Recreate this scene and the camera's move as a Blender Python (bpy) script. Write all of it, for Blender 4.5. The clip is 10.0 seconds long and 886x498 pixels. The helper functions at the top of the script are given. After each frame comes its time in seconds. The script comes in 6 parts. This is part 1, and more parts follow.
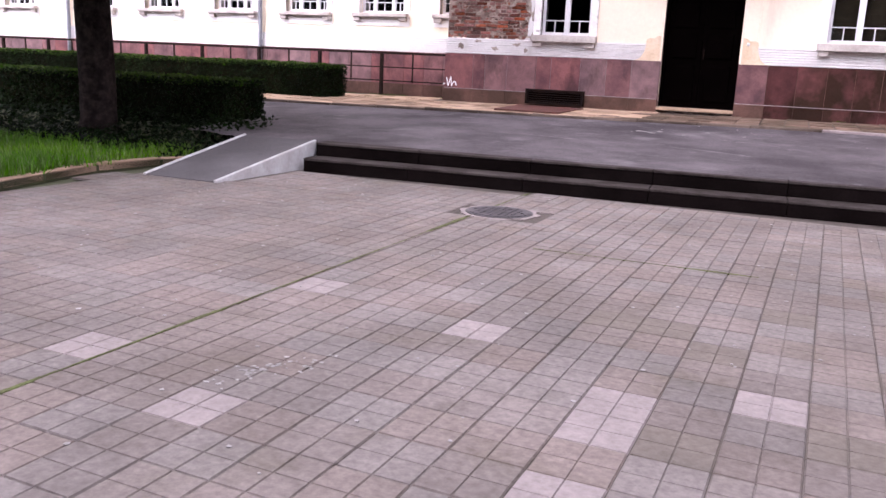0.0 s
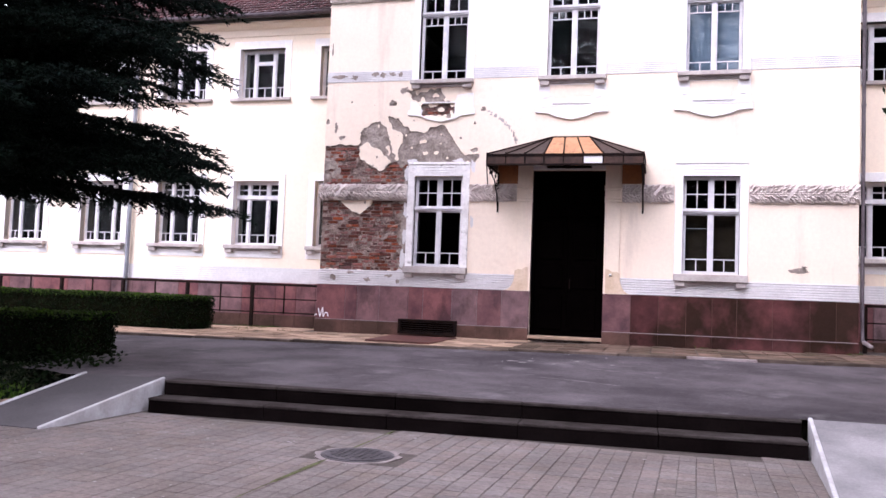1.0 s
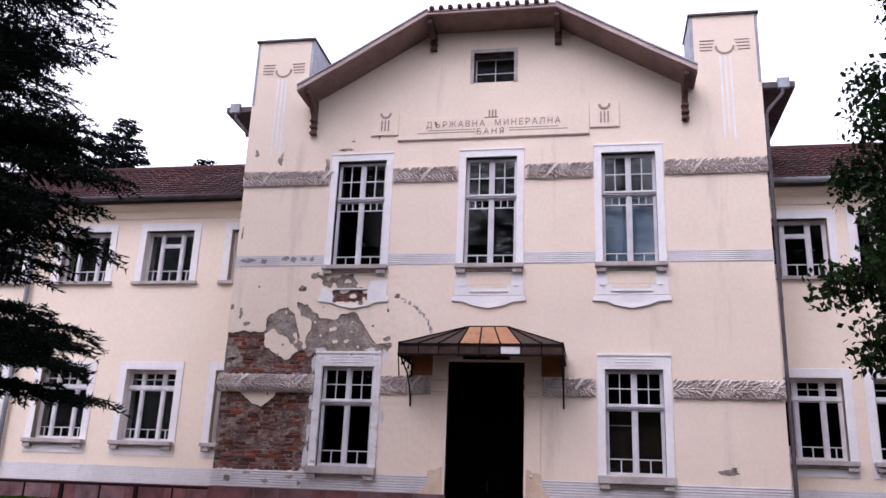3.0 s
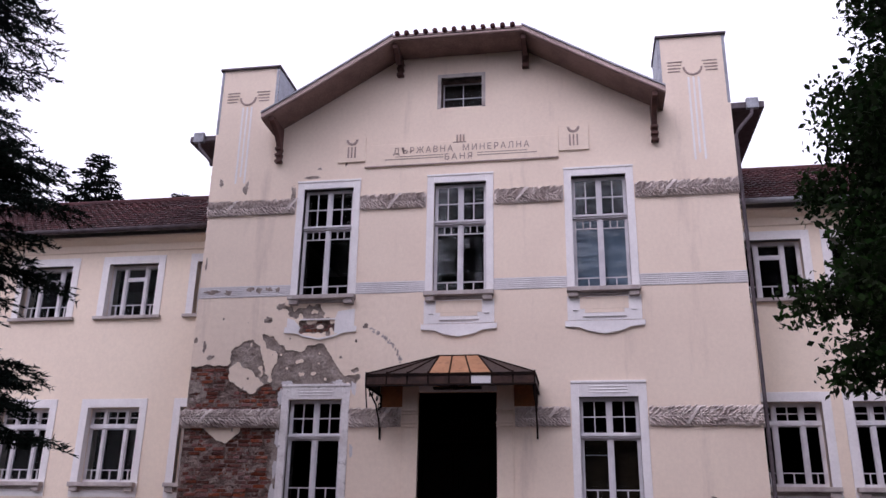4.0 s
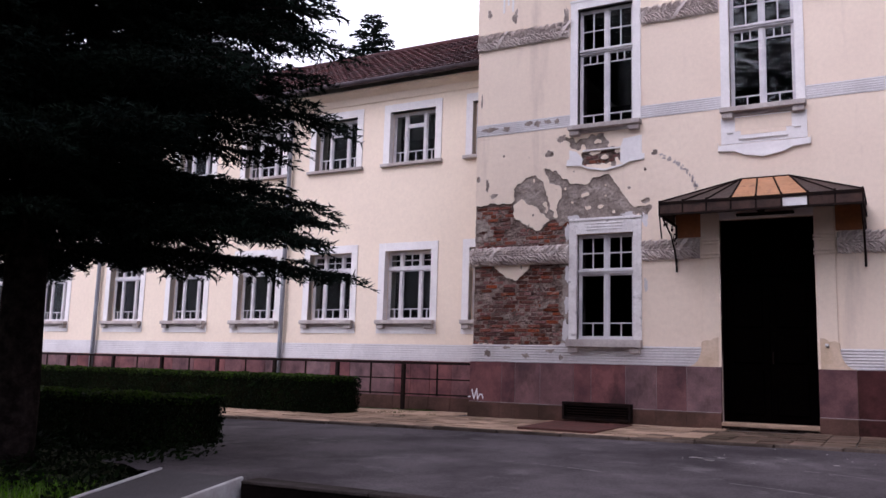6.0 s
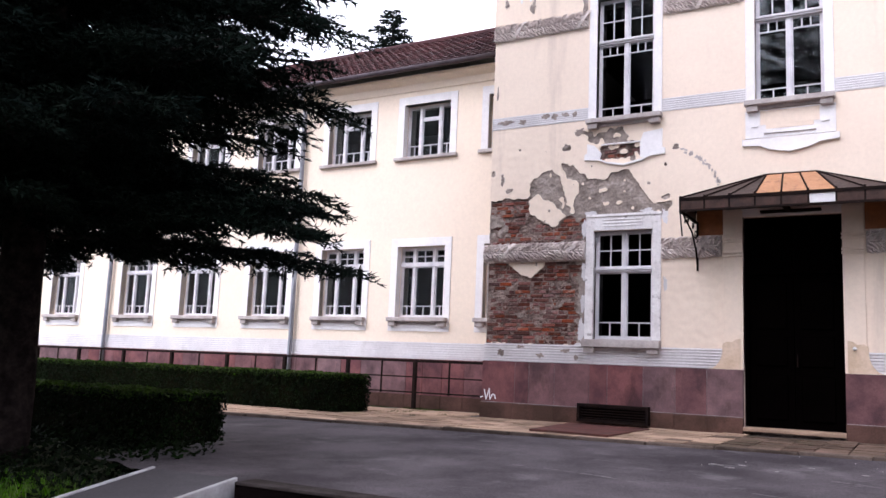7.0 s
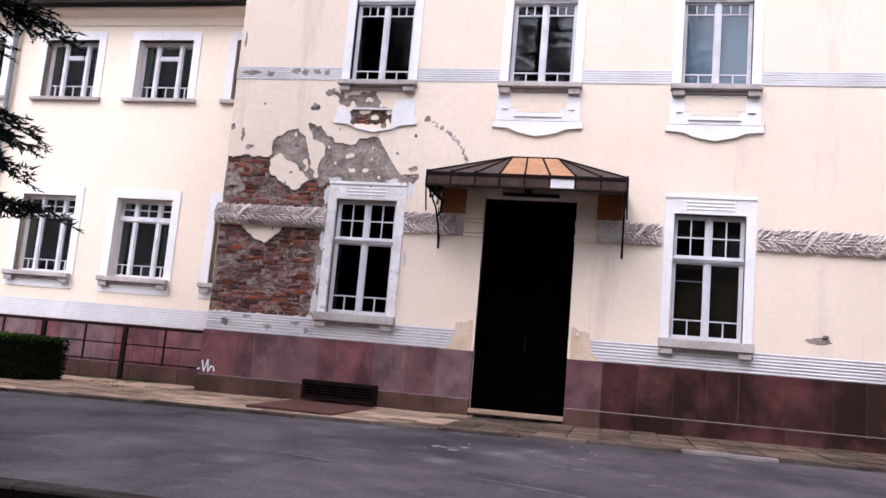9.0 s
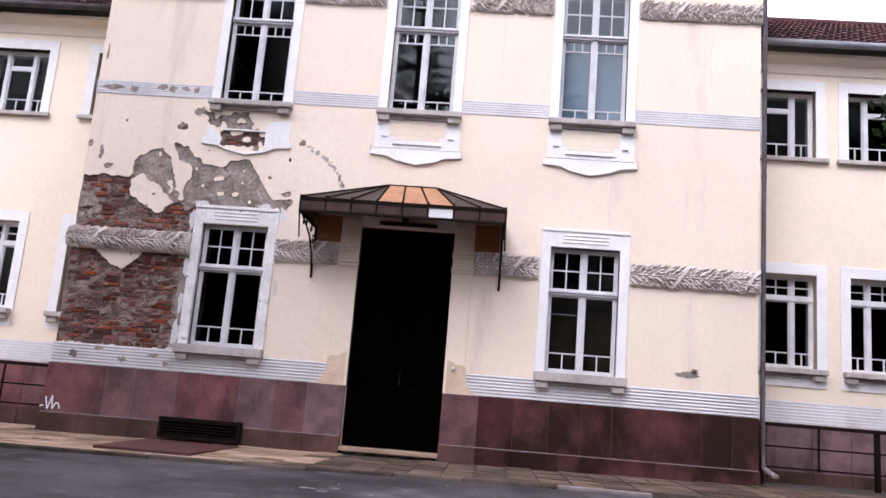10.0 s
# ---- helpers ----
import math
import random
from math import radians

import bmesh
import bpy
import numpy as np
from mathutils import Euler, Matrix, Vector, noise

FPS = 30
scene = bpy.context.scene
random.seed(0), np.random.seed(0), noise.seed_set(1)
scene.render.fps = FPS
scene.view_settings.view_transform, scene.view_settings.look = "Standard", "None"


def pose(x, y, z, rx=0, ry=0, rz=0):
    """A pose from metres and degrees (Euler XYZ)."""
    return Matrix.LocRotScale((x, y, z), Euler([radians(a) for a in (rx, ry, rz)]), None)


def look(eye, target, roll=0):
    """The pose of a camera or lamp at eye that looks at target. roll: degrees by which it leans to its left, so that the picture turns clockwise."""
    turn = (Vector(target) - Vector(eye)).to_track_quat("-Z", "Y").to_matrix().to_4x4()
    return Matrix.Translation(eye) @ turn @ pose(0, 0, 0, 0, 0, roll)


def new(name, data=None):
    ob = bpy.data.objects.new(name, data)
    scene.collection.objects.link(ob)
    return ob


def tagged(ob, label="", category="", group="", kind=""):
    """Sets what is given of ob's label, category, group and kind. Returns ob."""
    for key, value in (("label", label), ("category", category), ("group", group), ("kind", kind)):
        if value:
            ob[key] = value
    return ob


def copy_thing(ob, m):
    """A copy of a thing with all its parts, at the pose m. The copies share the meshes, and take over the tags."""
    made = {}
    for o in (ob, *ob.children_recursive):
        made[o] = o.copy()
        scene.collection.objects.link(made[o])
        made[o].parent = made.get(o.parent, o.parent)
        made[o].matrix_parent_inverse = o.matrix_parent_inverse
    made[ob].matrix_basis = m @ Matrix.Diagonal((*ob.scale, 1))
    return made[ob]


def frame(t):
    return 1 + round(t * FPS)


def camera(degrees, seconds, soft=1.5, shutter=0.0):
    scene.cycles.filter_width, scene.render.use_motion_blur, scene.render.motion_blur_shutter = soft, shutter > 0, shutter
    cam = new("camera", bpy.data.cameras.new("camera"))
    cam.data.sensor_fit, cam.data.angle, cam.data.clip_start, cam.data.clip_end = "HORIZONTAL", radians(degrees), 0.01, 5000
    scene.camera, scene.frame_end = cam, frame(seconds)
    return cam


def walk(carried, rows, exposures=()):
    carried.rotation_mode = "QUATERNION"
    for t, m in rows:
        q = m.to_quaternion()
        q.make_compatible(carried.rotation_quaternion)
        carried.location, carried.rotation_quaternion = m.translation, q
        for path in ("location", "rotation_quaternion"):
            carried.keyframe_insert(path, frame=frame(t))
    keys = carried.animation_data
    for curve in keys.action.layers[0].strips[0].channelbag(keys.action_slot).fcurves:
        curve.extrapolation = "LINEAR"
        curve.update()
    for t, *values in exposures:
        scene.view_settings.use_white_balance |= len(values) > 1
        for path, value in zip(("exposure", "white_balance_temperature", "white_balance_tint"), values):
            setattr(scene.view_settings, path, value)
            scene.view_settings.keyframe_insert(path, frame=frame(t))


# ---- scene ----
cam = camera(55.8, 10.0)
PATH = [
    (0, (2.692, -17.856, 1.401), (1.952, -16.05, 0.968), 2.6),
    (0.5, (2.717, -17.604, 1.415), (2.138, -15.695, 1.268), 0.4),
    (1, (2.767, -17.325, 1.441), (2.247, -15.397, 1.556), 2.2),
    (1.5, (2.709, -17.063, 1.451), (2.397, -15.097, 1.643), 3.5),
    (2, (2.683, -16.779, 1.503), (2.473, -14.807, 1.761), 3.4),
    (2.5, (2.733, -16.527, 1.507), (2.368, -14.611, 1.948), 2.6),
    (4, (3.121, -15.796, 1.53), (2.802, -13.933, 2.183), 1.0),
    (4.5, (3.071, -15.652, 1.504), (2.671, -13.773, 2.064), 2.5),
    (5, (2.914, -15.375, 1.483), (2.333, -13.505, 1.892), 4.5),
    (5.5, (2.764, -15.113, 1.438), (1.866, -13.35, 1.733), 1.3),
    (7, (2.554, -14.445, 1.437), (1.565, -12.73, 1.721), 2.5),
    (7.5, (2.546, -14.209, 1.448), (1.56, -12.485, 1.684), 5.7),
    (8, (2.474, -14.0, 1.409), (1.701, -12.176, 1.688), 5.4),
    (8.5, (2.389, -13.745, 1.378), (1.822, -11.844, 1.635), 5.0),
    (9, (2.32, -13.453, 1.363), (1.892, -11.519, 1.638), 5.0),
    (9.5, (2.262, -13.18, 1.36), (2.113, -11.215, 1.7), 3.6),
    (10, (2.237, -13.034, 1.351), (2.1, -11.075, 1.733), 4.7),
]
EXPOSURES = [
    (0.0, 1.74), (0.5, 1.58), (1.0, 1.36), (1.5, 1.07), (2.0, 0.94), (2.5, 0.68), (4.0, -0.08), (4.5, -0.12),
    (5.0, -0.1), (5.5, -0.02), (7.0, 0.95), (7.5, 1.0), (8.0, 0.98), (8.5, 0.97), (9.0, 0.98), (9.5, 0.95), (10.0, 0.94),
]
walk(cam, [(t, look(eye, target, roll)) for t, eye, target, roll in PATH], [(t, e, 6150 if t < 0.8 else 5950, 31 if 3.5 < t < 6 else 26 if t < 3 else 20) for t, e in EXPOSURES])

# ---- light: a bright overcast sky with a veiled sun ----
SUN_HEIGHT, SUN_TURN = 46.0, 205.0
world = bpy.data.worlds.new("overcast_sky")
scene.world = world
world.use_nodes = True
wt = world.node_tree
sky = wt.nodes.new("ShaderNodeTexSky")
sky.sky_type = "NISHITA"
sky.sun_disc = False
sky.sun_elevation, sky.sun_rotation = radians(SUN_HEIGHT), radians(SUN_TURN)
sky.air_density, sky.dust_density, sky.ozone_density = 1.0, 6.0, 1.0
haze = wt.nodes.new("ShaderNodeHueSaturation")
haze.inputs["Saturation"].default_value = 0.2
back = wt.nodes["Background"]
back.inputs["Strength"].default_value = 0.05
wt.links.new(sky.outputs[0], haze.inputs["Color"])
wt.links.new(haze.outputs[0], back.inputs["Color"])
cloud = wt.nodes.new("ShaderNodeBackground")      # the even white of the cloud cover
cloud.inputs["Color"].default_value = (0.96, 0.98, 1.0, 1.0)
cloud.inputs["Strength"].default_value = 1.2
both = wt.nodes.new("ShaderNodeAddShader")
wt.links.new(back.outputs[0], both.inputs[0])
wt.links.new(cloud.outputs[0], both.inputs[1])
wt.links.new(both.outputs[0], wt.nodes["World Output"].inputs["Surface"])
sun = new("sun", bpy.data.lights.new("sun", "SUN"))
sun.data.energy, sun.data.angle, sun.data.color = 0.65, radians(30), (1.0, 0.96, 0.92)
sa, se = radians(SUN_TURN), radians(SUN_HEIGHT)
sun.matrix_world = look((0, 0, 30), (-30 * math.sin(sa) * math.cos(se), -30 * math.cos(sa) * math.cos(se), 30 - 30 * math.sin(se)))


# ---- builders ----
ROOT = {}


class M:
    """A mesh in the making: lists of corners and faces."""

    def __init__(self):
        self.v, self.f = [], []

    def add(self, vs, fs):
        n = len(self.v)
        self.v += [tuple(p) for p in vs]
        self.f += [tuple(n + i for i in q) for q in fs]
        return self

    def box(self, x0, x1, y0, y1, z0, z1):
        return self.add([(x0, y0, z0), (x1, y0, z0), (x1, y1, z0), (x0, y1, z0), (x0, y0, z1), (x1, y0, z1), (x1, y1, z1), (x0, y1, z1)],
                        [(0, 3, 2, 1), (4, 5, 6, 7), (0, 1, 5, 4), (1, 2, 6, 5), (2, 3, 7, 6), (3, 0, 4, 7)])

    def prism(self, pts, y0, y1):
        """An outline in x and z, anticlockwise as seen from -y, with depth from y0 to y1."""
        n = len(pts)
        vs = [(x, y0, z) for x, z in pts] + [(x, y1, z) for x, z in pts]
        fs = [tuple(range(n)), tuple(range(2 * n - 1, n - 1, -1))] + [(i, n + i, n + (i + 1) % n, (i + 1) % n) for i in range(n)]
        return self.add(vs, fs)

    def slab(self, pts, z0, z1):
        """An outline in x and y, anticlockwise from above, from z0 to z1."""
        n = len(pts)
        vs = [(x, y, z0) for x, y in pts] + [(x, y, z1) for x, y in pts]
        fs = [tuple(range(n - 1, -1, -1)), tuple(range(n, 2 * n))] + [(i, (i + 1) % n, n + (i + 1) % n, n + i) for i in range(n)]
        return self.add(vs, fs)

    def side(self, pts, x0, x1):
        """An outline in y and z, extruded along x."""
        n = len(pts)
        vs = [(x0, y, z) for y, z in pts] + [(x1, y, z) for y, z in pts]
        fs = [tuple(range(n)), tuple(range(2 * n - 1, n - 1, -1))] + [(i, n + i, n + (i + 1) % n, (i + 1) % n) for i in range(n)]
        return self.add(vs, fs)

    def tube(self, path, radii, n=8):
        path = [Vector(p) for p in path]
        if isinstance(radii, (int, float)):
            radii = [radii] * len(path)
        base = len(self.v)
        for i, p in enumerate(path):
            d = (path[min(i + 1, len(path) - 1)] - path[max(i - 1, 0)]).normalized()
            a = d.cross(Vector((0.13, 0.31, 0.94))).normalized()
            b = d.cross(a)
            for k in range(n):
                w = 2 * math.pi * k / n
                self.v.append(tuple(p + (a * math.cos(w) + b * math.sin(w)) * radii[i]))
        for i in range(len(path) - 1):
            for k in range(n):
                q = base + i * n
                self.f.append((q + k, q + (k + 1) % n, q + n + (k + 1) % n, q + n + k))
        self.f.append(tuple(base + k for k in range(n - 1, -1, -1)))
        self.f.append(tuple(base + (len(path) - 1) * n + k for k in range(n)))
        return self

    def mesh(self, name, material, origin=(0, 0, 0), bevel=0.0, smooth=False):
        me = bpy.data.meshes.new(name)
        ox, oy, oz = origin
        me.from_pydata([(x - ox, y - oy, z - oz) for x, y, z in self.v], [], self.f)
        bm = bmesh.new()
        bm.from_mesh(me)
        bmesh.ops.recalc_face_normals(bm, faces=bm.faces)
        if bevel:
            edges = [e for e in bm.edges if len(e.link_faces) == 2 and e.calc_face_angle(0) > 0.6]
            bmesh.ops.bevel(bm, geom=edges, offset=bevel, segments=2, affect="EDGES", profile=0.5)
        bm.to_mesh(me)
        bm.free()
        if smooth:
            me.polygons.foreach_set("use_smooth", [True] * len(me.polygons))
        me.materials.append(material)
        return me


def thing(name, at=(0, 0, 0), label="", category="", group="", kind="", turn=0.0):
    """An Empty at the base of a thing, under which its parts hang."""
    ob = new(name)
    ob.empty_display_size = 0.1
    ob.matrix_basis = pose(*at, 0, 0, turn)
    ROOT[ob] = Vector(at)
    return tagged(ob, label, category, group, kind)


def part(name, m, material, parent, label="", bevel=0.0, smooth=False, local=False, kind=""):
    """Links m as one mesh under a thing or a part; m is in the world's metres, or the thing's own if local."""
    origin = ROOT[parent]
    me = m.mesh(name, material, (0, 0, 0) if local else origin, bevel, smooth)
    ob = new(name, me)
    ob.parent = parent
    ROOT[ob] = origin
    return tagged(ob, label, kind=kind)


def solid(name, m, material, label, category, kind="", group="", bevel=0.0, smooth=False, at=(0, 0, 0)):
    """A thing of one mesh."""
    ob = new(name, m.mesh(name, material, at, bevel, smooth))
    ob.location = at
    ROOT[ob] = Vector(at)
    return tagged(ob, label, category, group, kind)


def raw(name, verts, faces, material, smooth=False):
    me = bpy.data.meshes.new(name)
    me.from_pydata(verts, [], faces)
    if smooth:
        me.polygons.foreach_set("use_smooth", [True] * len(me.polygons))
    me.materials.append(material)
    return me


# ---- materials ----
def surf(name, c1, c2, s1=1.2, s2=28.0, rough=0.85, bump=0.25, spread=0.0, source="", metal=0.0, fine=0.22, stain=None, hue=0.0, dist=0.01, spec=0.18):
    """A surface of two colours in large patches, with fine grain and relief. source: 'object' or 'island' spreads the tone from piece to piece.
    stain: colour, scale, stretch along z, threshold, strength."""
    mt = bpy.data.materials.new(name)
    mt.use_nodes = True
    nt = mt.node_tree
    nd, ln = nt.nodes, nt.links
    bs = nd["Principled BSDF"]
    bs.inputs["Roughness"].default_value = rough
    bs.inputs["Metallic"].default_value = metal
    bs.inputs["Specular IOR Level"].default_value = spec
    geo = nd.new("ShaderNodeNewGeometry")

    def noisy(scale, detail, vec=None, rgh=0.6):
        n = nd.new("ShaderNodeTexNoise")
        n.inputs["Scale"].default_value = scale
        n.inputs["Detail"].default_value = detail
        n.inputs["Roughness"].default_value = rgh
        ln.new(vec or geo.outputs["Position"], n.inputs["Vector"])
        return n.outputs["Fac"]

    def ranged(fac, a, b, lo=0.0, hi=1.0):
        r = nd.new("ShaderNodeMapRange")
        for k, val in zip(("From Min", "From Max", "To Min", "To Max"), (a, b, lo, hi)):
            r.inputs[k].default_value = val
        ln.new(fac, r.inputs["Value"])
        return r.outputs[0]

    def blend(fac, ca, cb, mode="MIX"):
        x = nd.new("ShaderNodeMix")
        x.data_type, x.blend_type = "RGBA", mode
        for sock, val in ((x.inputs[0], fac), (x.inputs[6], ca), (x.inputs[7], cb)):
            if isinstance(val, (int, float)):
                sock.default_value = val
            elif isinstance(val, tuple):
                sock.default_value = (*val, 1.0)
            else:
                ln.new(val, sock)
        return x.outputs[2]

    big = noisy(s1, 4.0)
    col = blend(ranged(big, 0.36, 0.64), c1, c2)
    if stain:
        sc, scale, stretch, thr, amount = stain
        mp = nd.new("ShaderNodeMapping")
        mp.inputs["Scale"].default_value = (scale, scale, scale * stretch)
        ln.new(geo.outputs["Position"], mp.inputs["Vector"])
        st = noisy(1.0, 5.0, mp.outputs[0], 0.65)
        col = blend(ranged(st, thr, thr + 0.14, 0.0, amount), col, sc)
    grain = noisy(s2, 6.0, rgh=0.7)
    g = nd.new("ShaderNodeHueSaturation")
    ln.new(ranged(grain, 0.3, 0.7, 1.0 - fine, 1.0 + fine), g.inputs["Value"])
    ln.new(col, g.inputs["Color"])
    col = g.outputs[0]
    if spread:
        src = nd.new("ShaderNodeObjectInfo").outputs["Random"] if source == "object" else geo.outputs["Random Per Island"]
        h = nd.new("ShaderNodeHueSaturation")
        ln.new(ranged(src, 0.0, 1.0, 1.0 - spread, 1.0 + spread), h.inputs["Value"])
        if hue:
            twist = nd.new("ShaderNodeMath")
            twist.operation = "MULTIPLY"
            twist.inputs[1].default_value = 7.31
            ln.new(src, twist.inputs[0])
            fr = nd.new("ShaderNodeMath")
            fr.operation = "FRACT"
            ln.new(twist.outputs[0], fr.inputs[0])
            ln.new(ranged(fr.outputs[0], 0.0, 1.0, 0.5 - hue, 0.5 + hue), h.inputs["Hue"])
            ln.new(ranged(fr.outputs[0], 0.0, 1.0, 0.75, 1.25), h.inputs["Saturation"])
        ln.new(col, h.inputs["Color"])
        col = h.outputs[0]
    ln.new(col, bs.inputs["Base Color"])
    ln.new(ranged(grain, 0.3, 0.7, min(1.0, rough + 0.08), max(0.05, rough - 0.1)), bs.inputs["Roughness"])
    if bump:
        b = nd.new("ShaderNodeBump")
        b.inputs["Strength"].default_value = bump
        b.inputs["Distance"].default_value = dist
        ln.new(grain, b.inputs["Height"])
        ln.new(b.outputs[0], bs.inputs["Normal"])
    return mt


def glassy(name, tint, dull=0.02, ior=1.5):
    mt = bpy.data.materials.new(name)
    mt.use_nodes = True
    nt = mt.node_tree
    nt.nodes.remove(nt.nodes["Principled BSDF"])
    out = nt.nodes["Material Output"]
    mix, tr, gl, fr = (nt.nodes.new(k) for k in ("ShaderNodeMixShader", "ShaderNodeBsdfTransparent", "ShaderNodeBsdfGlossy", "ShaderNodeFresnel"))
    tr.inputs["Color"].default_value = (*tint, 1)
    gl.inputs["Roughness"].default_value = dull
    fr.inputs["IOR"].default_value = ior
    nt.links.new(fr.outputs[0], mix.inputs[0])
    nt.links.new(tr.outputs[0], mix.inputs[1])
    nt.links.new(gl.outputs[0], mix.inputs[2])
    nt.links.new(mix.outputs[0], out.inputs["Surface"])
    return mt


def leafy(name, c1, c2, s1=1.5, spread=0.45, through_amount=0.25, hue=0.02):
    mt = surf(name, c1, c2, s1=s1, s2=9.0, rough=0.6, bump=0.0, spread=spread, source="island", hue=hue, spec=0.02)
    nt = mt.node_tree
    bs = nt.nodes["Principled BSDF"]
    tl = nt.nodes.new("ShaderNodeBsdfTranslucent")
    mx = nt.nodes.new("ShaderNodeMixShader")
    mx.inputs[0].default_value = through_amount
    nt.links.new(bs.inputs["Base Color"].links[0].from_socket, tl.inputs["Color"])
    nt.links.new(bs.outputs[0], mx.inputs[1])
    nt.links.new(tl.outputs[0], mx.inputs[2])
    nt.links.new(mx.outputs[0], nt.nodes["Material Output"].inputs["Surface"])
    return mt


CREAM = surf("cream_plaster", (0.80, 0.67, 0.55), (0.75, 0.62, 0.51), s1=0.5, s2=14, rough=0.92, bump=0.15, fine=0.05, stain=((0.52, 0.42, 0.36), 1.6, 0.13, 0.58, 0.5))
WING = surf("yellow_plaster", (0.82, 0.695, 0.565), (0.78, 0.655, 0.535), s1=0.4, s2=14, rough=0.92, bump=0.12, fine=0.05, stain=((0.62, 0.55, 0.46), 1.2, 0.25, 0.64, 0.35))
WHITE = surf("white_lime_paint", (0.80, 0.77, 0.765), (0.73, 0.70, 0.70), s1=1.6, s2=22, rough=0.85, bump=0.12, fine=0.06, stain=((0.52, 0.49, 0.50), 2.2, 0.4, 0.62, 0.5))
RIBBED = surf("ribbed_white_plaster", (0.67, 0.64, 0.645), (0.56, 0.53, 0.54), s1=1.2, s2=25, rough=0.9, bump=0.15, fine=0.08, stain=((0.42, 0.39, 0.38), 2.0, 0.5, 0.60, 0.55))
RELIEF = surf("weathered_relief_plaster", (0.66, 0.585, 0.55), (0.50, 0.43, 0.405), s1=2.2, s2=30, rough=0.95, bump=0.3, fine=0.16, stain=((0.20, 0.155, 0.14), 2.6, 0.8, 0.57, 0.55))
WORNWHITE = surf("flaking_white_paint", (0.80, 0.77, 0.765), (0.66, 0.62, 0.61), s1=2.6, s2=22, rough=0.9, bump=0.5, fine=0.12, stain=((0.20, 0.17, 0.165), 5.5, 1.3, 0.585, 0.9))
SILL = surf("weathered_sill_stone", (0.50, 0.45, 0.43), (0.33, 0.285, 0.27), s1=2.5, s2=35, rough=0.9, bump=0.25, fine=0.14)
RENDER = surf("grey_lime_undercoat", (0.36, 0.30, 0.265), (0.17, 0.135, 0.118), s1=4.0, s2=24, rough=0.97, bump=0.9, fine=0.26, dist=0.02, stain=((0.46, 0.40, 0.36), 4.5, 0.8, 0.56, 0.65))
MORTAR = surf("old_mortar", (0.29, 0.22, 0.195), (0.10, 0.070, 0.060), s1=6.0, s2=30, rough=0.98, bump=0.9, fine=0.32, dist=0.02, spec=0.05)
BRICK = surf("old_red_brick", (0.190, 0.064, 0.050), (0.115, 0.058, 0.049), s1=2.2, s2=34, rough=0.95, bump=0.9, fine=0.42, spread=0.6, source="object", hue=0.008, dist=0.015, stain=((0.24, 0.185, 0.165), 7.5, 1.2, 0.55, 0.7), spec=0.05)
GRANITE = surf("rose_stone_slab", (0.190, 0.098, 0.100), (0.100, 0.054, 0.060), s1=2.2, s2=45, rough=0.72, bump=0.14, fine=0.16, spread=0.13, source="object", hue=0.006, stain=((0.045, 0.027, 0.028), 1.5, 0.5, 0.53, 0.75), spec=0.06)
GRANITE_FOOT = surf("stained_stone_base", (0.115, 0.062, 0.050), (0.062, 0.036, 0.028), s1=1.6, s2=40, rough=0.8, bump=0.2, fine=0.18, spread=0.10, source="object", stain=((0.034, 0.024, 0.016), 1.2, 0.8, 0.54, 0.7), spec=0.06)
# right-hand plinth slabs: darker and redder, with broad dark stains
DARKROSE = surf("dark_stained_rose_stone", (0.125, 0.045, 0.045), (0.066, 0.027, 0.027), s1=1.7, s2=45, rough=0.7, bump=0.12, fine=0.16, spread=0.30, source="object", spec=0.03, stain=((0.014, 0.010, 0.006), 0.55, 0.8, 0.47, 0.85))
PAINTWOOD = surf("window_paint", (0.66, 0.64, 0.66), (0.54, 0.52, 0.55), s1=4.0, s2=40, rough=0.6, bump=0.1, fine=0.08)
GLASS = glassy("dusty_window_glass", (0.66, 0.70, 0.72), 0.06, 1.14)
CLEAR = glassy("clean_window_glass", (0.72, 0.78, 0.80), 0.015, 1.5)
# near black: the unlit rooms' darkness is put into this colour
INSIDE = surf("room_shade_colour", (0.030, 0.025, 0.024), (0.018, 0.015, 0.015), s1=0.8, s2=10, rough=0.95, bump=0.05, spec=0.0)
# colour of the sky mirrored in a pane
SKYSHEET = surf("sky_blue_reflection", (0.40, 0.46, 0.56), (0.34, 0.40, 0.50), s1=2.0, s2=30, rough=0.9, bump=0.05, fine=0.06)
CURTAIN = surf("dark_brown_curtain", (0.050, 0.032, 0.018), (0.030, 0.020, 0.012), s1=3.0, s2=30, rough=0.95, bump=0.2, fine=0.2)
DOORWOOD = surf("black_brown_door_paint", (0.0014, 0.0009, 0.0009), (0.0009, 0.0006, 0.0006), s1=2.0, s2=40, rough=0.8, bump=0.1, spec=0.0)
IRON = surf("rusty_black_iron", (0.008, 0.005, 0.005), (0.016, 0.009, 0.007), s1=6.0, s2=50, rough=0.75, bump=0.2, spec=0.05)
ZINC = surf("grey_zinc", (0.30, 0.31, 0.34), (0.20, 0.20, 0.23), s1=2.0, s2=30, rough=0.5, bump=0.1, metal=0.5)
DARKZINC = surf("old_gutter_metal", (0.07, 0.055, 0.06), (0.12, 0.10, 0.11), s1=3.0, s2=30, rough=0.6, bump=0.1, metal=0.4)
TILE = surf("dark_red_roof_tile", (0.080, 0.030, 0.030), (0.050, 0.023, 0.025), s1=0.9, s2=30, rough=0.9, bump=0.3, fine=0.2, spread=0.35, source="object", stain=((0.05, 0.035, 0.033), 1.4, 1.0, 0.56, 0.6))
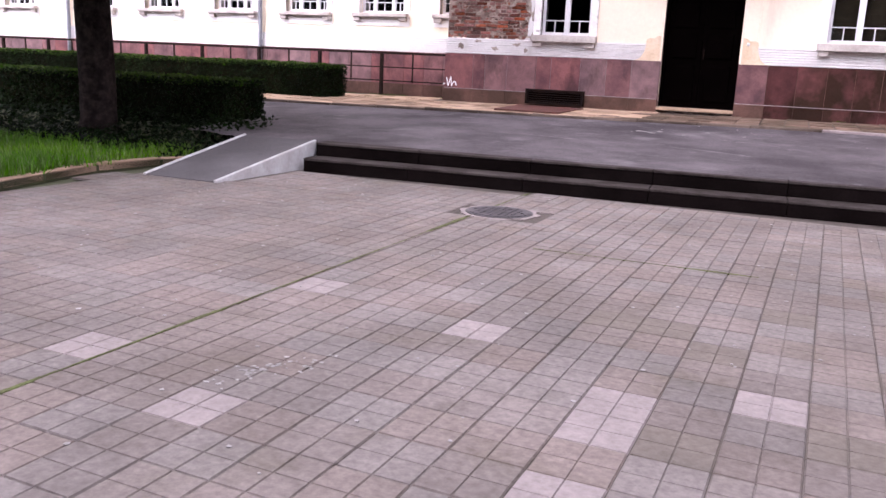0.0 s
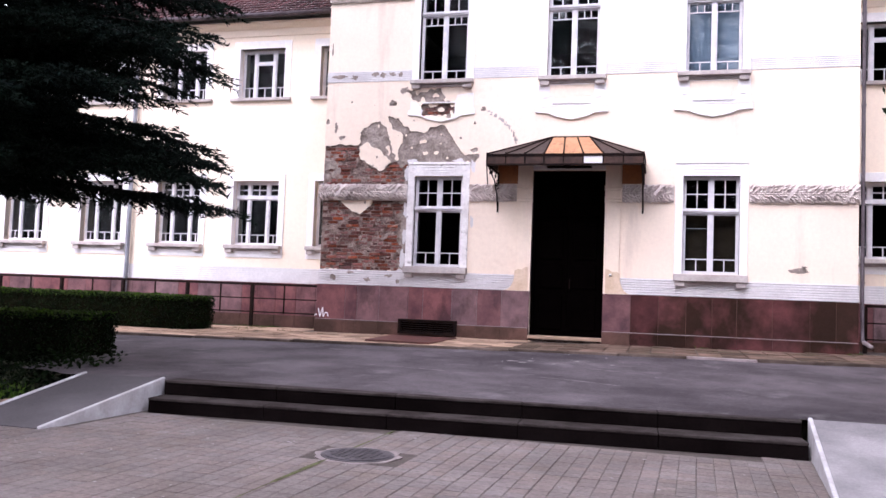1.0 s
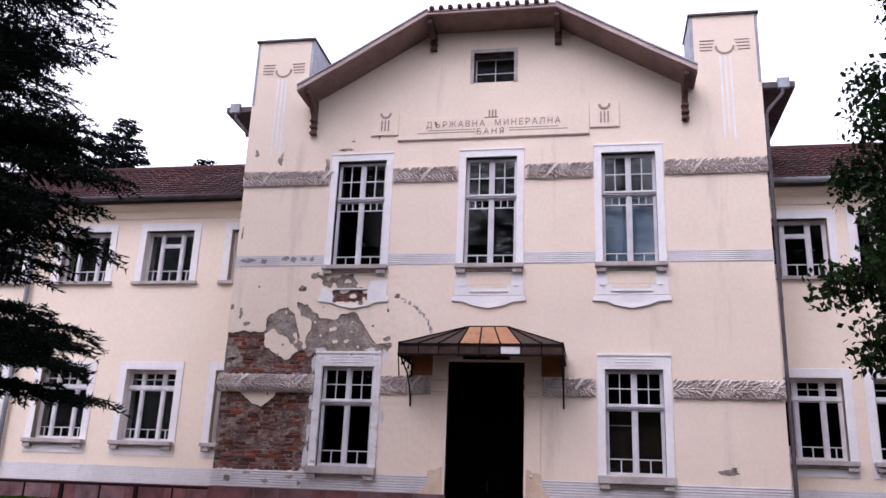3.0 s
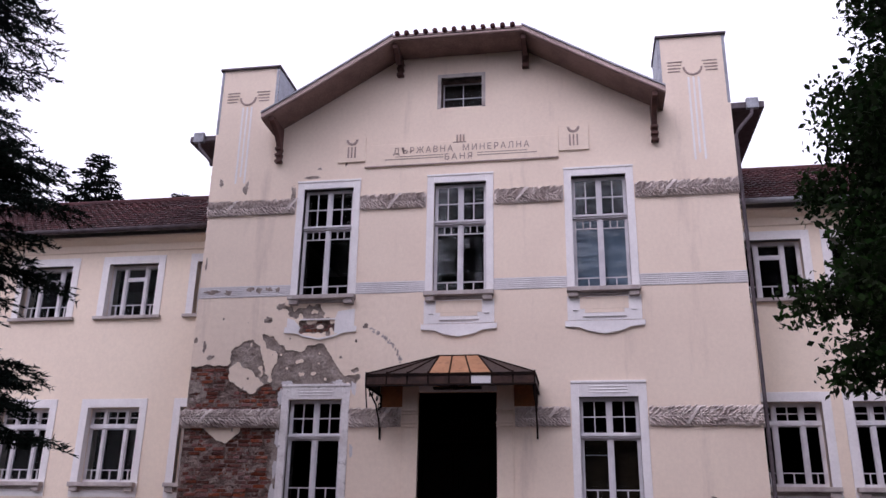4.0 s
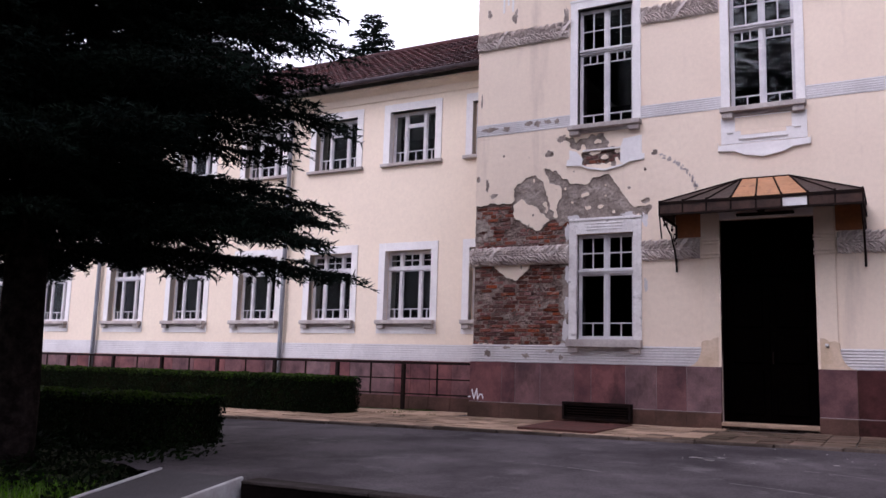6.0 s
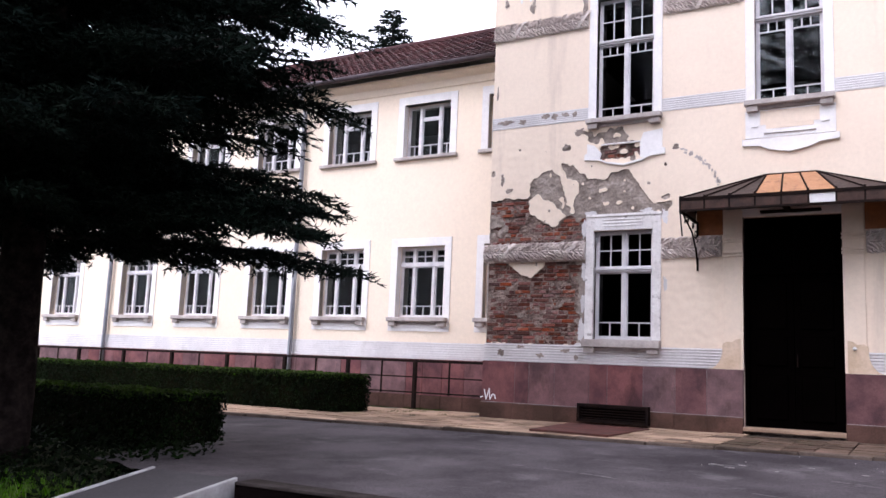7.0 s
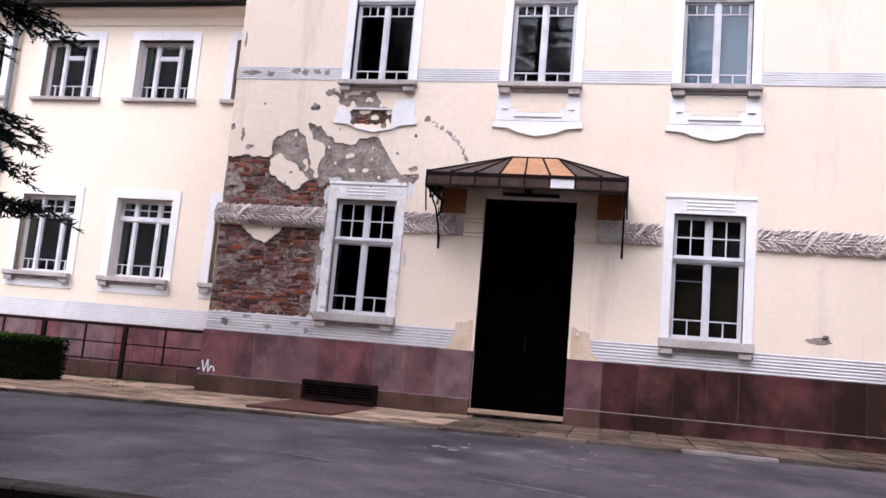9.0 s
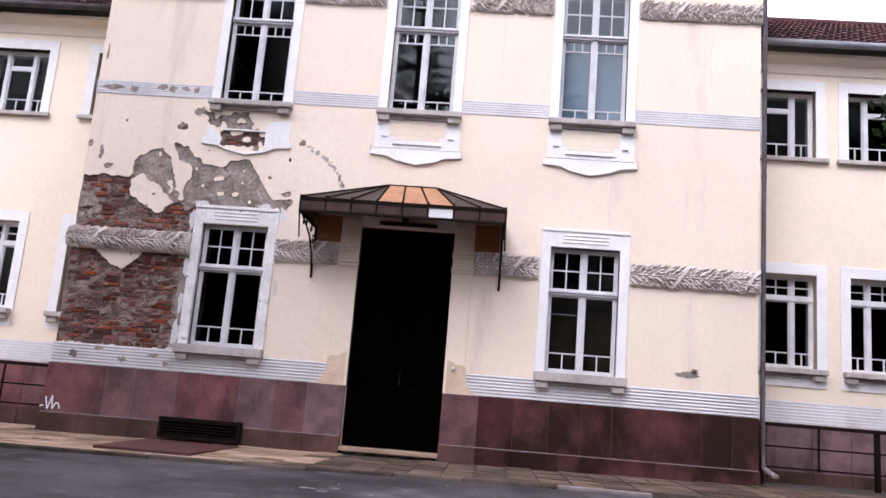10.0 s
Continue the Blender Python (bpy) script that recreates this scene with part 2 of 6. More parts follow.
TILES = surf("dark_red_roof_tiles", (0.080, 0.030, 0.030), (0.050, 0.023, 0.025), s1=0.9, s2=30, rough=0.9, bump=0.3, fine=0.2, spread=0.35, source="island", stain=((0.05, 0.035, 0.033), 1.4, 1.0, 0.56, 0.6))
# soffit darker than the barge: the eaves' shade put into its colour
SOFFIT = surf("shaded_pink_soffit_boards", (0.27, 0.185, 0.165), (0.20, 0.135, 0.12), s1=2.0, s2=30, rough=0.85, bump=0.2)
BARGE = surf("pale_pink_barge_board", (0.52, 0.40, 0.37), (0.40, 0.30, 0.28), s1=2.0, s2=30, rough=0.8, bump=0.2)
OAK = surf("weathered_bracket_wood", (0.13, 0.07, 0.06), (0.08, 0.045, 0.04), s1=4.0, s2=40, rough=0.85, bump=0.3)
ASPHALT = surf("worn_asphalt", (0.086, 0.074, 0.080), (0.036, 0.030, 0.034), s1=0.8, s2=48, rough=0.85, bump=0.45, fine=0.36, stain=((0.14, 0.128, 0.132), 1.3, 1.0, 0.57, 0.6), spec=0.08)
PAVER = surf("grey_pink_paver", (0.160, 0.132, 0.126), (0.104, 0.086, 0.080), s1=0.9, s2=24, rough=0.86, bump=0.25, fine=0.25, spread=0.08, source="object", hue=0.006, stain=((0.098, 0.082, 0.070), 1.6, 1.0, 0.52, 0.65))
PAVERS = surf("grey_pink_pavers", (0.160, 0.132, 0.126), (0.104, 0.086, 0.080), s1=0.9, s2=24, rough=0.86, bump=0.25, fine=0.25, spread=0.08, source="island", hue=0.006, stain=((0.098, 0.082, 0.070), 1.6, 1.0, 0.52, 0.65))
PALEPAVER = surf("pale_paver", (0.215, 0.18, 0.178), (0.175, 0.147, 0.145), s1=3.0, s2=24, rough=0.86, bump=0.25, fine=0.22)
BROWNPAVER = surf("brown_paver", (0.125, 0.103, 0.090), (0.098, 0.082, 0.072), s1=3.0, s2=24, rough=0.9, bump=0.25, fine=0.22)
JOINT = surf("dark_joint_soil", (0.072, 0.058, 0.052), (0.046, 0.038, 0.033), s1=3.0, s2=60, rough=0.98, bump=0.4)
MOSS = surf("joint_moss", (0.085, 0.10, 0.035), (0.06, 0.055, 0.03), s1=5.0, s2=70, rough=0.98, bump=0.8, fine=0.3, dist=0.02)
WALKSTONE = surf("sandy_footway_slab", (0.34, 0.235, 0.17), (0.22, 0.150, 0.108), s1=0.8, s2=40, rough=0.92, bump=0.3, fine=0.18, spread=0.3, source="object", stain=((0.16, 0.12, 0.09), 1.5, 1.0, 0.58, 0.5), spec=0.05)
WALKDARK = surf("mossy_footway_slab", (0.150, 0.098, 0.076), (0.078, 0.056, 0.042), s1=1.2, s2=40, rough=0.95, bump=0.4, fine=0.22, spread=0.3, source="object", spec=0.06, stain=((0.050, 0.046, 0.024), 1.8, 1.0, 0.52, 0.65))
KERB = surf("kerb_stone", (0.115, 0.088, 0.074), (0.050, 0.038, 0.031), s1=2.0, s2=40, rough=0.92, bump=0.3, fine=0.2, spread=0.18, source="object", spec=0.03)
# risers near black: the shade on their fronts is put into the colour
RISER = surf("shaded_step_riser_stone", (0.0035, 0.0025, 0.0025), (0.007, 0.005, 0.005), s1=1.5, s2=40, rough=0.95, bump=0.4, fine=0.25, spec=0.0)
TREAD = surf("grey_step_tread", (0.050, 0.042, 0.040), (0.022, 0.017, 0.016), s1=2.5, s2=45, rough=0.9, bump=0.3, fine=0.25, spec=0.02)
CONCRETE = surf("smooth_ramp_concrete", (0.090, 0.083, 0.088), (0.060, 0.054, 0.058), s1=0.9, s2=45, rough=0.85, bump=0.2, fine=0.10)
WHITEWASH = surf("peeling_white_ramp_paint", (0.45, 0.44, 0.46), (0.33, 0.31, 0.31), s1=3.0, s2=30, rough=0.9, bump=0.2, fine=0.10, stain=((0.28, 0.25, 0.24), 4.0, 1.0, 0.58, 0.7))
CASTIRON = surf("cast_iron_cover", (0.070, 0.062, 0.068), (0.045, 0.040, 0.045), s1=6.0, s2=60, rough=0.65, bump=0.3, metal=0.3)
RUSTPLATE = surf("rusty_plate", (0.105, 0.036, 0.029), (0.055, 0.026, 0.022), s1=3.0, s2=40, rough=0.85, bump=0.2, fine=0.2)
SHEET = surf("brown_canopy_sheet", (0.055, 0.034, 0.030), (0.036, 0.024, 0.022), s1=2.5, s2=20, rough=0.45, bump=0.1, fine=0.12)
AMBER = surf("amber_canopy_panel", (0.44, 0.22, 0.115), (0.34, 0.165, 0.085), s1=3.0, s2=20, rough=0.45, bump=0.05, fine=0.10, stain=((0.10, 0.045, 0.03), 6.0, 0.6, 0.57, 0.7))
BROWNPANE = surf("brown_fascia_pane", (0.060, 0.030, 0.022), (0.030, 0.016, 0.013), s1=5.0, s2=24, rough=0.4, bump=0.1, fine=0.2)
MILK = surf("milky_pane", (0.72, 0.70, 0.70), (0.66, 0.64, 0.64), s1=3.0, s2=20, rough=0.35, bump=0.0, fine=0.05)
ORANGEWALL = surf("orange_brown_plaster", (0.38, 0.14, 0.055), (0.28, 0.115, 0.055), s1=3.0, s2=18, rough=0.92, bump=0.15, fine=0.12)
TAN = surf("tan_damp_plaster", (0.54, 0.40, 0.28), (0.66, 0.52, 0.40), s1=2.4, s2=20, rough=0.95, bump=0.15, fine=0.1)
# letters and ornaments darker than the plaster: relief shadow put into the colour
CARVED = surf("carved_letter_shadow_paint", (0.30, 0.23, 0.21), (0.36, 0.28, 0.25), s1=3.0, s2=30, rough=0.95, bump=0.1)
SPRAY = surf("white_spray_paint", (0.78, 0.76, 0.78), (0.70, 0.68, 0.70), s1=6.0, s2=30, rough=0.7, bump=0.0)
PETAL = surf("pale_litter", (0.28, 0.26, 0.26), (0.18, 0.165, 0.165), s1=6.0, s2=30, rough=0.9, bump=0.0)
PALEMORTAR = surf("pale_joint_mortar", (0.26, 0.22, 0.22), (0.16, 0.13, 0.13), s1=3.0, s2=40, rough=0.95, bump=0.2)
PALERAMP = surf("pale_ramp_concrete", (0.25, 0.235, 0.24), (0.16, 0.15, 0.155), s1=1.5, s2=40, rough=0.9, bump=0.2, fine=0.12)
SCUFF = surf("pale_road_scuff", (0.15, 0.138, 0.142), (0.085, 0.077, 0.081), s1=5.0, s2=30, rough=0.95, bump=0.3, fine=0.3)
BARK = surf("scaly_conifer_bark", (0.032, 0.024, 0.023), (0.012, 0.009, 0.009), s1=7.0, s2=22, rough=0.97, bump=1.0, fine=0.35, dist=0.03, spec=0.02)
NEEDLE = leafy("dark_fir_needles", (0.007, 0.012, 0.008), (0.004, 0.007, 0.006), s1=0.8, through_amount=0.12)
LEAF = leafy("green_tree_leaves", (0.020, 0.036, 0.012), (0.008, 0.016, 0.006), s1=0.9, through_amount=0.25)
# hedge fronts coloured as in shade, tops lighter as if lit
HEDGELEAF = leafy("shaded_hedge_leaves", (0.008, 0.014, 0.005), (0.004, 0.007, 0.003), s1=1.5, through_amount=0.2)
HEDGETOP = leafy("lit_leaf_green", (0.040, 0.068, 0.012), (0.018, 0.034, 0.007), s1=1.5, through_amount=0.2)
HEDGECORE = surf("hedge_inner_dark", (0.005, 0.006, 0.003), (0.008, 0.007, 0.004), s1=5.0, s2=30, rough=1.0, bump=0.5, spec=0.0)
GRASS = leafy("lawn_grass", (0.13, 0.25, 0.028), (0.070, 0.15, 0.022), s1=0.7, through_amount=0.3)
SOIL = surf("lawn_soil", (0.045, 0.050, 0.022), (0.035, 0.032, 0.020), s1=1.0, s2=40, rough=1.0, bump=0.5)
EARTH = surf("far_ground", (0.060, 0.070, 0.035), (0.075, 0.070, 0.050), s1=0.1, s2=5, rough=1.0, bump=0.1)


# ---- ground, road, steps ----
STEP_A, STEP_B = (-2.96, -8.52), (4.11, -8.15)
STEP_TURN = math.degrees(math.atan2(STEP_B[1] - STEP_A[1], STEP_B[0] - STEP_A[0]))
STEP_LEN = math.hypot(STEP_B[0] - STEP_A[0], STEP_B[1] - STEP_A[1])
FOOT_Y, ROAD_LOW, ROAD_HIGH = -2.85, 0.33, 0.550


def askew(x):
    """How far the kerb and the footway have run off square at x: along y and z."""
    c = max(-9.0, min(8.0, x - 1.0))
    return 0.055 * c, 0.0075 * c


X0, X1 = -4.75, 6.25            # the middle block
MID = 0.755                     # its axis
WING_Y = 1.4

g = M()
prof = [(-400, -0.04), (-7.8, -0.04), (-7.6, 0.28), (-1.8, 0.49), (1.0, 0.56), (400, 0.56)]
for x0, x1 in ((-400, -30), (-30, 30), (30, 400)):
    for (ya, za), (yb, zb) in zip(prof, prof[1:]):
        g.add([(x0, ya, za), (x1, ya, za), (x1, yb, zb), (x0, yb, zb)], [(0, 1, 2, 3)])
solid("ground", g, EARTH, "grassy earth reaching the horizon", "ground", "structure")

road = M()
nx, ny = 145, 12
for j in range(ny + 1):
    for i in range(nx + 1):
        x = -28 + 58 * i / nx
        ya = -6.35 if x < -5.25 or x > 5.6 else -8.3 if x < -4.4 or x > 5.3 else STEP_A[1] + 0.10 + (x - STEP_A[0]) * math.tan(radians(STEP_TURN))
        y = ya + (FOOT_Y + askew(x)[0] - ya) * j / ny
        z = ROAD_LOW + (ROAD_HIGH - ROAD_LOW) * (y + 8.5) / (FOOT_Y + 8.5) + 0.012 * noise.noise((x * 0.4, y * 0.6, 3.0)) * min(1.0, j / 3) - (0.006 if j == 0 else 0.0) + askew(x)[1] * j / ny - 0.034 * askew(x)[0] * j / ny
        road.v.append((x, y, z))
for j in range(ny):
    for i in range(nx):
        q = j * (nx + 1) + i
        road.f.append((q, q + 1, q + nx + 2, q + nx + 1))
solid("road", road, ASPHALT, "worn grey asphalt drive with pale scuffs", "road", "structure", smooth=True)

stairs = thing("outdoor_steps", (STEP_A[0], STEP_A[1], 0), "two low stone steps up to the drive, risers shade-black", "steps", kind="structure", turn=STEP_TURN)
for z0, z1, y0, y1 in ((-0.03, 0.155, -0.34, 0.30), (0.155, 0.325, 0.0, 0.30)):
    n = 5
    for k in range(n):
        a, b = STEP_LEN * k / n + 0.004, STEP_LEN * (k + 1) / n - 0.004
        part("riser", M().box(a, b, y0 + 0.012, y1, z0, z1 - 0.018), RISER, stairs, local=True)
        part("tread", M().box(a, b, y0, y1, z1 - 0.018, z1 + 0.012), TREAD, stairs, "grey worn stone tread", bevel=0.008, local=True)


def ramp(name, x0, x1, xb0, xb1, ytop, ybot, ztop, label, face=None):
    r = thing(name, ((x0 + x1) / 2, ytop, 0), label, "ramp", kind="structure")
    w = 0.045
    m = M()
    m.add([(x0, ytop, ztop), (x1, ytop, ztop), (xb1, ybot, 0.012), (xb0, ybot, 0.012), (x0, ytop, -0.03), (x1, ytop, -0.03), (xb1, ybot, -0.03), (xb0, ybot, -0.03)],
          [(0, 1, 2, 3), (4, 7, 6, 5), (0, 4, 5, 1), (1, 5, 6, 2), (2, 6, 7, 3), (3, 7, 4, 0)])
    part("ramp_surface", m, face or CONCRETE, r)
    for xa, xb, s in ((x0, xb0, -1), (x1, xb1, 1)):
        e = M()
        o = s * w
        e.add([(xa, ytop, ztop + 0.02), (xa + o, ytop, ztop + 0.02), (xb + o, ybot, 0.03), (xb, ybot, 0.03),
               (xa, ytop, -0.03), (xa + o, ytop, -0.03), (xb + o, ybot, -0.03), (xb, ybot, -0.03)],
              [(0, 1, 2, 3), (4, 7, 6, 5), (0, 4, 5, 1), (1, 5, 6, 2), (2, 6, 7, 3), (3, 7, 4, 0)])
        part("ramp_curb", e, WHITEWASH, r, "peeling whitewashed ramp curb", bevel=0.012)
    return r


ramp("ramp_west", -4.12, -3.07, -4.10, -3.16, -8.40, -10.35, 0.34, "smooth concrete ramp with whitewashed curbs")
ramp("ramp_east", 4.22, 5.08, 4.05, 4.95, -8.05, -10.45, 0.345, "pale concrete ramp with whitewashed curbs", PALERAMP)

# pale arcs rubbed into the asphalt
sc = M()
for k, (cx, cy, r, a0, a1, w) in enumerate([(2.2, -6.2, 2.2, 0.9, 1.7, 0.035), (1.2, -5.6, 1.5, 0.5, 1.3, 0.03), (3.6, -7.0, 3.0, 1.2, 1.9, 0.04), (0.2, -7.4, 2.6, 0.6, 1.2, 0.03), (4.6, -5.4, 1.8, 1.5, 2.4, 0.03), (-1.6, -7.4, 2.8, 0.9, 1.5, 0.035), (2.9, -5.2, 1.1, 0.2, 0.9, 0.025)]):
    for q in range(26):
        if noise.noise((q * 0.37, k * 3.1, 0.5)) < -0.12:
            continue
        pts = []
        for t, o in ((q, -1), (q + 1, -1), (q + 1, 1), (q, 1)):
            a = a0 + (a1 - a0) * t / 26
            rr = r + o * w * 1.9 * (0.25 + 0.9 * abs(noise.noise((t * 0.5, k * 1.7, 4.0))))
            x, y = cx + rr * math.cos(a), cy + rr * math.sin(a) * 0.55
            z = ROAD_LOW + (ROAD_HIGH - ROAD_LOW) * (y + 8.5) / (FOOT_Y + 8.5) + 0.012 * noise.noise((x * 0.4, y * 0.6, 3.0))
            pts.append((x, y, z + 0.005))
        sc.add(pts, [(0, 1, 2, 3)])
solid("road_scuffs", sc, SCUFF, "pale scuff arcs rubbed into the asphalt", "road marks", "stuff")

# footway along the building, its kerb stones
fw = M()
cut = [-28, -8, -4, 0, 4, 9, 30]
for xa, xb in zip(cut, cut[1:]):
    (ya, za), (yb, zb) = askew(xa), askew(xb)
    fw.add([(xa, FOOT_Y + 0.1 + ya, 0.575 + za), (xb, FOOT_Y + 0.1 + yb, 0.575 + zb), (xb, WING_Y, 0.622 + zb), (xa, WING_Y, 0.622 + za),
            (xa, FOOT_Y + 0.1 + ya, 0.3), (xb, FOOT_Y + 0.1 + yb, 0.3), (xb, WING_Y, 0.3), (xa, WING_Y, 0.3)],
           [(0, 1, 2, 3), (4, 7, 6, 5), (0, 4, 5, 1), (1, 5, 6, 2), (2, 6, 7, 3), (3, 7, 4, 0)])
pavement = solid("pavement", fw, JOINT, "sandy worn footway along the building", "pavement", "structure")
kerb = thing("kerb", (0, FOOT_Y, 0.4), "weathered kerb stones edging the drive", "kerb", kind="structure")
x, k = -24.0, 0
while x < 22:
    ln_ = 0.8 + 0.35 * random.random()
    ky, kz = askew(x + ln_ / 2)
    dy, dz = ky + random.uniform(-0.012, 0.012), kz + random.uniform(-0.01, 0.006)
    part("kerb_stone", M().box(x + 0.005, x + ln_ - 0.005, FOOT_Y + dy, FOOT_Y + 0.115 + dy, 0.35, 0.597 + dz), PALEMORTAR if 3.3 < x + ln_ / 2 < 4.2 else KERB, kerb, bevel=0.014)
    x += ln_

# ---- the building's walls ----
def walled(x0, x1, z0, z1, yf, yb, holes):
    """A thick wall facing -y with rectangular openings right through it."""
    xs = sorted({x0, x1, *(h[0] for h in holes), *(h[1] for h in holes)})
    zs = sorted({z0, z1, *(h[2] for h in holes), *(h[3] for h in holes)})
    m = M()

    def full(i, j):
        if i < 0 or j < 0 or i >= len(xs) - 1 or j >= len(zs) - 1:
            return False
        cx, cz = (xs[i] + xs[i + 1]) / 2, (zs[j] + zs[j + 1]) / 2
        return not any(h[0] < cx < h[1] and h[2] < cz < h[3] for h in holes)
    for i in range(len(xs) - 1):
        for j in range(len(zs) - 1):
            if not full(i, j):
                continue
            a, b, c, d = xs[i], xs[i + 1], zs[j], zs[j + 1]
            m.add([(a, yf, c), (b, yf, c), (b, yf, d), (a, yf, d)], [(0, 1, 2, 3)])
            m.add([(a, yb, c), (b, yb, c), (b, yb, d), (a, yb, d)], [(3, 2, 1, 0)])
            for di, dj, p, q in ((-1, 0, (a, c), (a, d)), (1, 0, (b, d), (b, c)), (0, -1, (b, c), (a, c)), (0, 1, (a, d), (b, d))):
                if not full(i + di, j + dj):
                    m.add([(p[0], yf, p[1]), (q[0], yf, q[1]), (q[0], yb, q[1]), (p[0], yb, p[1])], [(0, 1, 2, 3)])
    return m


HALF = 0.54
UPPER = [MID - 2.815, MID, MID + 2.815]          # axes of the tall windows
UP0, UP1, GR0, GR1 = 6.13, 8.52, 2.09, 4.05
DOOR = (0.0, 1.5, 0.70, 4.17)
ATTIC = (0.32, 1.20, 10.28, 11.00)
holes = [(c - HALF, c + HALF, UP0, UP1) for c in UPPER] + [(c - HALF, c + HALF, GR0, GR1) for c in (UPPER[0], UPPER[2])] + [DOOR, ATTIC]
SKIN = 0.05
EAVE_Z, TOP_Z, EAVE_X, TOP_X = 9.90, 11.55, 4.13, 1.375      # the gable
# the lost plaster lies in this stretch, built apart
DX0, DX1, DZ0, DZ1 = X0, -0.30, 1.97, 6.12
wall = walled(X0 + 0.01, X1, 0.6, TOP_Z + 0.03, SKIN, 0.52, holes)
bmw = bmesh.new()
mew = wall.mesh("w", MORTAR)
bmw.from_mesh(mew)
for s in (-1, 1):
    # the gable's slope, cut down between the two end piers
    p = Vector((MID + s * TOP_X, 0, TOP_Z + 0.02))
    d = Vector((s * (EAVE_X - TOP_X), 0, EAVE_Z - TOP_Z))
    nrm = Vector((-d.z, 0, d.x)).normalized()
    if nrm.z < 0:
        nrm = -nrm
    bmesh.ops.bisect_plane(bmw, geom=bmw.verts[:] + bmw.edges[:] + bmw.faces[:], plane_co=p, plane_no=nrm, clear_outer=True)
bmw.to_mesh(mew)
bmw.free()
mew.materials.clear()
mew.materials.append(MORTAR)
wall_middle = new("wall_middle", mew)
ROOT[wall_middle] = Vector((0, 0, 0))
tagged(wall_middle, "old masonry front wall with peeling cream plaster", "wall", kind="structure")
# side walls and back of the middle block
sw = M().box(X0 + 0.01, X0 + 0.45, 0.53, 9.0, 0.6, 9.6).box(X1 - 0.44, X1, 0.53, 9.0, 0.6, 9.6)
solid("wall_side", sw, CREAM, "cream plastered return walls of the middle block", "wall", "structure")
solid("wall_back", M().box(X0 + 0.5, X1 - 0.5, 8.6, 8.98, 0.6, 10.9), CREAM, "plain rear wall of the middle block", "wall", "structure")

# plaster skin, ragged where it has fallen
def inside(px, pz, poly):
    r, n = False, len(poly)
    for i in range(n):
        (ax, az), (bx, bz) = poly[i], poly[(i + 1) % n]
        if (az > pz) != (bz > pz) and px < (bx - ax) * (pz - az) / (bz - az) + ax:
            r = not r
    return r


BRICK_TOP = [(-4.9, 4.72), (-4.42, 4.76), (-3.95, 4.74), (-3.87, 4.50), (-3.63, 4.25), (-3.40, 4.20), (-3.09, 4.36), (-2.70, 4.30), (-2.66, 3.7), (-4.9, 3.7)]
BRICK_LOW = [(-4.9, 3.7), (-2.66, 3.7), (-2.60, 1.97), (-4.9, 1.97)]
COAT_A = [(-3.97, 4.72), (-3.89, 5.0), (-3.72, 5.18), (-3.46, 5.31), (-3.33, 5.11), (-3.19, 4.87), (-3.05, 4.30), (-3.6, 4.20)]
COAT_B = [(-3.29, 5.43), (-2.97, 5.27), (-2.74, 5.02), (-2.44, 5.03), (-2.27, 5.19), (-1.96, 5.12), (-1.79, 4.9), (-1.64, 4.72), (-1.50, 4.50), (-1.50, 4.30), (-2.74, 4.20), (-3.12, 4.30), (-3.10, 4.9)]
COAT_C = [(-1.62, 4.52), (-1.44, 4.46), (-1.35, 4.68), (-1.25, 4.67), (-1.19, 4.45), (-1.37, 4.25)]
KEPT_A = [(-3.95, 4.74), (-3.72, 4.84), (-3.60, 4.66), (-3.30, 4.50), (-3.14, 4.36), (-3.42, 4.19), (-3.64, 4.28), (-3.87, 4.5)]
KEPT_B = [(-3.20, 5.10), (-2.96, 5.05), (-2.93, 4.82), (-3.03, 4.48), (-3.11, 4.45)]
KEPT_C = [(-4.34, 3.6), (-3.52, 3.6), (-3.58, 3.48), (-3.87, 3.17), (-4.07, 3.33), (-4.30, 3.45)]
APRON = [(-2.90, 5.97), (-2.07, 5.97), (-1.89, 5.69), (-1.66, 5.45), (-2.28, 5.36), (-2.54, 5.37), (-2.53, 5.65), (-2.80, 5.80)]


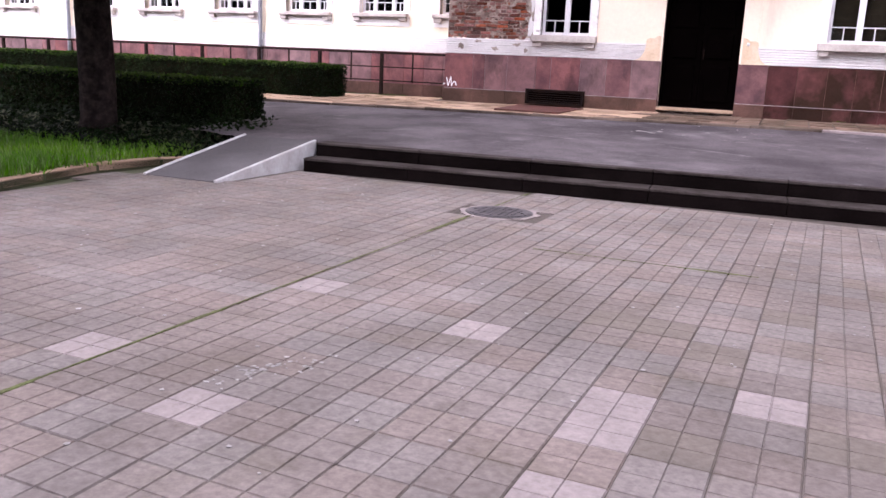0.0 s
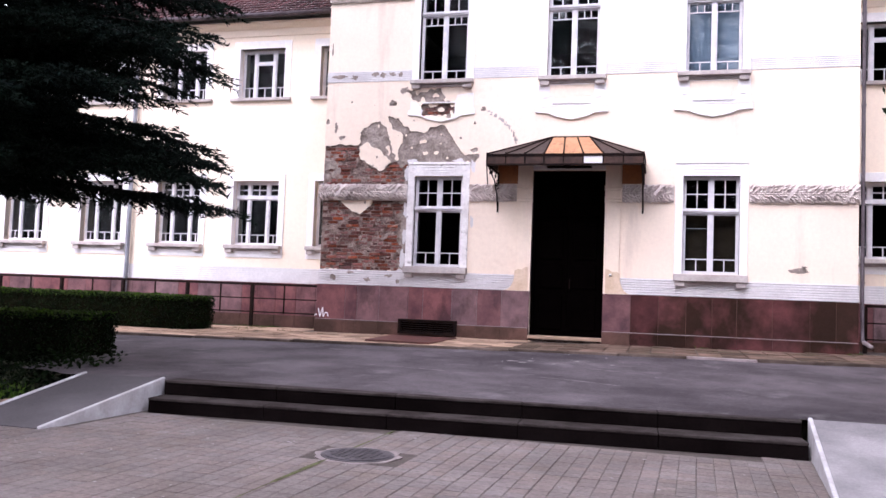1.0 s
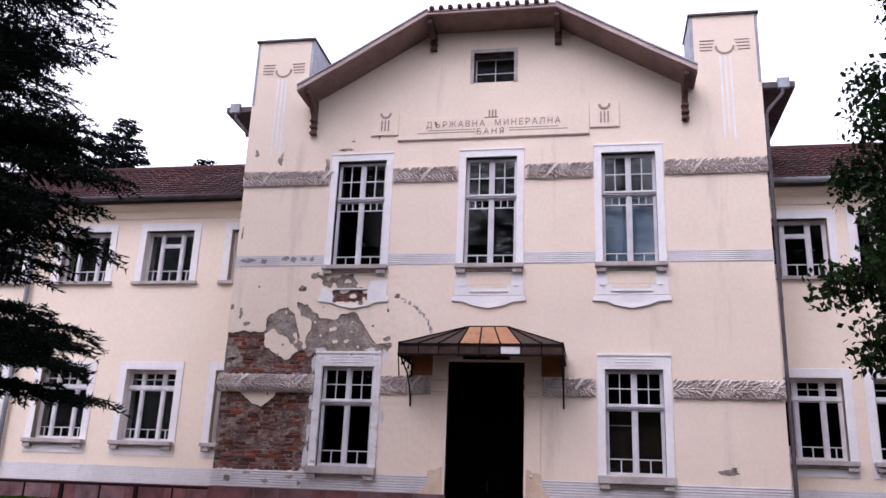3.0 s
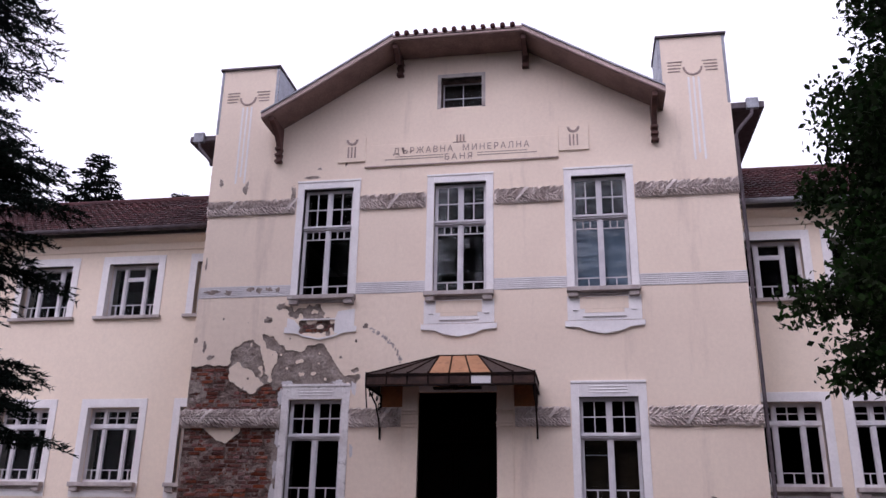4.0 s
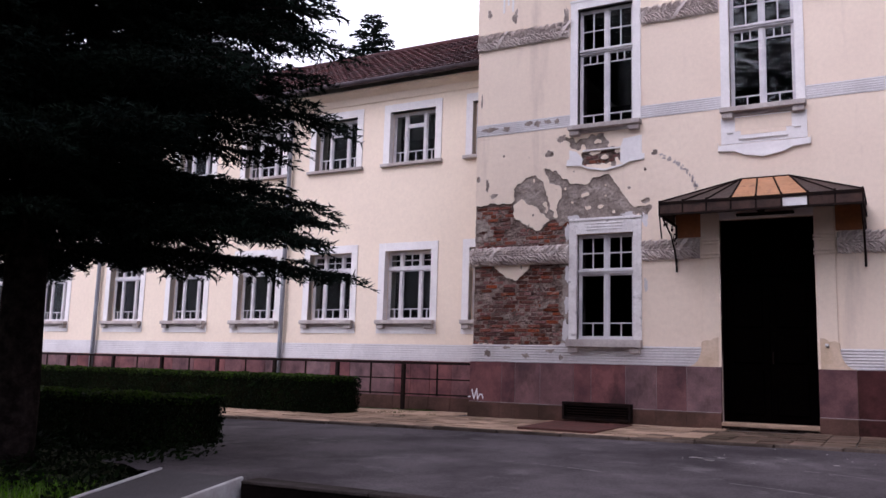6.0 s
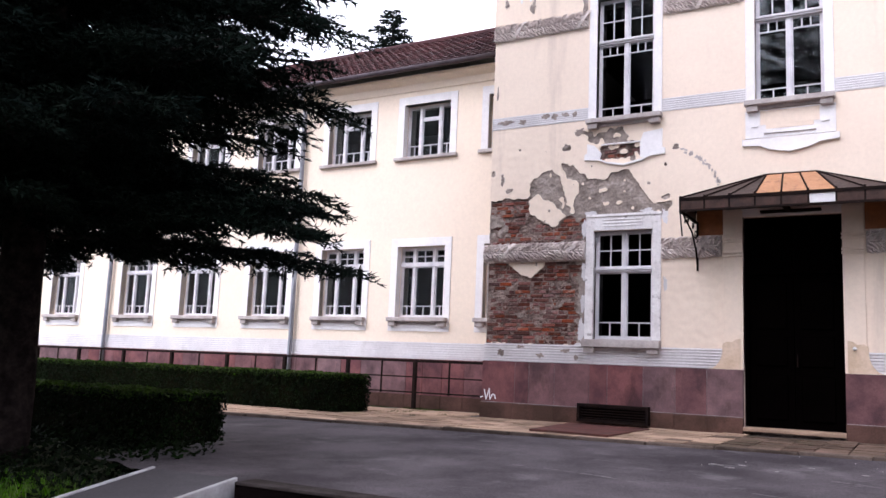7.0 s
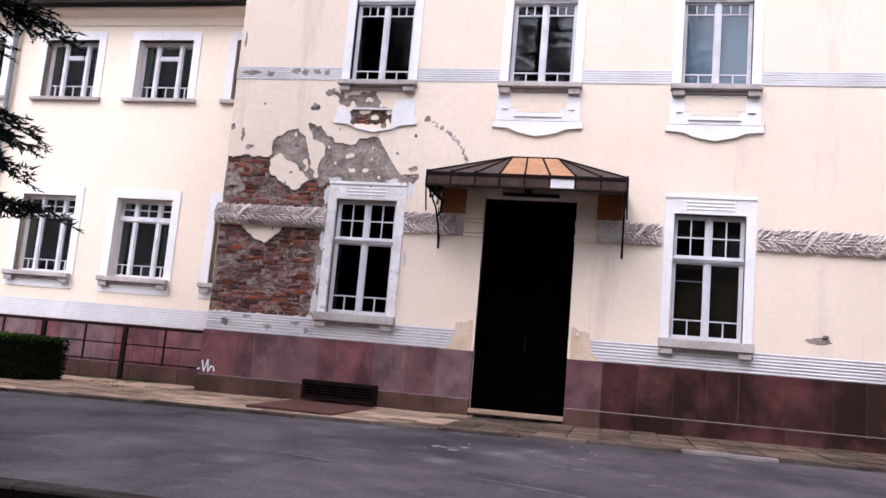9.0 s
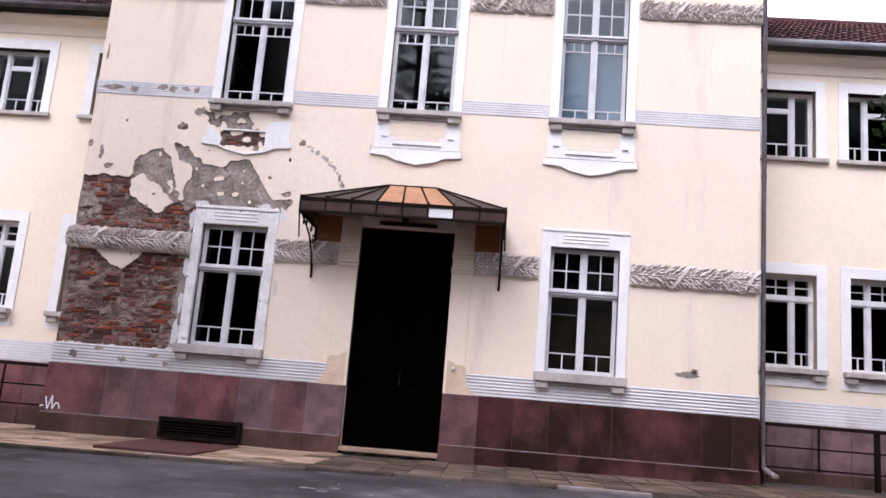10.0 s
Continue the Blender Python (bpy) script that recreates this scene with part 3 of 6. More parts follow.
def layer(x, z):
    """2: plaster stands, 1: grey undercoat shows, 0: bare brick."""
    wx = x + 0.07 * noise.noise((x * 4, 0.0, z * 4)) + 0.03 * noise.noise((x * 13, 5.0, z * 13)) + 0.016 * noise.noise((x * 31, 1.0, z * 31))
    wz = z + 0.07 * noise.noise((x * 4, 9.0, z * 4)) + 0.03 * noise.noise((x * 13, 2.0, z * 13))
    speck = noise.noise((x * 9, 7.0, z * 9))
    if inside(wx, wz, KEPT_A):
        return 2 if noise.noise((x * 15, 7.0, z * 15)) > -0.36 else 1
    if inside(wx, wz, KEPT_B) or inside(wx, wz, KEPT_C):
        return 2 if noise.noise((x * 17, 3.0, z * 12)) > -0.42 else 1
    if inside(wx, wz, BRICK_TOP):
        return 1 if noise.noise((x * 2.6, 1.0, z * 4.0)) + 0.55 * noise.noise((x * 8, 1.0, z * 11)) + 0.35 * noise.noise((x * 19, 1.0, z * 24)) > 0.48 or (x < -4.35 and 4.0 < z < 4.35 and speck > -0.1) else 0
    if inside(wx, wz, BRICK_LOW):
        return 1 if noise.noise((x * 2.6, 4.0, z * 3.4)) + 0.55 * noise.noise((x * 8, 4.0, z * 11)) + 0.35 * noise.noise((x * 19, 4.0, z * 24)) > 0.50 or x > -2.90 + 0.14 * speck else 0
    if inside(wx, wz, COAT_A) or inside(wx, wz, COAT_B) or inside(wx, wz, COAT_C):
        return 2 if noise.noise((x * 11, 7.0, z * 8)) + 0.4 * noise.noise((x * 27, 7.0, z * 21)) > 0.38 and z > 4.35 else 1
    if inside(wx, wz, APRON):
        if z < 5.63 and speck < 0.22:
            return 0
        return 1 if speck < 0.25 else 2
    # scattered flakes
    if -4.74 < x < -1.2 and 4.5 < z < 6.05 and noise.noise((x * 5, 6.0, z * 4)) + 0.6 * noise.noise((x * 17, 6.0, z * 13)) > 0.64:
        return 1
    if (x < -4.3 and 4.75 < z < 5.3 and noise.noise((x * 5, 6.0, z * 4)) > 0.34) or (math.hypot(x + 3.18, (z - 5.66) * 2.2) < 0.11 and z > 5.62):
        return 1
    return 2


CELL = 0.0185
nx, nz = round((DX1 - DX0) / CELL), round((DZ1 - DZ0) / CELL)
DX1, DZ1 = DX0 + nx * CELL, DZ0 + nz * CELL
grid = [[layer(DX0 + (i + 0.5) * CELL, DZ0 + (j + 0.5) * CELL) for j in range(nz)] for i in range(nx)]
for _ in range(2):              # lone crumbs join what surrounds them
    old = [c[:] for c in grid]
    for i in range(1, nx - 1):
        for j in range(1, nz - 1):
            ring = [old[i + a][j + b] for a in (-1, 0, 1) for b in (-1, 0, 1)]
            grid[i][j] = sorted(ring)[4]
win = (UPPER[0] - HALF, UPPER[0] + HALF, GR0, GR1)
skin, coat = M(), M()


def cover(m, level, y, deep, rough=0.004, freq=0.15):
    idx = {}

    def on(i, j):
        if not (0 <= i < nx and 0 <= j < nz):
            return True
        cx, cz = DX0 + (i + 0.5) * CELL, DZ0 + (j + 0.5) * CELL
        if win[0] < cx < win[1] and win[2] < cz < win[3]:
            return False
        return grid[i][j] >= level
    # the torn edge, rounded off along its run
    spot, near = {}, {}
    for i in range(nx):
        for j in range(nz):
            if on(i, j):
                for di, dj, p, q in ((-1, 0, (i, j + 1), (i, j)), (1, 0, (i + 1, j), (i + 1, j + 1)), (0, -1, (i, j), (i + 1, j)), (0, 1, (i + 1, j + 1), (i, j + 1))):
                    if not on(i + di, j + dj):
                        near.setdefault(p, []).append(q)
                        near.setdefault(q, []).append(p)
    spot = {k: Vector((k[0], k[1])) for k in near}
    for _ in range(1):
        spot = {k: (spot[k] if k[0] in (0, nx) or k[1] in (0, nz) else spot[k] * 0.4 + sum((spot[q] for q in near[k]), Vector((0, 0))) * (0.6 / len(near[k]))) for k in near}

    def vert(i, j, yy):
        key = (i, j, yy)
        if key not in idx:
            idx[key] = len(m.v)
            jx, jz = 0.006 * noise.noise((i * 1.7, j * 1.3, 0.0)), 0.006 * noise.noise((i * 1.1, j * 1.9, 8.0))
            edge = i in (0, nx) or j in (0, nz)
            lift = rough * noise.noise((i * freq, level, j * freq)) if not edge else 0.0
            pi, pj = spot[(i, j)] if (i, j) in spot else (i, j)
            m.v.append((DX0 + pi * CELL + (0 if edge else jx), yy + lift, DZ0 + pj * CELL + (0 if edge else jz)))
        return idx[key]

    for i in range(nx):
        for j in range(nz):
            if not on(i, j):
                continue
            m.f.append((vert(i, j, y), vert(i + 1, j, y), vert(i + 1, j + 1, y), vert(i, j + 1, y)))
            for di, dj, a, b in ((-1, 0, (i, j + 1), (i, j)), (1, 0, (i + 1, j), (i + 1, j + 1)), (0, -1, (i, j), (i + 1, j)), (0, 1, (i + 1, j + 1), (i, j + 1))):
                if not on(i + di, j + dj):
                    m.f.append((vert(*a, y), vert(*a, deep), vert(*b, deep), vert(*b, y)))


cover(skin, 2, 0.0, SKIN)
cover(coat, 1, 0.020, SKIN + 0.004, 0.010, 0.34)
bed_ = M()
cover(bed_, 0, SKIN - 0.012, SKIN + 0.01, 0.016, 0.47)
part("mortar_bed", bed_, MORTAR, wall_middle, "crumbling grey-pink mortar between bare bricks")
part("torn_plaster", skin, CREAM, wall_middle, "peeling cream plaster with ragged edges", smooth=False)
part("undercoat", coat, RENDER, wall_middle, "rough grey undercoat laid bare")

# sound plaster on the rest of the front
rest_holes = [h for h in holes] + [(DX0, DX1, DZ0, DZ1)]
sound = walled(X0, X1, 1.6, TOP_Z + 0.03, 0.0, SKIN - 0.002, rest_holes)
bms = bmesh.new()
mes = sound.mesh("s", CREAM)
bms.from_mesh(mes)
for s in (-1, 1):
    p = Vector((MID + s * TOP_X, 0, TOP_Z + 0.02))
    d = Vector((s * (EAVE_X - TOP_X), 0, EAVE_Z - TOP_Z))
    nrm = Vector((-d.z, 0, d.x)).normalized()
    nrm = -nrm if nrm.z < 0 else nrm
    bmesh.ops.bisect_plane(bms, geom=bms.verts[:] + bms.edges[:] + bms.faces[:], plane_co=p, plane_no=nrm, clear_outer=True)
bms.to_mesh(mes)
bms.free()
sp = new("sound_plaster", mes)
sp.parent = wall_middle
ROOT[sp] = ROOT[wall_middle]

# end piers that rise past the gable, with zinc caps
PIER = 1.36
for name, a, b in (("pier_west", X0 - 0.03, X0 - 0.03 + PIER), ("pier_east", X1 + 0.03 - PIER, X1 + 0.03)):
    pr = thing(name, ((a + b) / 2, 0, 8.4), "cream plastered corner pier rising above the eaves", "pier", kind="structure")
    part("shaft", M().box(a, b, -0.004, 1.1, 8.36, 11.58), CREAM, pr)
    part("cap", M().box(a - 0.04, b + 0.04, -0.06, 1.14, 11.58, 11.63), DARKZINC, pr, "thin dark metal cap", bevel=0.01)
    side = b if a < 0 else a
    part("side_sheet", M().box(min(side, side + (0.012 if a < 0 else -0.012)), max(side, side + (0.012 if a < 0 else -0.012)), 0.02, 1.08, 10.0, 11.57), ZINC, pr, "pale zinc sheet on the flank")
    c = (a + b) / 2
    orn = M()
    for s in (-1, 1):
        for k in range(4):
            z = 10.98 - 0.075 * k
            orn.box(min(c + s * 0.20 + s * 0.02 * k, c + s * 0.50), max(c + s * 0.20 + s * 0.02 * k, c + s * 0.50), -0.014, 0.0, z, z + 0.022)
    for k in range(9):
        w0, w1 = math.pi * (1 + k / 9), math.pi * (1 + (k + 1) / 9)
        orn.prism([(c + 0.16 * math.cos(w0), 10.86 + 0.16 * math.sin(w0)), (c + 0.20 * math.cos(w0), 10.86 + 0.20 * math.sin(w0)),
                   (c + 0.20 * math.cos(w1), 10.86 + 0.20 * math.sin(w1)), (c + 0.16 * math.cos(w1), 10.86 + 0.16 * math.sin(w1))], -0.016, 0.0)
    streak = M()
    for s in (-0.10, 0.0, 0.10):
        streak.box(c + s - 0.02, c + s + 0.02, -0.010, 0.0, 8.75 if s else 8.9, 10.62)
    part("ornament", orn, CARVED, pr, "carved plaster half-ring and lines")
    part("fluting", streak, WHITE, pr, "three pale upright plaster bars")
    for e in (a, b - 0.05):
        part("edge_strip", M().box(e - 0.004, e + 0.054, -0.012, 0.0, 9.98, 11.57), ZINC, pr, "pale zinc corner strip")

# ---- gable roof of the middle block ----
roof = thing("roof_middle", (MID, 4, 10), "dark red tiled half-hipped gable roof with boarded eaves", "roof", kind="structure")
line = [(-EAVE_X - 0.05, EAVE_Z - 0.02), (-EAVE_X + 0.9, EAVE_Z + 0.53), (-TOP_X, TOP_Z), (TOP_X, TOP_Z), (EAVE_X - 0.9, EAVE_Z + 0.53), (EAVE_X + 0.05, EAVE_Z - 0.02)]
Y_FRONT = -0.74
for (ax, az), (bx, bz) in zip(line, line[1:]):
    a, b = MID + ax, MID + bx
    flat = abs(az - bz) < 0.01
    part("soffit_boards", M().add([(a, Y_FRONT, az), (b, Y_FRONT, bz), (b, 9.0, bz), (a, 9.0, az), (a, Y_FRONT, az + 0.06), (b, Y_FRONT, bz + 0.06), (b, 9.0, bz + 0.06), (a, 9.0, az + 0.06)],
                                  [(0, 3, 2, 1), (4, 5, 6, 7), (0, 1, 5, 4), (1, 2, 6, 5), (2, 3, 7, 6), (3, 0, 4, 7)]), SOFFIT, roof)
    part("fascia", M().add([(a, Y_FRONT - 0.04, az + 0.02), (b, Y_FRONT - 0.04, bz + 0.02), (b, Y_FRONT, bz + 0.02), (a, Y_FRONT, az + 0.02),
                            (a, Y_FRONT - 0.04, az + 0.13), (b, Y_FRONT - 0.04, bz + 0.13), (b, Y_FRONT, bz + 0.13), (a, Y_FRONT, az + 0.13)],
                           [(0, 3, 2, 1), (4, 5, 6, 7), (0, 1, 5, 4), (1, 2, 6, 5), (2, 3, 7, 6), (3, 0, 4, 7)]), BARGE, roof, "pale boarded barge")
    if not flat:
        part("flashing", M().add([(a, Y_FRONT - 0.07, az + 0.13), (b, Y_FRONT - 0.07, bz + 0.13), (b, 9.0, bz + 0.13), (a, 9.0, az + 0.13),
                                  (a, Y_FRONT - 0.07, az + 0.165), (b, Y_FRONT - 0.07, bz + 0.165), (b, 9.0, bz + 0.165), (a, 9.0, az + 0.165)],
                                 [(0, 3, 2, 1), (4, 5, 6, 7), (0, 1, 5, 4), (1, 2, 6, 5), (2, 3, 7, 6), (3, 0, 4, 7)]), ZINC, roof, "grey zinc roof edge")
hip = M().add([(MID - TOP_X, Y_FRONT - 0.06, TOP_Z + 0.07), (MID + TOP_X, Y_FRONT - 0.06, TOP_Z + 0.07), (MID, 1.6, TOP_Z + 0.78), (MID, 9.0, TOP_Z + 0.78), (MID - TOP_X, 9.0, TOP_Z + 0.07), (MID + TOP_X, 9.0, TOP_Z + 0.07)],
              [(0, 1, 2), (0, 2, 3, 4), (1, 5, 3, 2), (4, 3, 5), (0, 4, 5, 1)])
part("hip", hip, TILES, roof, "half-hip of dark red tiles")
for k in range(13):
    x = MID - TOP_X + 0.1 + k * 0.205
    part("eave_tile", M().tube([(x, Y_FRONT - 0.10, TOP_Z + 0.135), (x, Y_FRONT + 0.25, TOP_Z + 0.19)], 0.055, 8), TILE, roof, smooth=True)
# carved brackets under the eaves
for bx, zt, zb in ((-3.98, 9.98, 9.14), (3.98, 9.98, 9.14), (-1.34, 11.52, 11.06), (1.40, 11.52, 11.06)):
    x = MID + bx
    br = part("eave_bracket", M().side([(-0.02, zb + 0.10), (-0.09, zb), (-0.12, zb + 0.32), (-0.19, zb + 0.45), (-0.30, zt - 0.28), (-0.50, zt - 0.16), (-0.68, zt - 0.10), (-0.68, zt), (-0.02, zt)], x - 0.055, x + 0.055), OAK, roof, "carved dark wooden bracket", bevel=0.01)
    for zk in (0.02, 0.16, 0.30):
        part("bracket_bead", M().box(x - 0.075, x + 0.075, -0.15 - 0.12 * zk, -0.01, zb + zk, zb + zk + 0.06), OAK, br, bevel=0.015)

# rainwater heads and pipes of the middle block
for name, s, xe in (("gutter_west", -1, X0), ("gutter_east", 1, X1)):
    gt = thing(name, (xe, 0.5, 9.8), "old metal gutter end with rainwater head", "gutter", kind="structure")
    part("gutter_trough", M().box(min(xe + s * 0.02, xe + s * 0.70), max(xe + s * 0.02, xe + s * 0.70), 0.10, 8.8, 9.88, 10.03), DARKZINC, gt, bevel=0.02)
    part("rainwater_head", M().box(min(xe + s * 0.34, xe + s * 0.58), max(xe + s * 0.34, xe + s * 0.58), 0.02, 0.12, 9.84, 10.08), ZINC, gt, "grey zinc rainwater head", bevel=0.015)
    pts = [(xe + s * 0.44, 0.06, 9.86), (xe + s * 0.42, 0.05, 9.72), (xe + s * 0.12, 0.03, 9.36), (xe + s * 0.075, 0.03, 9.24)]
    if s > 0:
        pts += [(xe + 0.075, 0.03, 5.0), (xe + 0.075, 0.02, 1.3), (xe + 0.075, -0.05, 0.92), (xe + 0.14, -0.22, 0.84)]
    part("downpipe", M().tube(pts, 0.036, 10), DARKZINC, gt, "thin dark metal downpipe", smooth=True)
    if s > 0:
        part("pipe_shoe", M().tube([(xe + 0.09, -0.08, 0.90), (xe + 0.16, -0.26, 0.83), (xe + 0.18, -0.31, 0.82)], 0.040, 10), PALEMORTAR, gt, "pale pipe shoe at the foot", smooth=True)
        for zc in (8.9, 7.2, 5.4, 3.6, 2.0):
            part("pipe_clamp", M().tube([(xe + 0.075, 0.03, zc), (xe + 0.075, 0.03, zc + 0.04)], 0.046, 10), DARKZINC, gt)

# ---- wings ----
LEFTS = [-5.56, -7.755, -9.925, -12.19, -14.59, -16.96, -20.0, -22.3]
RIGHTS = [6.41, 8.20, 10.40, 12.60, 14.80]
WW, WU0, WU1, WG0, WG1 = 1.23, 6.22, 7.48, 2.54, 4.14


def wing(name, x0, x1, lefts, label):
    hs = []
    for a in lefts:
        hs += [(a, a + WW, WU0, WU1), (a, a + WW, WG0, WG1)]
    hs = [(max(h[0], x0 + 0.02), min(h[1], x1 - 0.02), h[2], h[3]) for h in hs if h[1] > x0 and h[0] < x1]
    w = solid(name, walled(x0, x1, 0.55, 8.1, WING_Y, WING_Y + 0.5, hs), WING, label, "wall", "structure")
    return w


wall_west = wing("wall_west", -25.0, X0 + 0.02, LEFTS, "long yellow-cream plastered wing wall")
wall_east = wing("wall_east", X1 - 0.02, 24.0, RIGHTS, "long yellow-cream plastered wing wall")
# inner rooms, their darkness put into the colour
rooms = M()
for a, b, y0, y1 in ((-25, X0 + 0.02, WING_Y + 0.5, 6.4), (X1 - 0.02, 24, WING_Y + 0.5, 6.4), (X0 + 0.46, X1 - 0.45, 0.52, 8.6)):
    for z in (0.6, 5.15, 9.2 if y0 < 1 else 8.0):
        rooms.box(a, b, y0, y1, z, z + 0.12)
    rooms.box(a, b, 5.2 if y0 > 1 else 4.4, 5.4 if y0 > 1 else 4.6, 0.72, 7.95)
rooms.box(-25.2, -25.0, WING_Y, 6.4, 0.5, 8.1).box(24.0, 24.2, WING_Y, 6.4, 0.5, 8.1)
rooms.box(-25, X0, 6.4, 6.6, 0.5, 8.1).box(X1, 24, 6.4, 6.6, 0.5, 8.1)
solid("inner_rooms", rooms, INSIDE, "floors and back walls, indoor dimness put into their colour", "interior", "structure")


# ---- bands of ribbed plaster, string courses ----
def ribs(x0, x1, z0, z1, y, n, depth=0.022):
    m = M().box(x0, x1, y - 0.008, y + 0.004, z0, z1)
    h = (z1 - z0) / n
    for k in range(n):
        za, zb = z0 + k * h + 0.18 * h, z0 + (k + 1) * h - 0.14 * h
        m.side([(y - 0.006, za), (y - depth, za + 0.18 * h), (y - depth, zb - 0.14 * h), (y - 0.006, zb)], x0, x1)
    return m


trim = thing("trim_ribbed_bands", (MID, 0, 1.6), "ribbed whitish plaster bands across the front", "trim", kind="structure")
GS = 0.69
for a, b in ((X0 - 0.005, UPPER[0] - GS), (UPPER[0] + GS, -0.30), (1.82, UPPER[2] - GS), (UPPER[2] + GS, X1 + 0.005)):
    part("base_band", ribs(a, b, 1.63, 1.97, 0.0, 7), RIBBED, trim)
for a, b in ((X0 - 0.005, UPPER[0] - GS), (UPPER[0] + GS, MID - GS), (MID + GS, UPPER[2] - GS), (UPPER[2] + GS, X1 + 0.005)):
    part("middle_band", ribs(a, b, 6.17, 6.41, 0.0, 6, depth=0.014), RIBBED, trim)
for name, a, b in (("trim_west_band", -25.0, X0 - 0.02), ("trim_east_band", X1 + 0.02, 24.0)):
    tw = thing(name, ((a + b) / 2, WING_Y, 1.6), "ribbed whitish plaster band low on the wing", "trim", kind="structure")
    part("base_band", ribs(a, b, 1.64, 2.0, WING_Y, 7, depth=0.012), RIBBED, tw)
    part("cornice", M().side([(WING_Y, 7.78), (WING_Y - 0.03, 7.80), (WING_Y - 0.035, 7.96), (WING_Y - 0.12, 8.00), (WING_Y - 0.20, 8.06), (WING_Y - 0.20, 8.12), (WING_Y, 8.12)], a, b), WING, tw, "pale plaster cornice")
# damp tan plaster and curved ends beside the door
for s, x in ((-1, -0.02), (1, 1.52)):
    out = [(x + s * 0.02, 1.638)]
    for k in range(9):
        w = math.pi / 2 * k / 8
        out.append((x + s * (0.54 - 0.23 * math.sin(w)), 1.638 + 0.34 * (1 - math.cos(w))))
    out += [(x + s * 0.312, 2.02), (x + s * 0.30, 2.06), (x + s * 0.24, 2.09), (x + s * 0.16, 2.08), (x + s * 0.09, 2.13), (x + s * 0.02, 2.14)]
    if s < 0:
        out = out[::-1]
    solid("damp_plaster", M().prism(out, -0.052, 0.0), TAN, "tan damp-stained plaster beside the door", "wall patch", "structure")


solid("wall_fitting", M().tube([(1.64, -0.10, 2.02), (1.64, -0.045, 2.02)], 0.03, 8), MILK, "small pale round fitting on the pilaster", "wall fitting", at=(1.64, -0.07, 2.02), smooth=True)

# ---- relief friezes of laurel leaves ----
def frieze(a, b, z0, z1, y, bulge, seed):
    rnd = random.Random(seed)
    m = M()
    h = z1 - z0
    ring = [(y + 0.01, z0 + 0.01)]
    for k in range(9):
        w = math.pi * k / 8
        ring.append((y - bulge * math.sin(w) * 0.75, z0 + h / 2 - h / 2 * 0.92 * math.cos(w)))
    ring.append((y + 0.01, z1 - 0.01))
    m.side(ring, a, b)
    mid = (z0 + z1) / 2

    def leaf(cx, cz, ang, ln, wd, up):
        ca, sa_ = math.cos(ang), math.sin(ang)
        pts = []
        for u, v, t in ((-0.5, 0, 0.0), (-0.12, -0.5, 0.1), (0.5, 0, 0.3), (-0.12, 0.5, 0.1), (-0.05, 0, 1.0)):
            px, pz = cx + ca * u * ln - sa_ * v * wd, cz + sa_ * u * ln + ca * v * wd
            px = min(max(px, a), b)
            pz = min(max(pz, z0 - 0.01), z1 + 0.01)
            c = max(-0.95, min(0.95, (pz - mid) / (h / 2)))
            yy = y - bulge * 0.75 * math.sqrt(1 - c * c) - t * up
            pts.append((px, yy, pz))
        m.add(pts, [(0, 1, 4), (1, 2, 4), (2, 3, 4), (3, 0, 4)])
    x = a + 0.05
    flip = 1
    while x < b - 0.03:
        for r in (-1, 1):
            for lvl in (0.13, 0.27, 0.41):
                ang = (0.62 + 0.25 * rnd.random()) * r * flip + (math.pi if flip < 0 else 0) * 0
                leaf(x + rnd.uniform(-0.03, 0.03), mid + r * lvl * h + rnd.uniform(-0.015, 0.015), ang + rnd.uniform(-0.35, 0.35), 0.135, 0.052, 0.035 + 0.04 * rnd.random())
        leaf(x + 0.03, mid, 0.15 * rnd.uniform(-1, 1), 0.12, 0.045, 0.035)
        x += 0.056
    # twisted ribbon over the garland
    xr = a + 0.35 + 0.3 * rnd.random()
    while xr < b - 0.2:
        prev = None
        for k in range(9):
            t = k / 8
            c = -0.97 + 1.94 * t
            yy = y - bulge * 0.75 * math.sqrt(max(0, 1 - c * c)) - 0.045
            p0, p1 = (xr + 0.26 * t, yy, mid + c * h / 2), (xr + 0.26 * t + 0.07, yy, mid + c * h / 2)
            if prev:
                m.add([prev[0], prev[1], p1, p0], [(0, 1, 2, 3)])
            prev = (p0, p1)
        xr += 1.0 + 0.5 * rnd.random()
    return m


fz = thing("trim_laurel_friezes", (MID, 0, 3.4), "weathered laurel-leaf plaster friezes across the front", "trim", kind="structure")
SEG = [(X0 - 0.02, UPPER[0] - 0.72), (UPPER[0] + 0.70, MID - 0.71), (MID + 0.71, UPPER[2] - 0.71), (UPPER[2] + 0.71, X1 + 0.02)]
for k, (a, b) in enumerate(SEG):
    part("upper_frieze", frieze(a, b, 7.98, 8.33, 0.0, 0.055, k), RELIEF, fz)
for k, (a, b, bu) in enumerate(((X0 - 0.06, UPPER[0] - 0.70, 0.16), (UPPER[0] + 0.70, -0.34, 0.06), (1.84, UPPER[2] - 0.71, 0.06), (UPPER[2] + 0.71, X1 + 0.02, 0.06))):
    part("lower_frieze", frieze(a, b, 3.50, 3.88, 0.01 if k == 0 else 0.0, bu, 10 + k), RELIEF, fz)

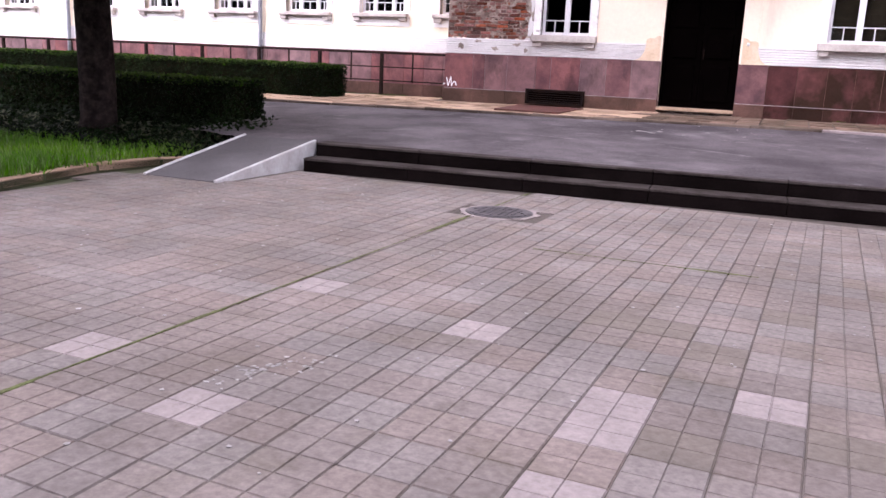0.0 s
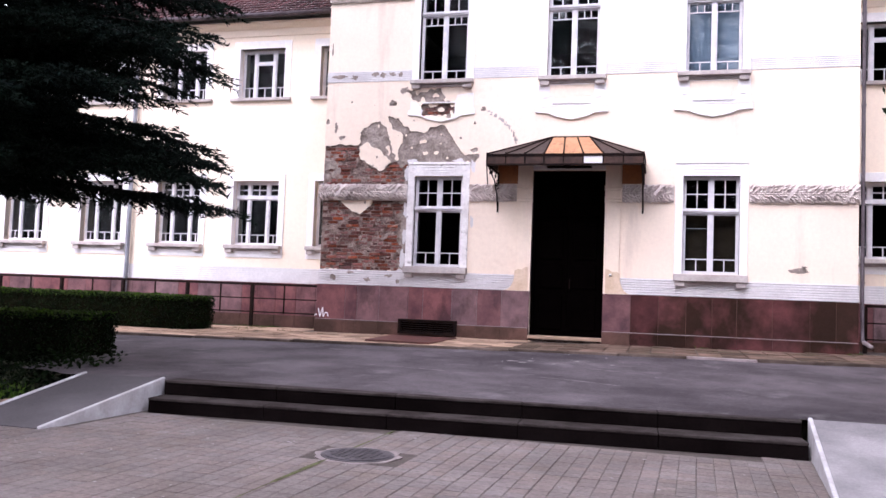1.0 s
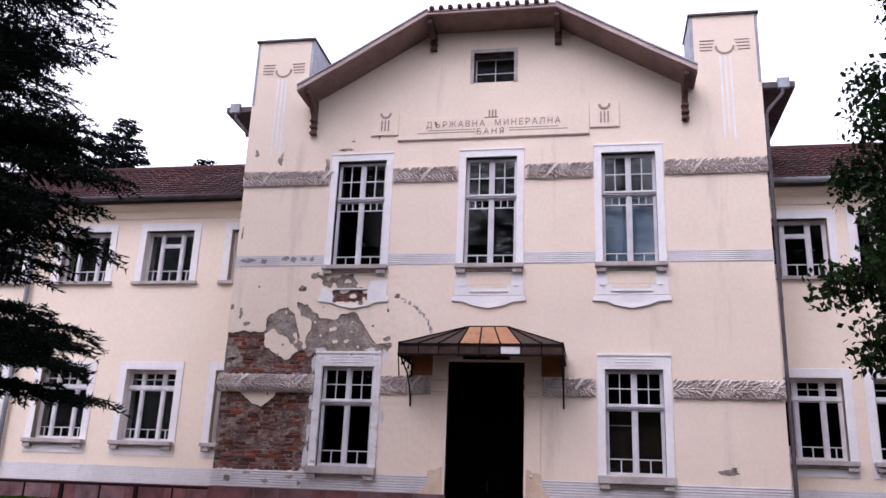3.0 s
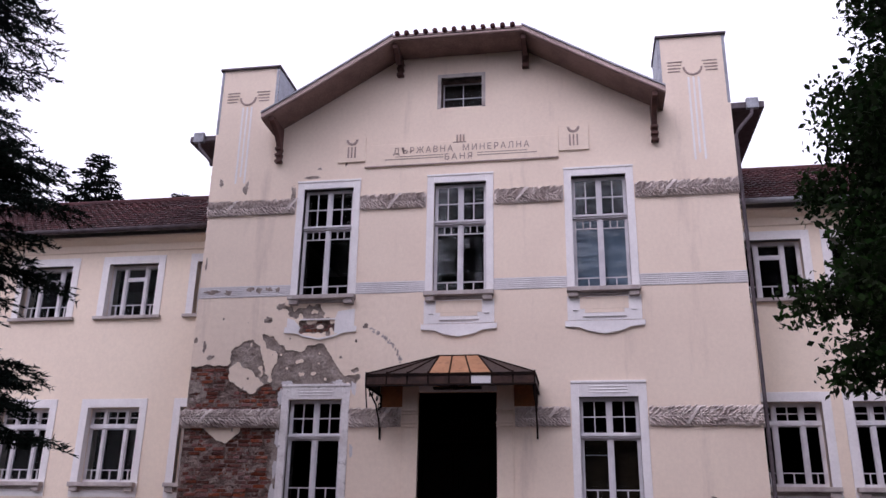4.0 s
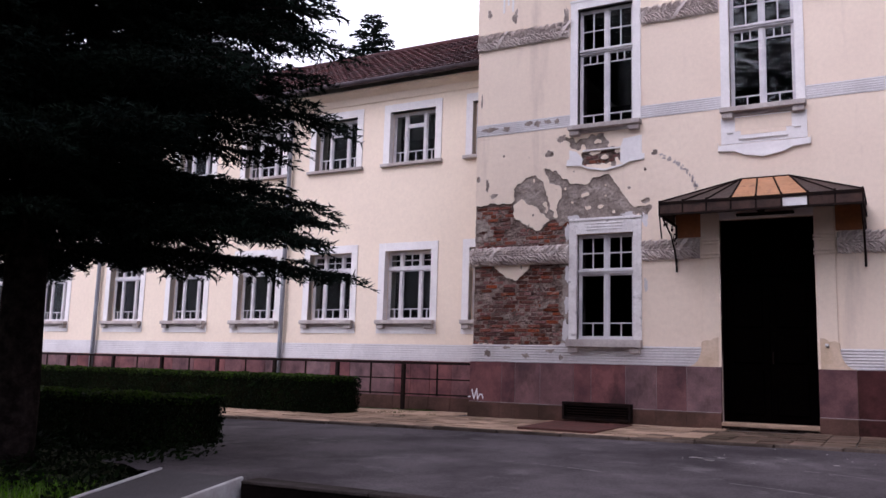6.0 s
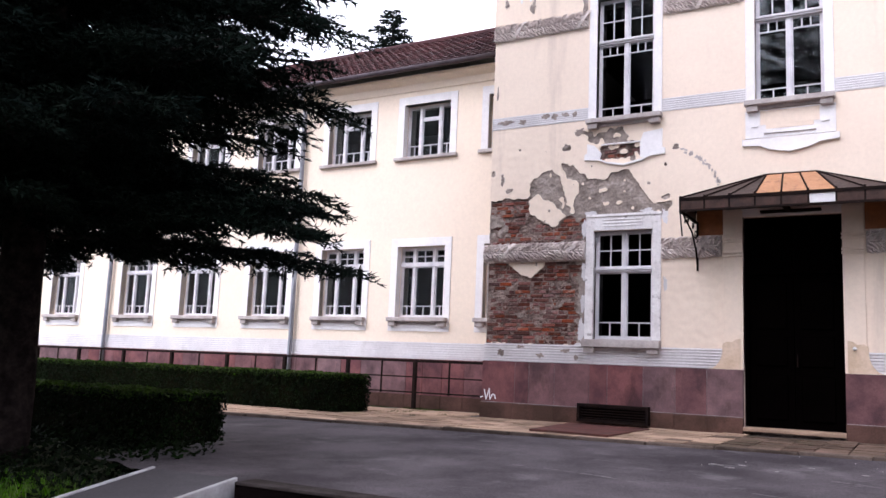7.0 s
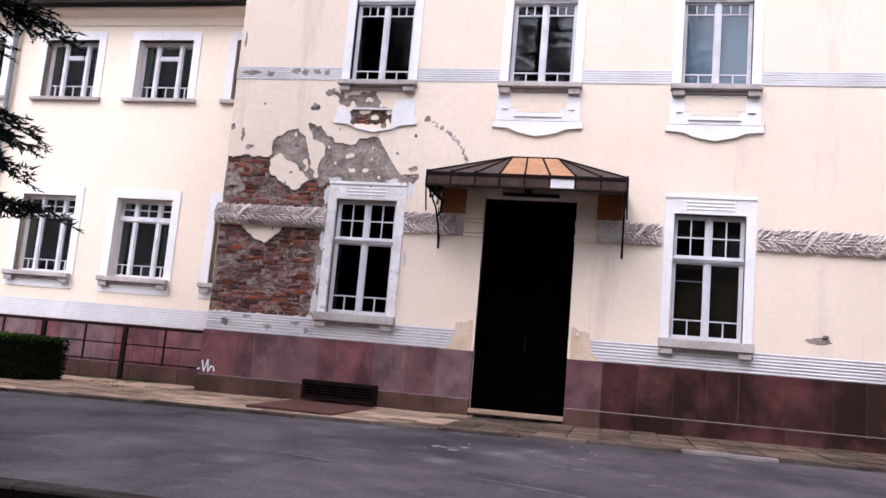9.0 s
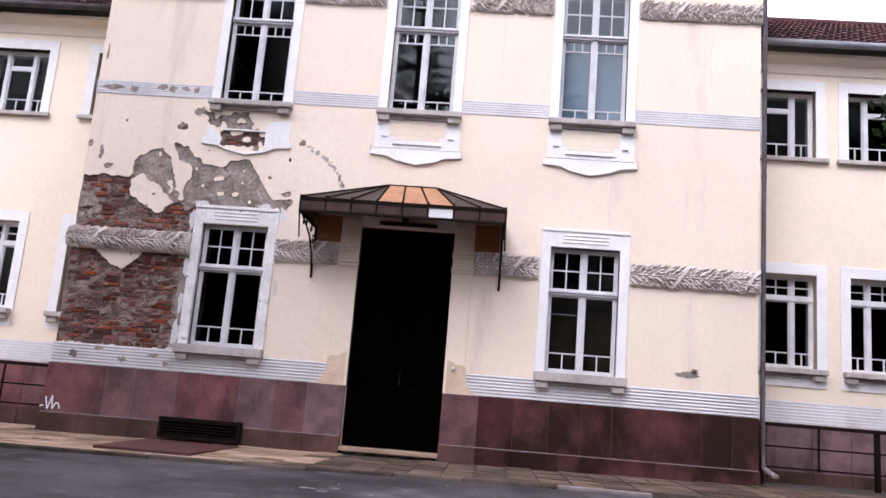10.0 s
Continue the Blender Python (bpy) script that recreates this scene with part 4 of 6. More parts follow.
# plaque over the upper windows
pq = thing("trim_name_plaque", (MID, 0, 9), "shallow cream plaster plaque with raised lettering", "plaque", kind="structure")
part("panel", M().box(MID - 2.06, MID + 2.04, -0.03, 0.0, 8.95, 9.47), CREAM, pq, bevel=0.008)
for s in (-1, 1):
    a, b = MID + s * 2.05, MID + s * 2.66
    part("end_panel", M().box(min(a, b), max(a, b), -0.04, 0.0, 9.10, 9.68), CREAM, pq, bevel=0.008)
    c = (a + b) / 2
    em = M()
    for k in range(8):
        w0, w1 = math.pi * (1 + k / 8), math.pi * (1 + (k + 1) / 8)
        em.prism([(c + 0.08 * math.cos(w0), 9.62 + 0.08 * math.sin(w0)), (c + 0.13 * math.cos(w0), 9.62 + 0.13 * math.sin(w0)),
                  (c + 0.13 * math.cos(w1), 9.62 + 0.13 * math.sin(w1)), (c + 0.08 * math.cos(w1), 9.62 + 0.08 * math.sin(w1))], -0.055, -0.038)
    for d in (-0.075, 0.0, 0.075):
        em.box(c + d - 0.016, c + d + 0.016, -0.052, -0.038, 9.20, 9.45)
    part("emblem", em, CARVED, pq, "half-ring and three bars")
part("rule", M().box(MID - 1.62, MID - 0.36, -0.037, -0.028, 9.10, 9.115).box(MID + 0.36, MID + 1.60, -0.037, -0.028, 9.10, 9.115).box(MID - 1.40, MID - 0.36, -0.037, -0.028, 9.16, 9.172).box(MID + 0.36, MID + 1.40, -0.037, -0.028, 9.16, 9.172).box(MID - 2.06, MID + 2.04, -0.042, -0.028, 8.95, 8.975), CARVED, pq)
em = M().box(MID - 0.02 - 0.14, MID - 0.02 + 0.14, -0.04, -0.028, 9.42, 9.44)
for d in (-0.07, 0.0, 0.07):
    em.box(MID + d - 0.014, MID + d + 0.014, -0.045, -0.028, 9.44, 9.60)
part("crest", em, CARVED, pq)


def lettering(text, cx, z, size, width, parent, y=-0.032):
    cu = bpy.data.curves.new("letters", "FONT")
    cu.body, cu.size, cu.align_x, cu.extrude = text, size, "CENTER", 0.006
    cu.space_character = 1.35
    ob = new("letters", cu)
    me = bpy.data.meshes.new_from_object(ob.evaluated_get(bpy.context.evaluated_depsgraph_get()))
    bpy.data.objects.remove(ob)
    xs = [v.co.x for v in me.vertices]
    k = width / (max(xs) - min(xs))
    for v in me.vertices:
        v.co = Vector((cx + v.co.x * k, y - v.co.z, z + v.co.y)) - ROOT[parent]
    me.materials.clear()
    me.materials.append(CARVED)
    ob = new("lettering", me)
    ob.parent = parent
    ROOT[ob] = ROOT[parent]
    return tagged(ob, "raised Cyrillic lettering in plaster")


bpy.context.view_layer.update()
lettering("ДЪРЖАВНА  МИНЕРАЛНА", MID, 9.23, 0.20, 2.88, pq)
lettering("БАНЯ", MID - 0.04, 9.04, 0.19, 0.58, pq)


# ---- windows ----
def frame_ring(x0, x1, z0, z1, w, y0, y1):
    return M().box(x0, x0 + w, y0, y1, z0, z1).box(x1 - w, x1, y0, y1, z0, z1).box(x0 + w, x1 - w, y0, y1, z1 - w, z1).box(x0 + w, x1 - w, y0, y1, z0, z0 + w)


def panes(parent, x0, x1, z0, z1, y, xs=(), zs=(), bar=0.020, glass=None):
    """Glass of one light, parted by glazing bars at xs and zs; bars given as (at, from, to)."""
    bars = M()
    for at, a, b in xs:
        bars.box(at - bar / 2, at + bar / 2, y - 0.018, y + 0.018, a, b)
    for at, a, b in zs:
        bars.box(a, b, y - 0.016, y + 0.016, at - bar / 2, at + bar / 2)
    if xs or zs:
        part("glazing_bars", bars, PAINTWOOD, parent)
    p = part("pane", M().box(x0, x1, y - 0.003, y + 0.003, z0, z1), glass or GLASS, parent)
    p.visible_shadow = False


def sash(parent, x0, x1, z0, z1, y, cols=1, rows=1, foot=0.0, head=0.0, w=0.028, glass=None):
    s = part("sash", frame_ring(x0, x1, z0, z1, w, y - 0.025, y + 0.025), PAINTWOOD, parent)
    a, b, c, d = x0 + w, x1 - w, z0 + w, z1 - w
    xs, zs = [], []
    for k in range(1, cols):
        xs.append((a + (b - a) * k / cols, c, d))
    for k in range(1, rows):
        zs.append((c + (d - c) * k / rows, a, b))
    if foot:
        zs.append((c + foot, a, b))
        xs.append(((a + b) / 2, c, c + foot))
    if head:
        zs.append((d - head, a, b))
        xs += [(a + (b - a) / 3, d - head, d), (a + 2 * (b - a) / 3, d - head, d)]
    panes(s, a - 0.005, b + 0.005, c - 0.005, d + 0.005, y, xs, zs, glass=glass)
    return s


def sill_piece(cx, half, z, y, foot=0.12, thick=0.09):
    m = M().box(cx - half, cx + half, y - 0.16, y + 0.10, z - thick, z)
    lo = z - thick
    m.box(cx - half + 0.03, cx - half + 0.22, y - 0.12, y, lo - foot, lo).box(cx + half - 0.22, cx + half - 0.03, y - 0.12, y, lo - foot, lo)
    m.box(cx - half + 0.2, cx + half - 0.2, y - 0.05, y, lo - 0.06, lo)
    return m


def tall_window(name, cx, z0, z1, upper, worn=False):
    up = " above a shield-shaped apron" if upper else " with a stone sill on brackets"
    w = thing(name, (cx, 0, z0), ("flaking" if worn else "tall") + " white-framed casement window" + up, "window", kind="structure")
    a, b = cx - HALF, cx + HALF
    yf = 0.15
    glass = CLEAR if upper and not worn else GLASS
    zt = z1 - 0.36 * (z1 - z0)
    part("window_frame", frame_ring(a, b, z0, z1, 0.035, yf - 0.03, yf + 0.07), PAINTWOOD, w)
    part("mullion", M().box(cx - 0.030, cx + 0.030, yf - 0.05, yf + 0.06, z0 + 0.035, z1 - 0.035), PAINTWOOD, w)
    part("transom", M().box(a, b, yf - 0.075, yf + 0.05, zt - 0.04, zt + 0.04).box(a, b, yf - 0.10, yf - 0.075, zt - 0.005, zt + 0.04), PAINTWOOD, w, bevel=0.006)
    for p, q in ((a + 0.035, cx - 0.030), (cx + 0.030, b - 0.035)):
        sash(w, p, q, zt + 0.04, z1 - 0.035, yf, 2, 2, glass=glass)
        sash(w, p, q, z0 + 0.035, zt - 0.04, yf, glass=glass, foot=0.20 if upper else 0.24, head=0.17 if upper else 0.0)
    s = 0.15
    out = M()
    y = -0.03
    top = z1 + (0.19 if upper else 0.30)
    low = z0 - 0.02
    out.box(a - s, a, y, 0.12, low, top).box(b, b + s, y, 0.12, low, top).box(a, b, y, 0.12, z1, top)
    if not upper:
        out.box(a - s - 0.0, b + s, y - 0.02, y, top - 0.05, top)
        for k in range(3):
            out.box(cx - 0.36, cx + 0.36, y - 0.012, y, z1 + 0.07 + 0.055 * k, z1 + 0.095 + 0.055 * k)
    else:
        out.box(a - s - 0.01, b + s + 0.01, y - 0.015, y, top - 0.045, top)
    part("surround", out, WORNWHITE if worn and not upper else WHITE, w, "white painted plaster surround", bevel=0.006)
    part("window_sill", sill_piece(cx, 0.70, z0 + (0.02 if upper else -0.01), 0.0, 0.10, 0.09 if upper else 0.14), SILL, w, "weathered grey sill on end brackets", bevel=0.012)
    if not upper:
        part("surround_foot", ribs(cx - GS, cx + GS, 1.63, 1.97, 0.0, 7), RIBBED, w, "ribbed plaster below the sill")
    if upper:
        ap = M()
        o = [(-0.70, 5.99), (-0.70, 5.52), (-0.75, 5.50), (-0.75, 5.39), (-0.47, 5.37), (-0.33, 5.30), (0.0, 5.235), (0.33, 5.30), (0.47, 5.37), (0.75, 5.39), (0.75, 5.50), (0.70, 5.52), (0.70, 5.99)]
        ap.box(cx - 0.70, cx + 0.70, -0.0225, 0.004, 5.51, 5.99)
        ap.prism([(cx + p, q) for p, q in o[2:-2]], -0.022, 0.004)
        edge = o[2:-2]
        for (p, q), (r, t) in zip(edge, edge[1:]):
            ap.add([(cx + p, -0.022, q), (cx + r, -0.022, t), (cx + r, -0.05, t), (cx + p, -0.05, q), (cx + p, -0.022, q + 0.045), (cx + r, -0.022, t + 0.045), (cx + r, -0.05, t + 0.045), (cx + p, -0.05, q + 0.045)],
                   [(0, 3, 2, 1), (4, 5, 6, 7), (0, 1, 5, 4), (1, 2, 6, 5), (2, 3, 7, 6), (3, 0, 4, 7)])
        if not worn:
            part("apron", ap, WHITE, w, "white shield-shaped plaster apron")
            part("apron_panel", M().box(cx - 0.46, cx + 0.46, -0.03, -0.02, 5.73, 5.97).box(cx - 0.37, cx + 0.37, -0.03, -0.02, 5.655, 5.728), CREAM, w, "cream panel with a dentil row")
            dn = M().box(cx - 0.40, cx + 0.40, -0.05, -0.02, 5.575, 5.60)
            for k in range(9):
                dn.box(cx - 0.28 + 0.07 * k - 0.018, cx - 0.28 + 0.07 * k + 0.018, -0.05, -0.02, 5.60, 5.635)
            part("dentils", dn, WHITE, w)
            for sx in (-1, 1):
                part("drop", M().box(cx + sx * 0.55 - 0.05, cx + sx * 0.55 + 0.05, -0.05, -0.02, 5.70, 5.73), WHITE, w)
        else:
            part("apron", M().prism([(cx + p, q) for p, q in [(0.30, 5.66), (0.36, 5.82), (0.70, 5.86), (0.70, 5.52), (0.75, 5.50), (0.75, 5.40), (0.44, 5.38), (0.30, 5.36)][::-1]], -0.022, 0.004)
                 .prism([(cx + p, q) for p, q in [(-0.70, 5.70), (-0.56, 5.66), (-0.42, 5.50), (-0.46, 5.39), (-0.75, 5.41), (-0.75, 5.50), (-0.70, 5.52)]], -0.022, 0.004), WHITE, w, "broken remains of a white plaster apron")
            rim = M()
            edge = o[3:-3]
            for (p, q), (r, t) in zip(edge, edge[1:]):
                rim.prism([(cx + p, q), (cx + r, t), (cx + r, t + 0.035), (cx + p, q + 0.035)], -0.04, 0.004)
            rim.box(cx - 0.42, cx + 0.30, -0.04, 0.01, 5.645, 5.67)
            part("apron_rim", rim, WHITE, w)
    return w


wnum = 1
WINDOWS = []
for k, c in enumerate(UPPER):
    WINDOWS.append(tall_window("window_%d" % wnum, c, UP0, UP1, True, k == 0))
    wnum += 1
for c in (UPPER[0], UPPER[2]):
    WINDOWS.append(tall_window("window_%d" % wnum, c, GR0, GR1, False, c < 0))
    wnum += 1
# sheet behind the upper east panes, their sky reflection put into its colour
solid("window_blind", M().box(UPPER[2] - 0.5, UPPER[2] + 0.5, 0.30, 0.31, UP0 + 0.05, UP1 - 0.85), SKYSHEET, "added blue-grey sheet standing for sky mirrored in the glass", "blind", at=(UPPER[2], 0.3, UP0))

solid("window_curtain", M().box(UPPER[2] - 0.52, UPPER[2] + 0.52, 0.34, 0.35, GR0 + 0.05, GR1 - 0.75), CURTAIN, "dark brown curtain behind the window glass", "curtain", at=(UPPER[2], 0.34, GR0))
solid("curtain_rod", M().tube([(UPPER[2] - 0.50, 0.28, 3.02), (UPPER[2] - 0.04, 0.28, 3.02)], 0.008, 6), PAINTWOOD, "thin pale rod across the casement glass", "curtain rod", at=(UPPER[2] - 0.5, 0.28, 3.02))

attic = thing("window_%d" % wnum, ((ATTIC[0] + ATTIC[1]) / 2, 0, ATTIC[2]), "small dark attic window in a white frame", "window", kind="structure")
wnum += 1
a, b, c, d = ATTIC
part("surround", M().box(a - 0.08, a, -0.02, 0.1, c - 0.02, d + 0.09).box(b, b + 0.08, -0.02, 0.1, c - 0.02, d + 0.09).box(a, b, -0.02, 0.1, d, d + 0.09), SILL, attic, bevel=0.006)
sash(attic, a, b, c, d, 0.30, 2, 2)


def wing_window(cx, z0, z1, ground):
    label = "three-light white window with a bracketed grey sill" if ground else "three-light white upper window with a plain sill"
    w = thing("window_%d" % wnum, (cx, WING_Y, z0), label, "window", kind="structure")
    a, b = cx - WW / 2, cx + WW / 2
    y = WING_Y
    yf = y + 0.20
    part("window_frame", frame_ring(a, b, z0, z1, 0.05, yf - 0.03, yf + 0.06), PAINTWOOD, w)
    m1, m2 = a + 0.29 * WW, a + 0.71 * WW
    part("mullion", M().box(m1 - 0.034, m1 + 0.034, yf - 0.05, yf + 0.05, z0 + 0.05, z1 - 0.05), PAINTWOOD, w)
    part("mullion", M().box(m2 - 0.034, m2 + 0.034, yf - 0.05, yf + 0.05, z0 + 0.05, z1 - 0.05), PAINTWOOD, w)
    lights = ((a + 0.05, m1 - 0.034), (m1 + 0.034, m2 - 0.034), (m2 + 0.034, b - 0.05))
    if ground:
        zt = z1 - 0.40
        part("transom", M().box(a, b, yf - 0.06, yf + 0.05, zt - 0.04, zt + 0.04), PAINTWOOD, w, bevel=0.006)
        for k, (p, q) in enumerate(lights):
            sash(w, p, q, zt + 0.04, z1 - 0.05, yf, 2 if k == 1 else 1, 2, w=0.022)
            sash(w, p, q, z0 + 0.05, zt - 0.04, yf, foot=0.20, w=0.022)
    else:
        for k, (p, q) in enumerate(lights):
            if k == 1:
                zt = z1 - 0.33
                part("transom", M().box(p, q, yf - 0.03, yf + 0.03, zt - 0.025, zt + 0.025), PAINTWOOD, w)
                sash(w, p, q, zt + 0.025, z1 - 0.05, yf, w=0.022)
                sash(w, p, q, z0 + 0.05, zt - 0.025, yf, foot=0.24, w=0.022)
            else:
                sash(w, p, q, z0 + 0.05, z1 - 0.05, yf, foot=0.24, w=0.022)
    s, top = 0.17, z1 + 0.19
    part("surround", M().box(a - s, a, y - 0.022, y + 0.15, z0 - 0.05, top).box(b, b + s, y - 0.022, y + 0.15, z0 - 0.05, top).box(a, b, y - 0.022, y + 0.15, z1, top), WHITE, w, "white painted plaster surround", bevel=0.006)
    if ground:
        part("window_sill", sill_piece(cx, 0.76, z0, y, 0.10), SILL, w, "weathered grey sill on end brackets", bevel=0.012)
        part("surround_foot", M().box(a - s, b + s, y - 0.02, y + 0.01, z0 - 0.30, z0 - 0.06), WHITE, w)
    else:
        part("window_sill", M().box(a - s - 0.04, b + s + 0.04, y - 0.09, y + 0.18, z0 - 0.07, z0 + 0.005), SILL, w, "grey plain sill", bevel=0.01)
    return w


for xs in (LEFTS, RIGHTS):
    first = None
    for a in xs:
        for ground, (z0, z1) in ((True, (WG0, WG1)), (False, (WU0, WU1))):
            cx = a + WW / 2
            if first and ground in first:
                w = copy_thing(first[ground], pose(cx, WING_Y, z0))
                w.name = "window_%d" % wnum
            else:
                w = wing_window(cx, z0, z1, ground)
                first = first or {}
                first[ground] = w
            wnum += 1

# ---- the door and its porch ----
door = thing("door_1", (0.75, 0.2, 0.74), "tall closed black-brown double door with panels", "door", kind="structure")
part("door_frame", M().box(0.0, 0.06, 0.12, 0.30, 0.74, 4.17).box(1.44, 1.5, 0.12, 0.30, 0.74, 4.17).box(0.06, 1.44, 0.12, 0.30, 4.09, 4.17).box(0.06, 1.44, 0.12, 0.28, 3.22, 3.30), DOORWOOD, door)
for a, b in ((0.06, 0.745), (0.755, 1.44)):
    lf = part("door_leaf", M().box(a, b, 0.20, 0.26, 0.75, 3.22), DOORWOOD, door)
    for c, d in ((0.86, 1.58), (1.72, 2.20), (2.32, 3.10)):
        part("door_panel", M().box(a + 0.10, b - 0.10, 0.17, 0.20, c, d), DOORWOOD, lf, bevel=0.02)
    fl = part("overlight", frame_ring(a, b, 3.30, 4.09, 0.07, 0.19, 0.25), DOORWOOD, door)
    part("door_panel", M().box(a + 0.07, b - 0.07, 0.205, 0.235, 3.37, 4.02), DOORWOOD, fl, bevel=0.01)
part("door_handle", M().tube([(0.80, 0.19, 1.72), (0.80, 0.13, 1.72), (0.80, 0.13, 1.90), (0.80, 0.19, 1.90)], 0.012, 6), IRON, door, "black iron pull handle")
part("threshold", M().box(-0.03, 1.53, -0.13, 0.30, 0.66, 0.725), WALKSTONE, door, "worn sandy stone threshold", bevel=0.012)
for s, xa, xb in ((-1, -0.31, 0.0), (1, 1.5, 1.81)):
    pl = thing("door_pilaster", ((xa + xb) / 2, 0, 1.63), "cream plaster pilaster with a moulded cap by the door", "pilaster", kind="structure", group="door pilasters")
    part("shaft", M().box(xa, xb, -0.045, 0.12, 1.635, 4.28), CREAM, pl, bevel=0.006)
    for z in (3.50, 3.56, 3.74, 3.80):
        part("moulding", M().box(xa - 0.015, xb + 0.015, -0.075, -0.045, z, z + 0.04), CREAM, pl, bevel=0.008)
solid("door_lintel", M().box(-0.02, 1.52, -0.04, 0.12, 4.172, 4.42), WHITE, "white plaster lintel over the door", "lintel", "structure", bevel=0.006)
# orange-brown patches beside the pilasters, below the porch roof
for a, b in ((-0.76, -0.325), (1.825, 2.22)):
    solid("rust_stain", M().box(a, b, -0.006, 0.0, 3.89, 4.32), ORANGEWALL, "orange-brown plaster below the porch roof", "wall stain", "structure")

can = thing("porch_canopy", (MID, 0, 4.2), "rusty iron porch canopy with brown sheets and amber panels", "canopy")
CX0, CX1, CY, CZ = -0.77, 2.28, -1.10, 4.30
RX0, RX1, RZ, RY = 0.40, 1.16, 4.84, -0.12
front = [CX0 + (CX1 - CX0) * k / 8 for k in range(9)]
part("edge_beam", M().box(CX0, CX1, CY - 0.02, CY + 0.02, CZ - 0.02, CZ + 0.03).box(CX0, CX1, CY - 0.02, CY + 0.02, CZ - 0.20, CZ - 0.165)
     .box(CX0 - 0.02, CX0 + 0.02, CY, 0.0, CZ - 0.02, CZ + 0.03).box(CX1 - 0.02, CX1 + 0.02, CY, 0.0, CZ - 0.02, CZ + 0.03)
     .box(CX0 - 0.02, CX0 + 0.02, CY, 0.0, CZ - 0.20, CZ - 0.165).box(CX1 - 0.02, CX1 + 0.02, CY, 0.0, CZ - 0.20, CZ - 0.165), IRON, can)
part("ridge_bar", M().tube([(RX0, RY, RZ), (RX1, RY, RZ)], 0.025, 6), IRON, can)


def sheet(pts, mt, name, th=0.008):
    ps = [Vector(p) for p in pts]
    n = (ps[1] - ps[0]).cross(ps[2] - ps[0]).normalized() * th
    k = len(ps)
    m = M().add([tuple(p) for p in ps] + [tuple(p + n) for p in ps], [tuple(range(k)), tuple(range(2 * k - 1, k - 1, -1))] + [(i, (i + 1) % k, k + (i + 1) % k, k + i) for i in range(k)])
    return part(name, m, mt, can)


ridge_at = lambda t: (RX0 + (RX1 - RX0) * t, RY, RZ)
AM0, AM1 = 3, 6
for k in range(8):
    if k < AM0:
        sheet([(front[k], CY, CZ + 0.02), (front[k + 1], CY, CZ + 0.02), ridge_at(0)], SHEET, "roof_sheet")
    elif k < AM1:
        sheet([(front[k], CY, CZ + 0.02), (front[k + 1], CY, CZ + 0.02), ridge_at((k - AM0 + 1) / 3), ridge_at((k - AM0) / 3)], AMBER, "amber_panel")
    else:
        sheet([(front[k], CY, CZ + 0.02), (front[k + 1], CY, CZ + 0.02), ridge_at(1)], SHEET, "roof_sheet")
sheet([(CX0, 0, CZ + 0.02), (CX0, CY, CZ + 0.02), ridge_at(0)], SHEET, "roof_sheet")
sheet([(CX1, CY, CZ + 0.02), (CX1, 0, CZ + 0.02), ridge_at(1)], SHEET, "roof_sheet")
sheet([(RX0, RY, RZ), (RX0, 0, RZ), (CX0, 0, CZ + 0.02)], SHEET, "roof_sheet")
sheet([(RX1, 0, RZ), (RX1, RY, RZ), (CX1, 0, CZ + 0.02)], SHEET, "roof_sheet")
for k in range(9):
    t = max(0.0, min(1.0, (k - AM0) / 3))
    rx, ry, rz = ridge_at(t)
    part("glazing_rib", M().tube([(front[k], CY, CZ + 0.035), (rx, ry, rz + 0.012)], 0.016, 5), IRON, can)
    part("fascia_post", M().box(front[k] - 0.014, front[k] + 0.014, CY - 0.018, CY + 0.018, CZ - 0.19, CZ + 0.06), IRON, can)
    if k < 8:
        part("fascia_pane", M().box(front[k] + 0.012, front[k + 1] - 0.012, CY - 0.004, CY + 0.004, CZ - 0.165, CZ - 0.02), MILK if k == 5 else BROWNPANE, can, "milky pane" if k == 5 else "")
for k in range(4):
    y = CY * (k + 0.5) / 4
    for x in (CX0, CX1):
        part("side_pane", M().box(x - 0.004, x + 0.004, y - 0.13, y + 0.13, CZ - 0.165, CZ - 0.02), SHEET, can)
for x in (CX0 + 0.03, CX1 - 0.03):
    br = M()
    br.tube([(x, -0.03, 3.28), (x, -0.03, 4.12)], 0.02, 6)
    br.tube([(x, -0.05, 3.38), (x, -0.14, 3.62), (x, -0.42, 3.88), (x, -0.95, 4.05), (x, -1.06, 4.11)], 0.016, 6)
    br.tube([(x, -0.03, 4.09), (x, CY, 4.09)], 0.014, 6)
    for cy_, cz_, r in ((-0.16, 3.86, 0.10), (-0.36, 3.99, 0.07), (-0.72, 4.01, 0.055), (-0.10, 3.62, 0.055), (-0.9, 3.98, 0.05)):
        br.tube([(x, cy_ + r * (1 - 0.07 * k) * math.cos(0.7 * k), cz_ + r * (1 - 0.07 * k) * math.sin(0.7 * k)) for k in range(11)], 0.010, 5)
    part("scroll_bracket", br, IRON, can, "wrought iron scroll bracket")
for x in (CX0 + 0.0, CX1 - 0.0):
    part("drop_rod", M().tube([(x, CY, CZ - 0.18), (x + 0.01, CY + 0.02, 3.92), (x + 0.02, CY + 0.06, 3.72)], 0.013, 5), IRON, can)
part("lamp_bar", M().box(MID - 0.46, MID + 0.46, -0.16, -0.05, 4.205, 4.245), IRON, can, bevel=0.008)
part("lamp_bracket", M().box(MID - 0.04, MID + 0.04, -0.9, -0.3, CZ - 0.14, CZ - 0.08), IRON, can)

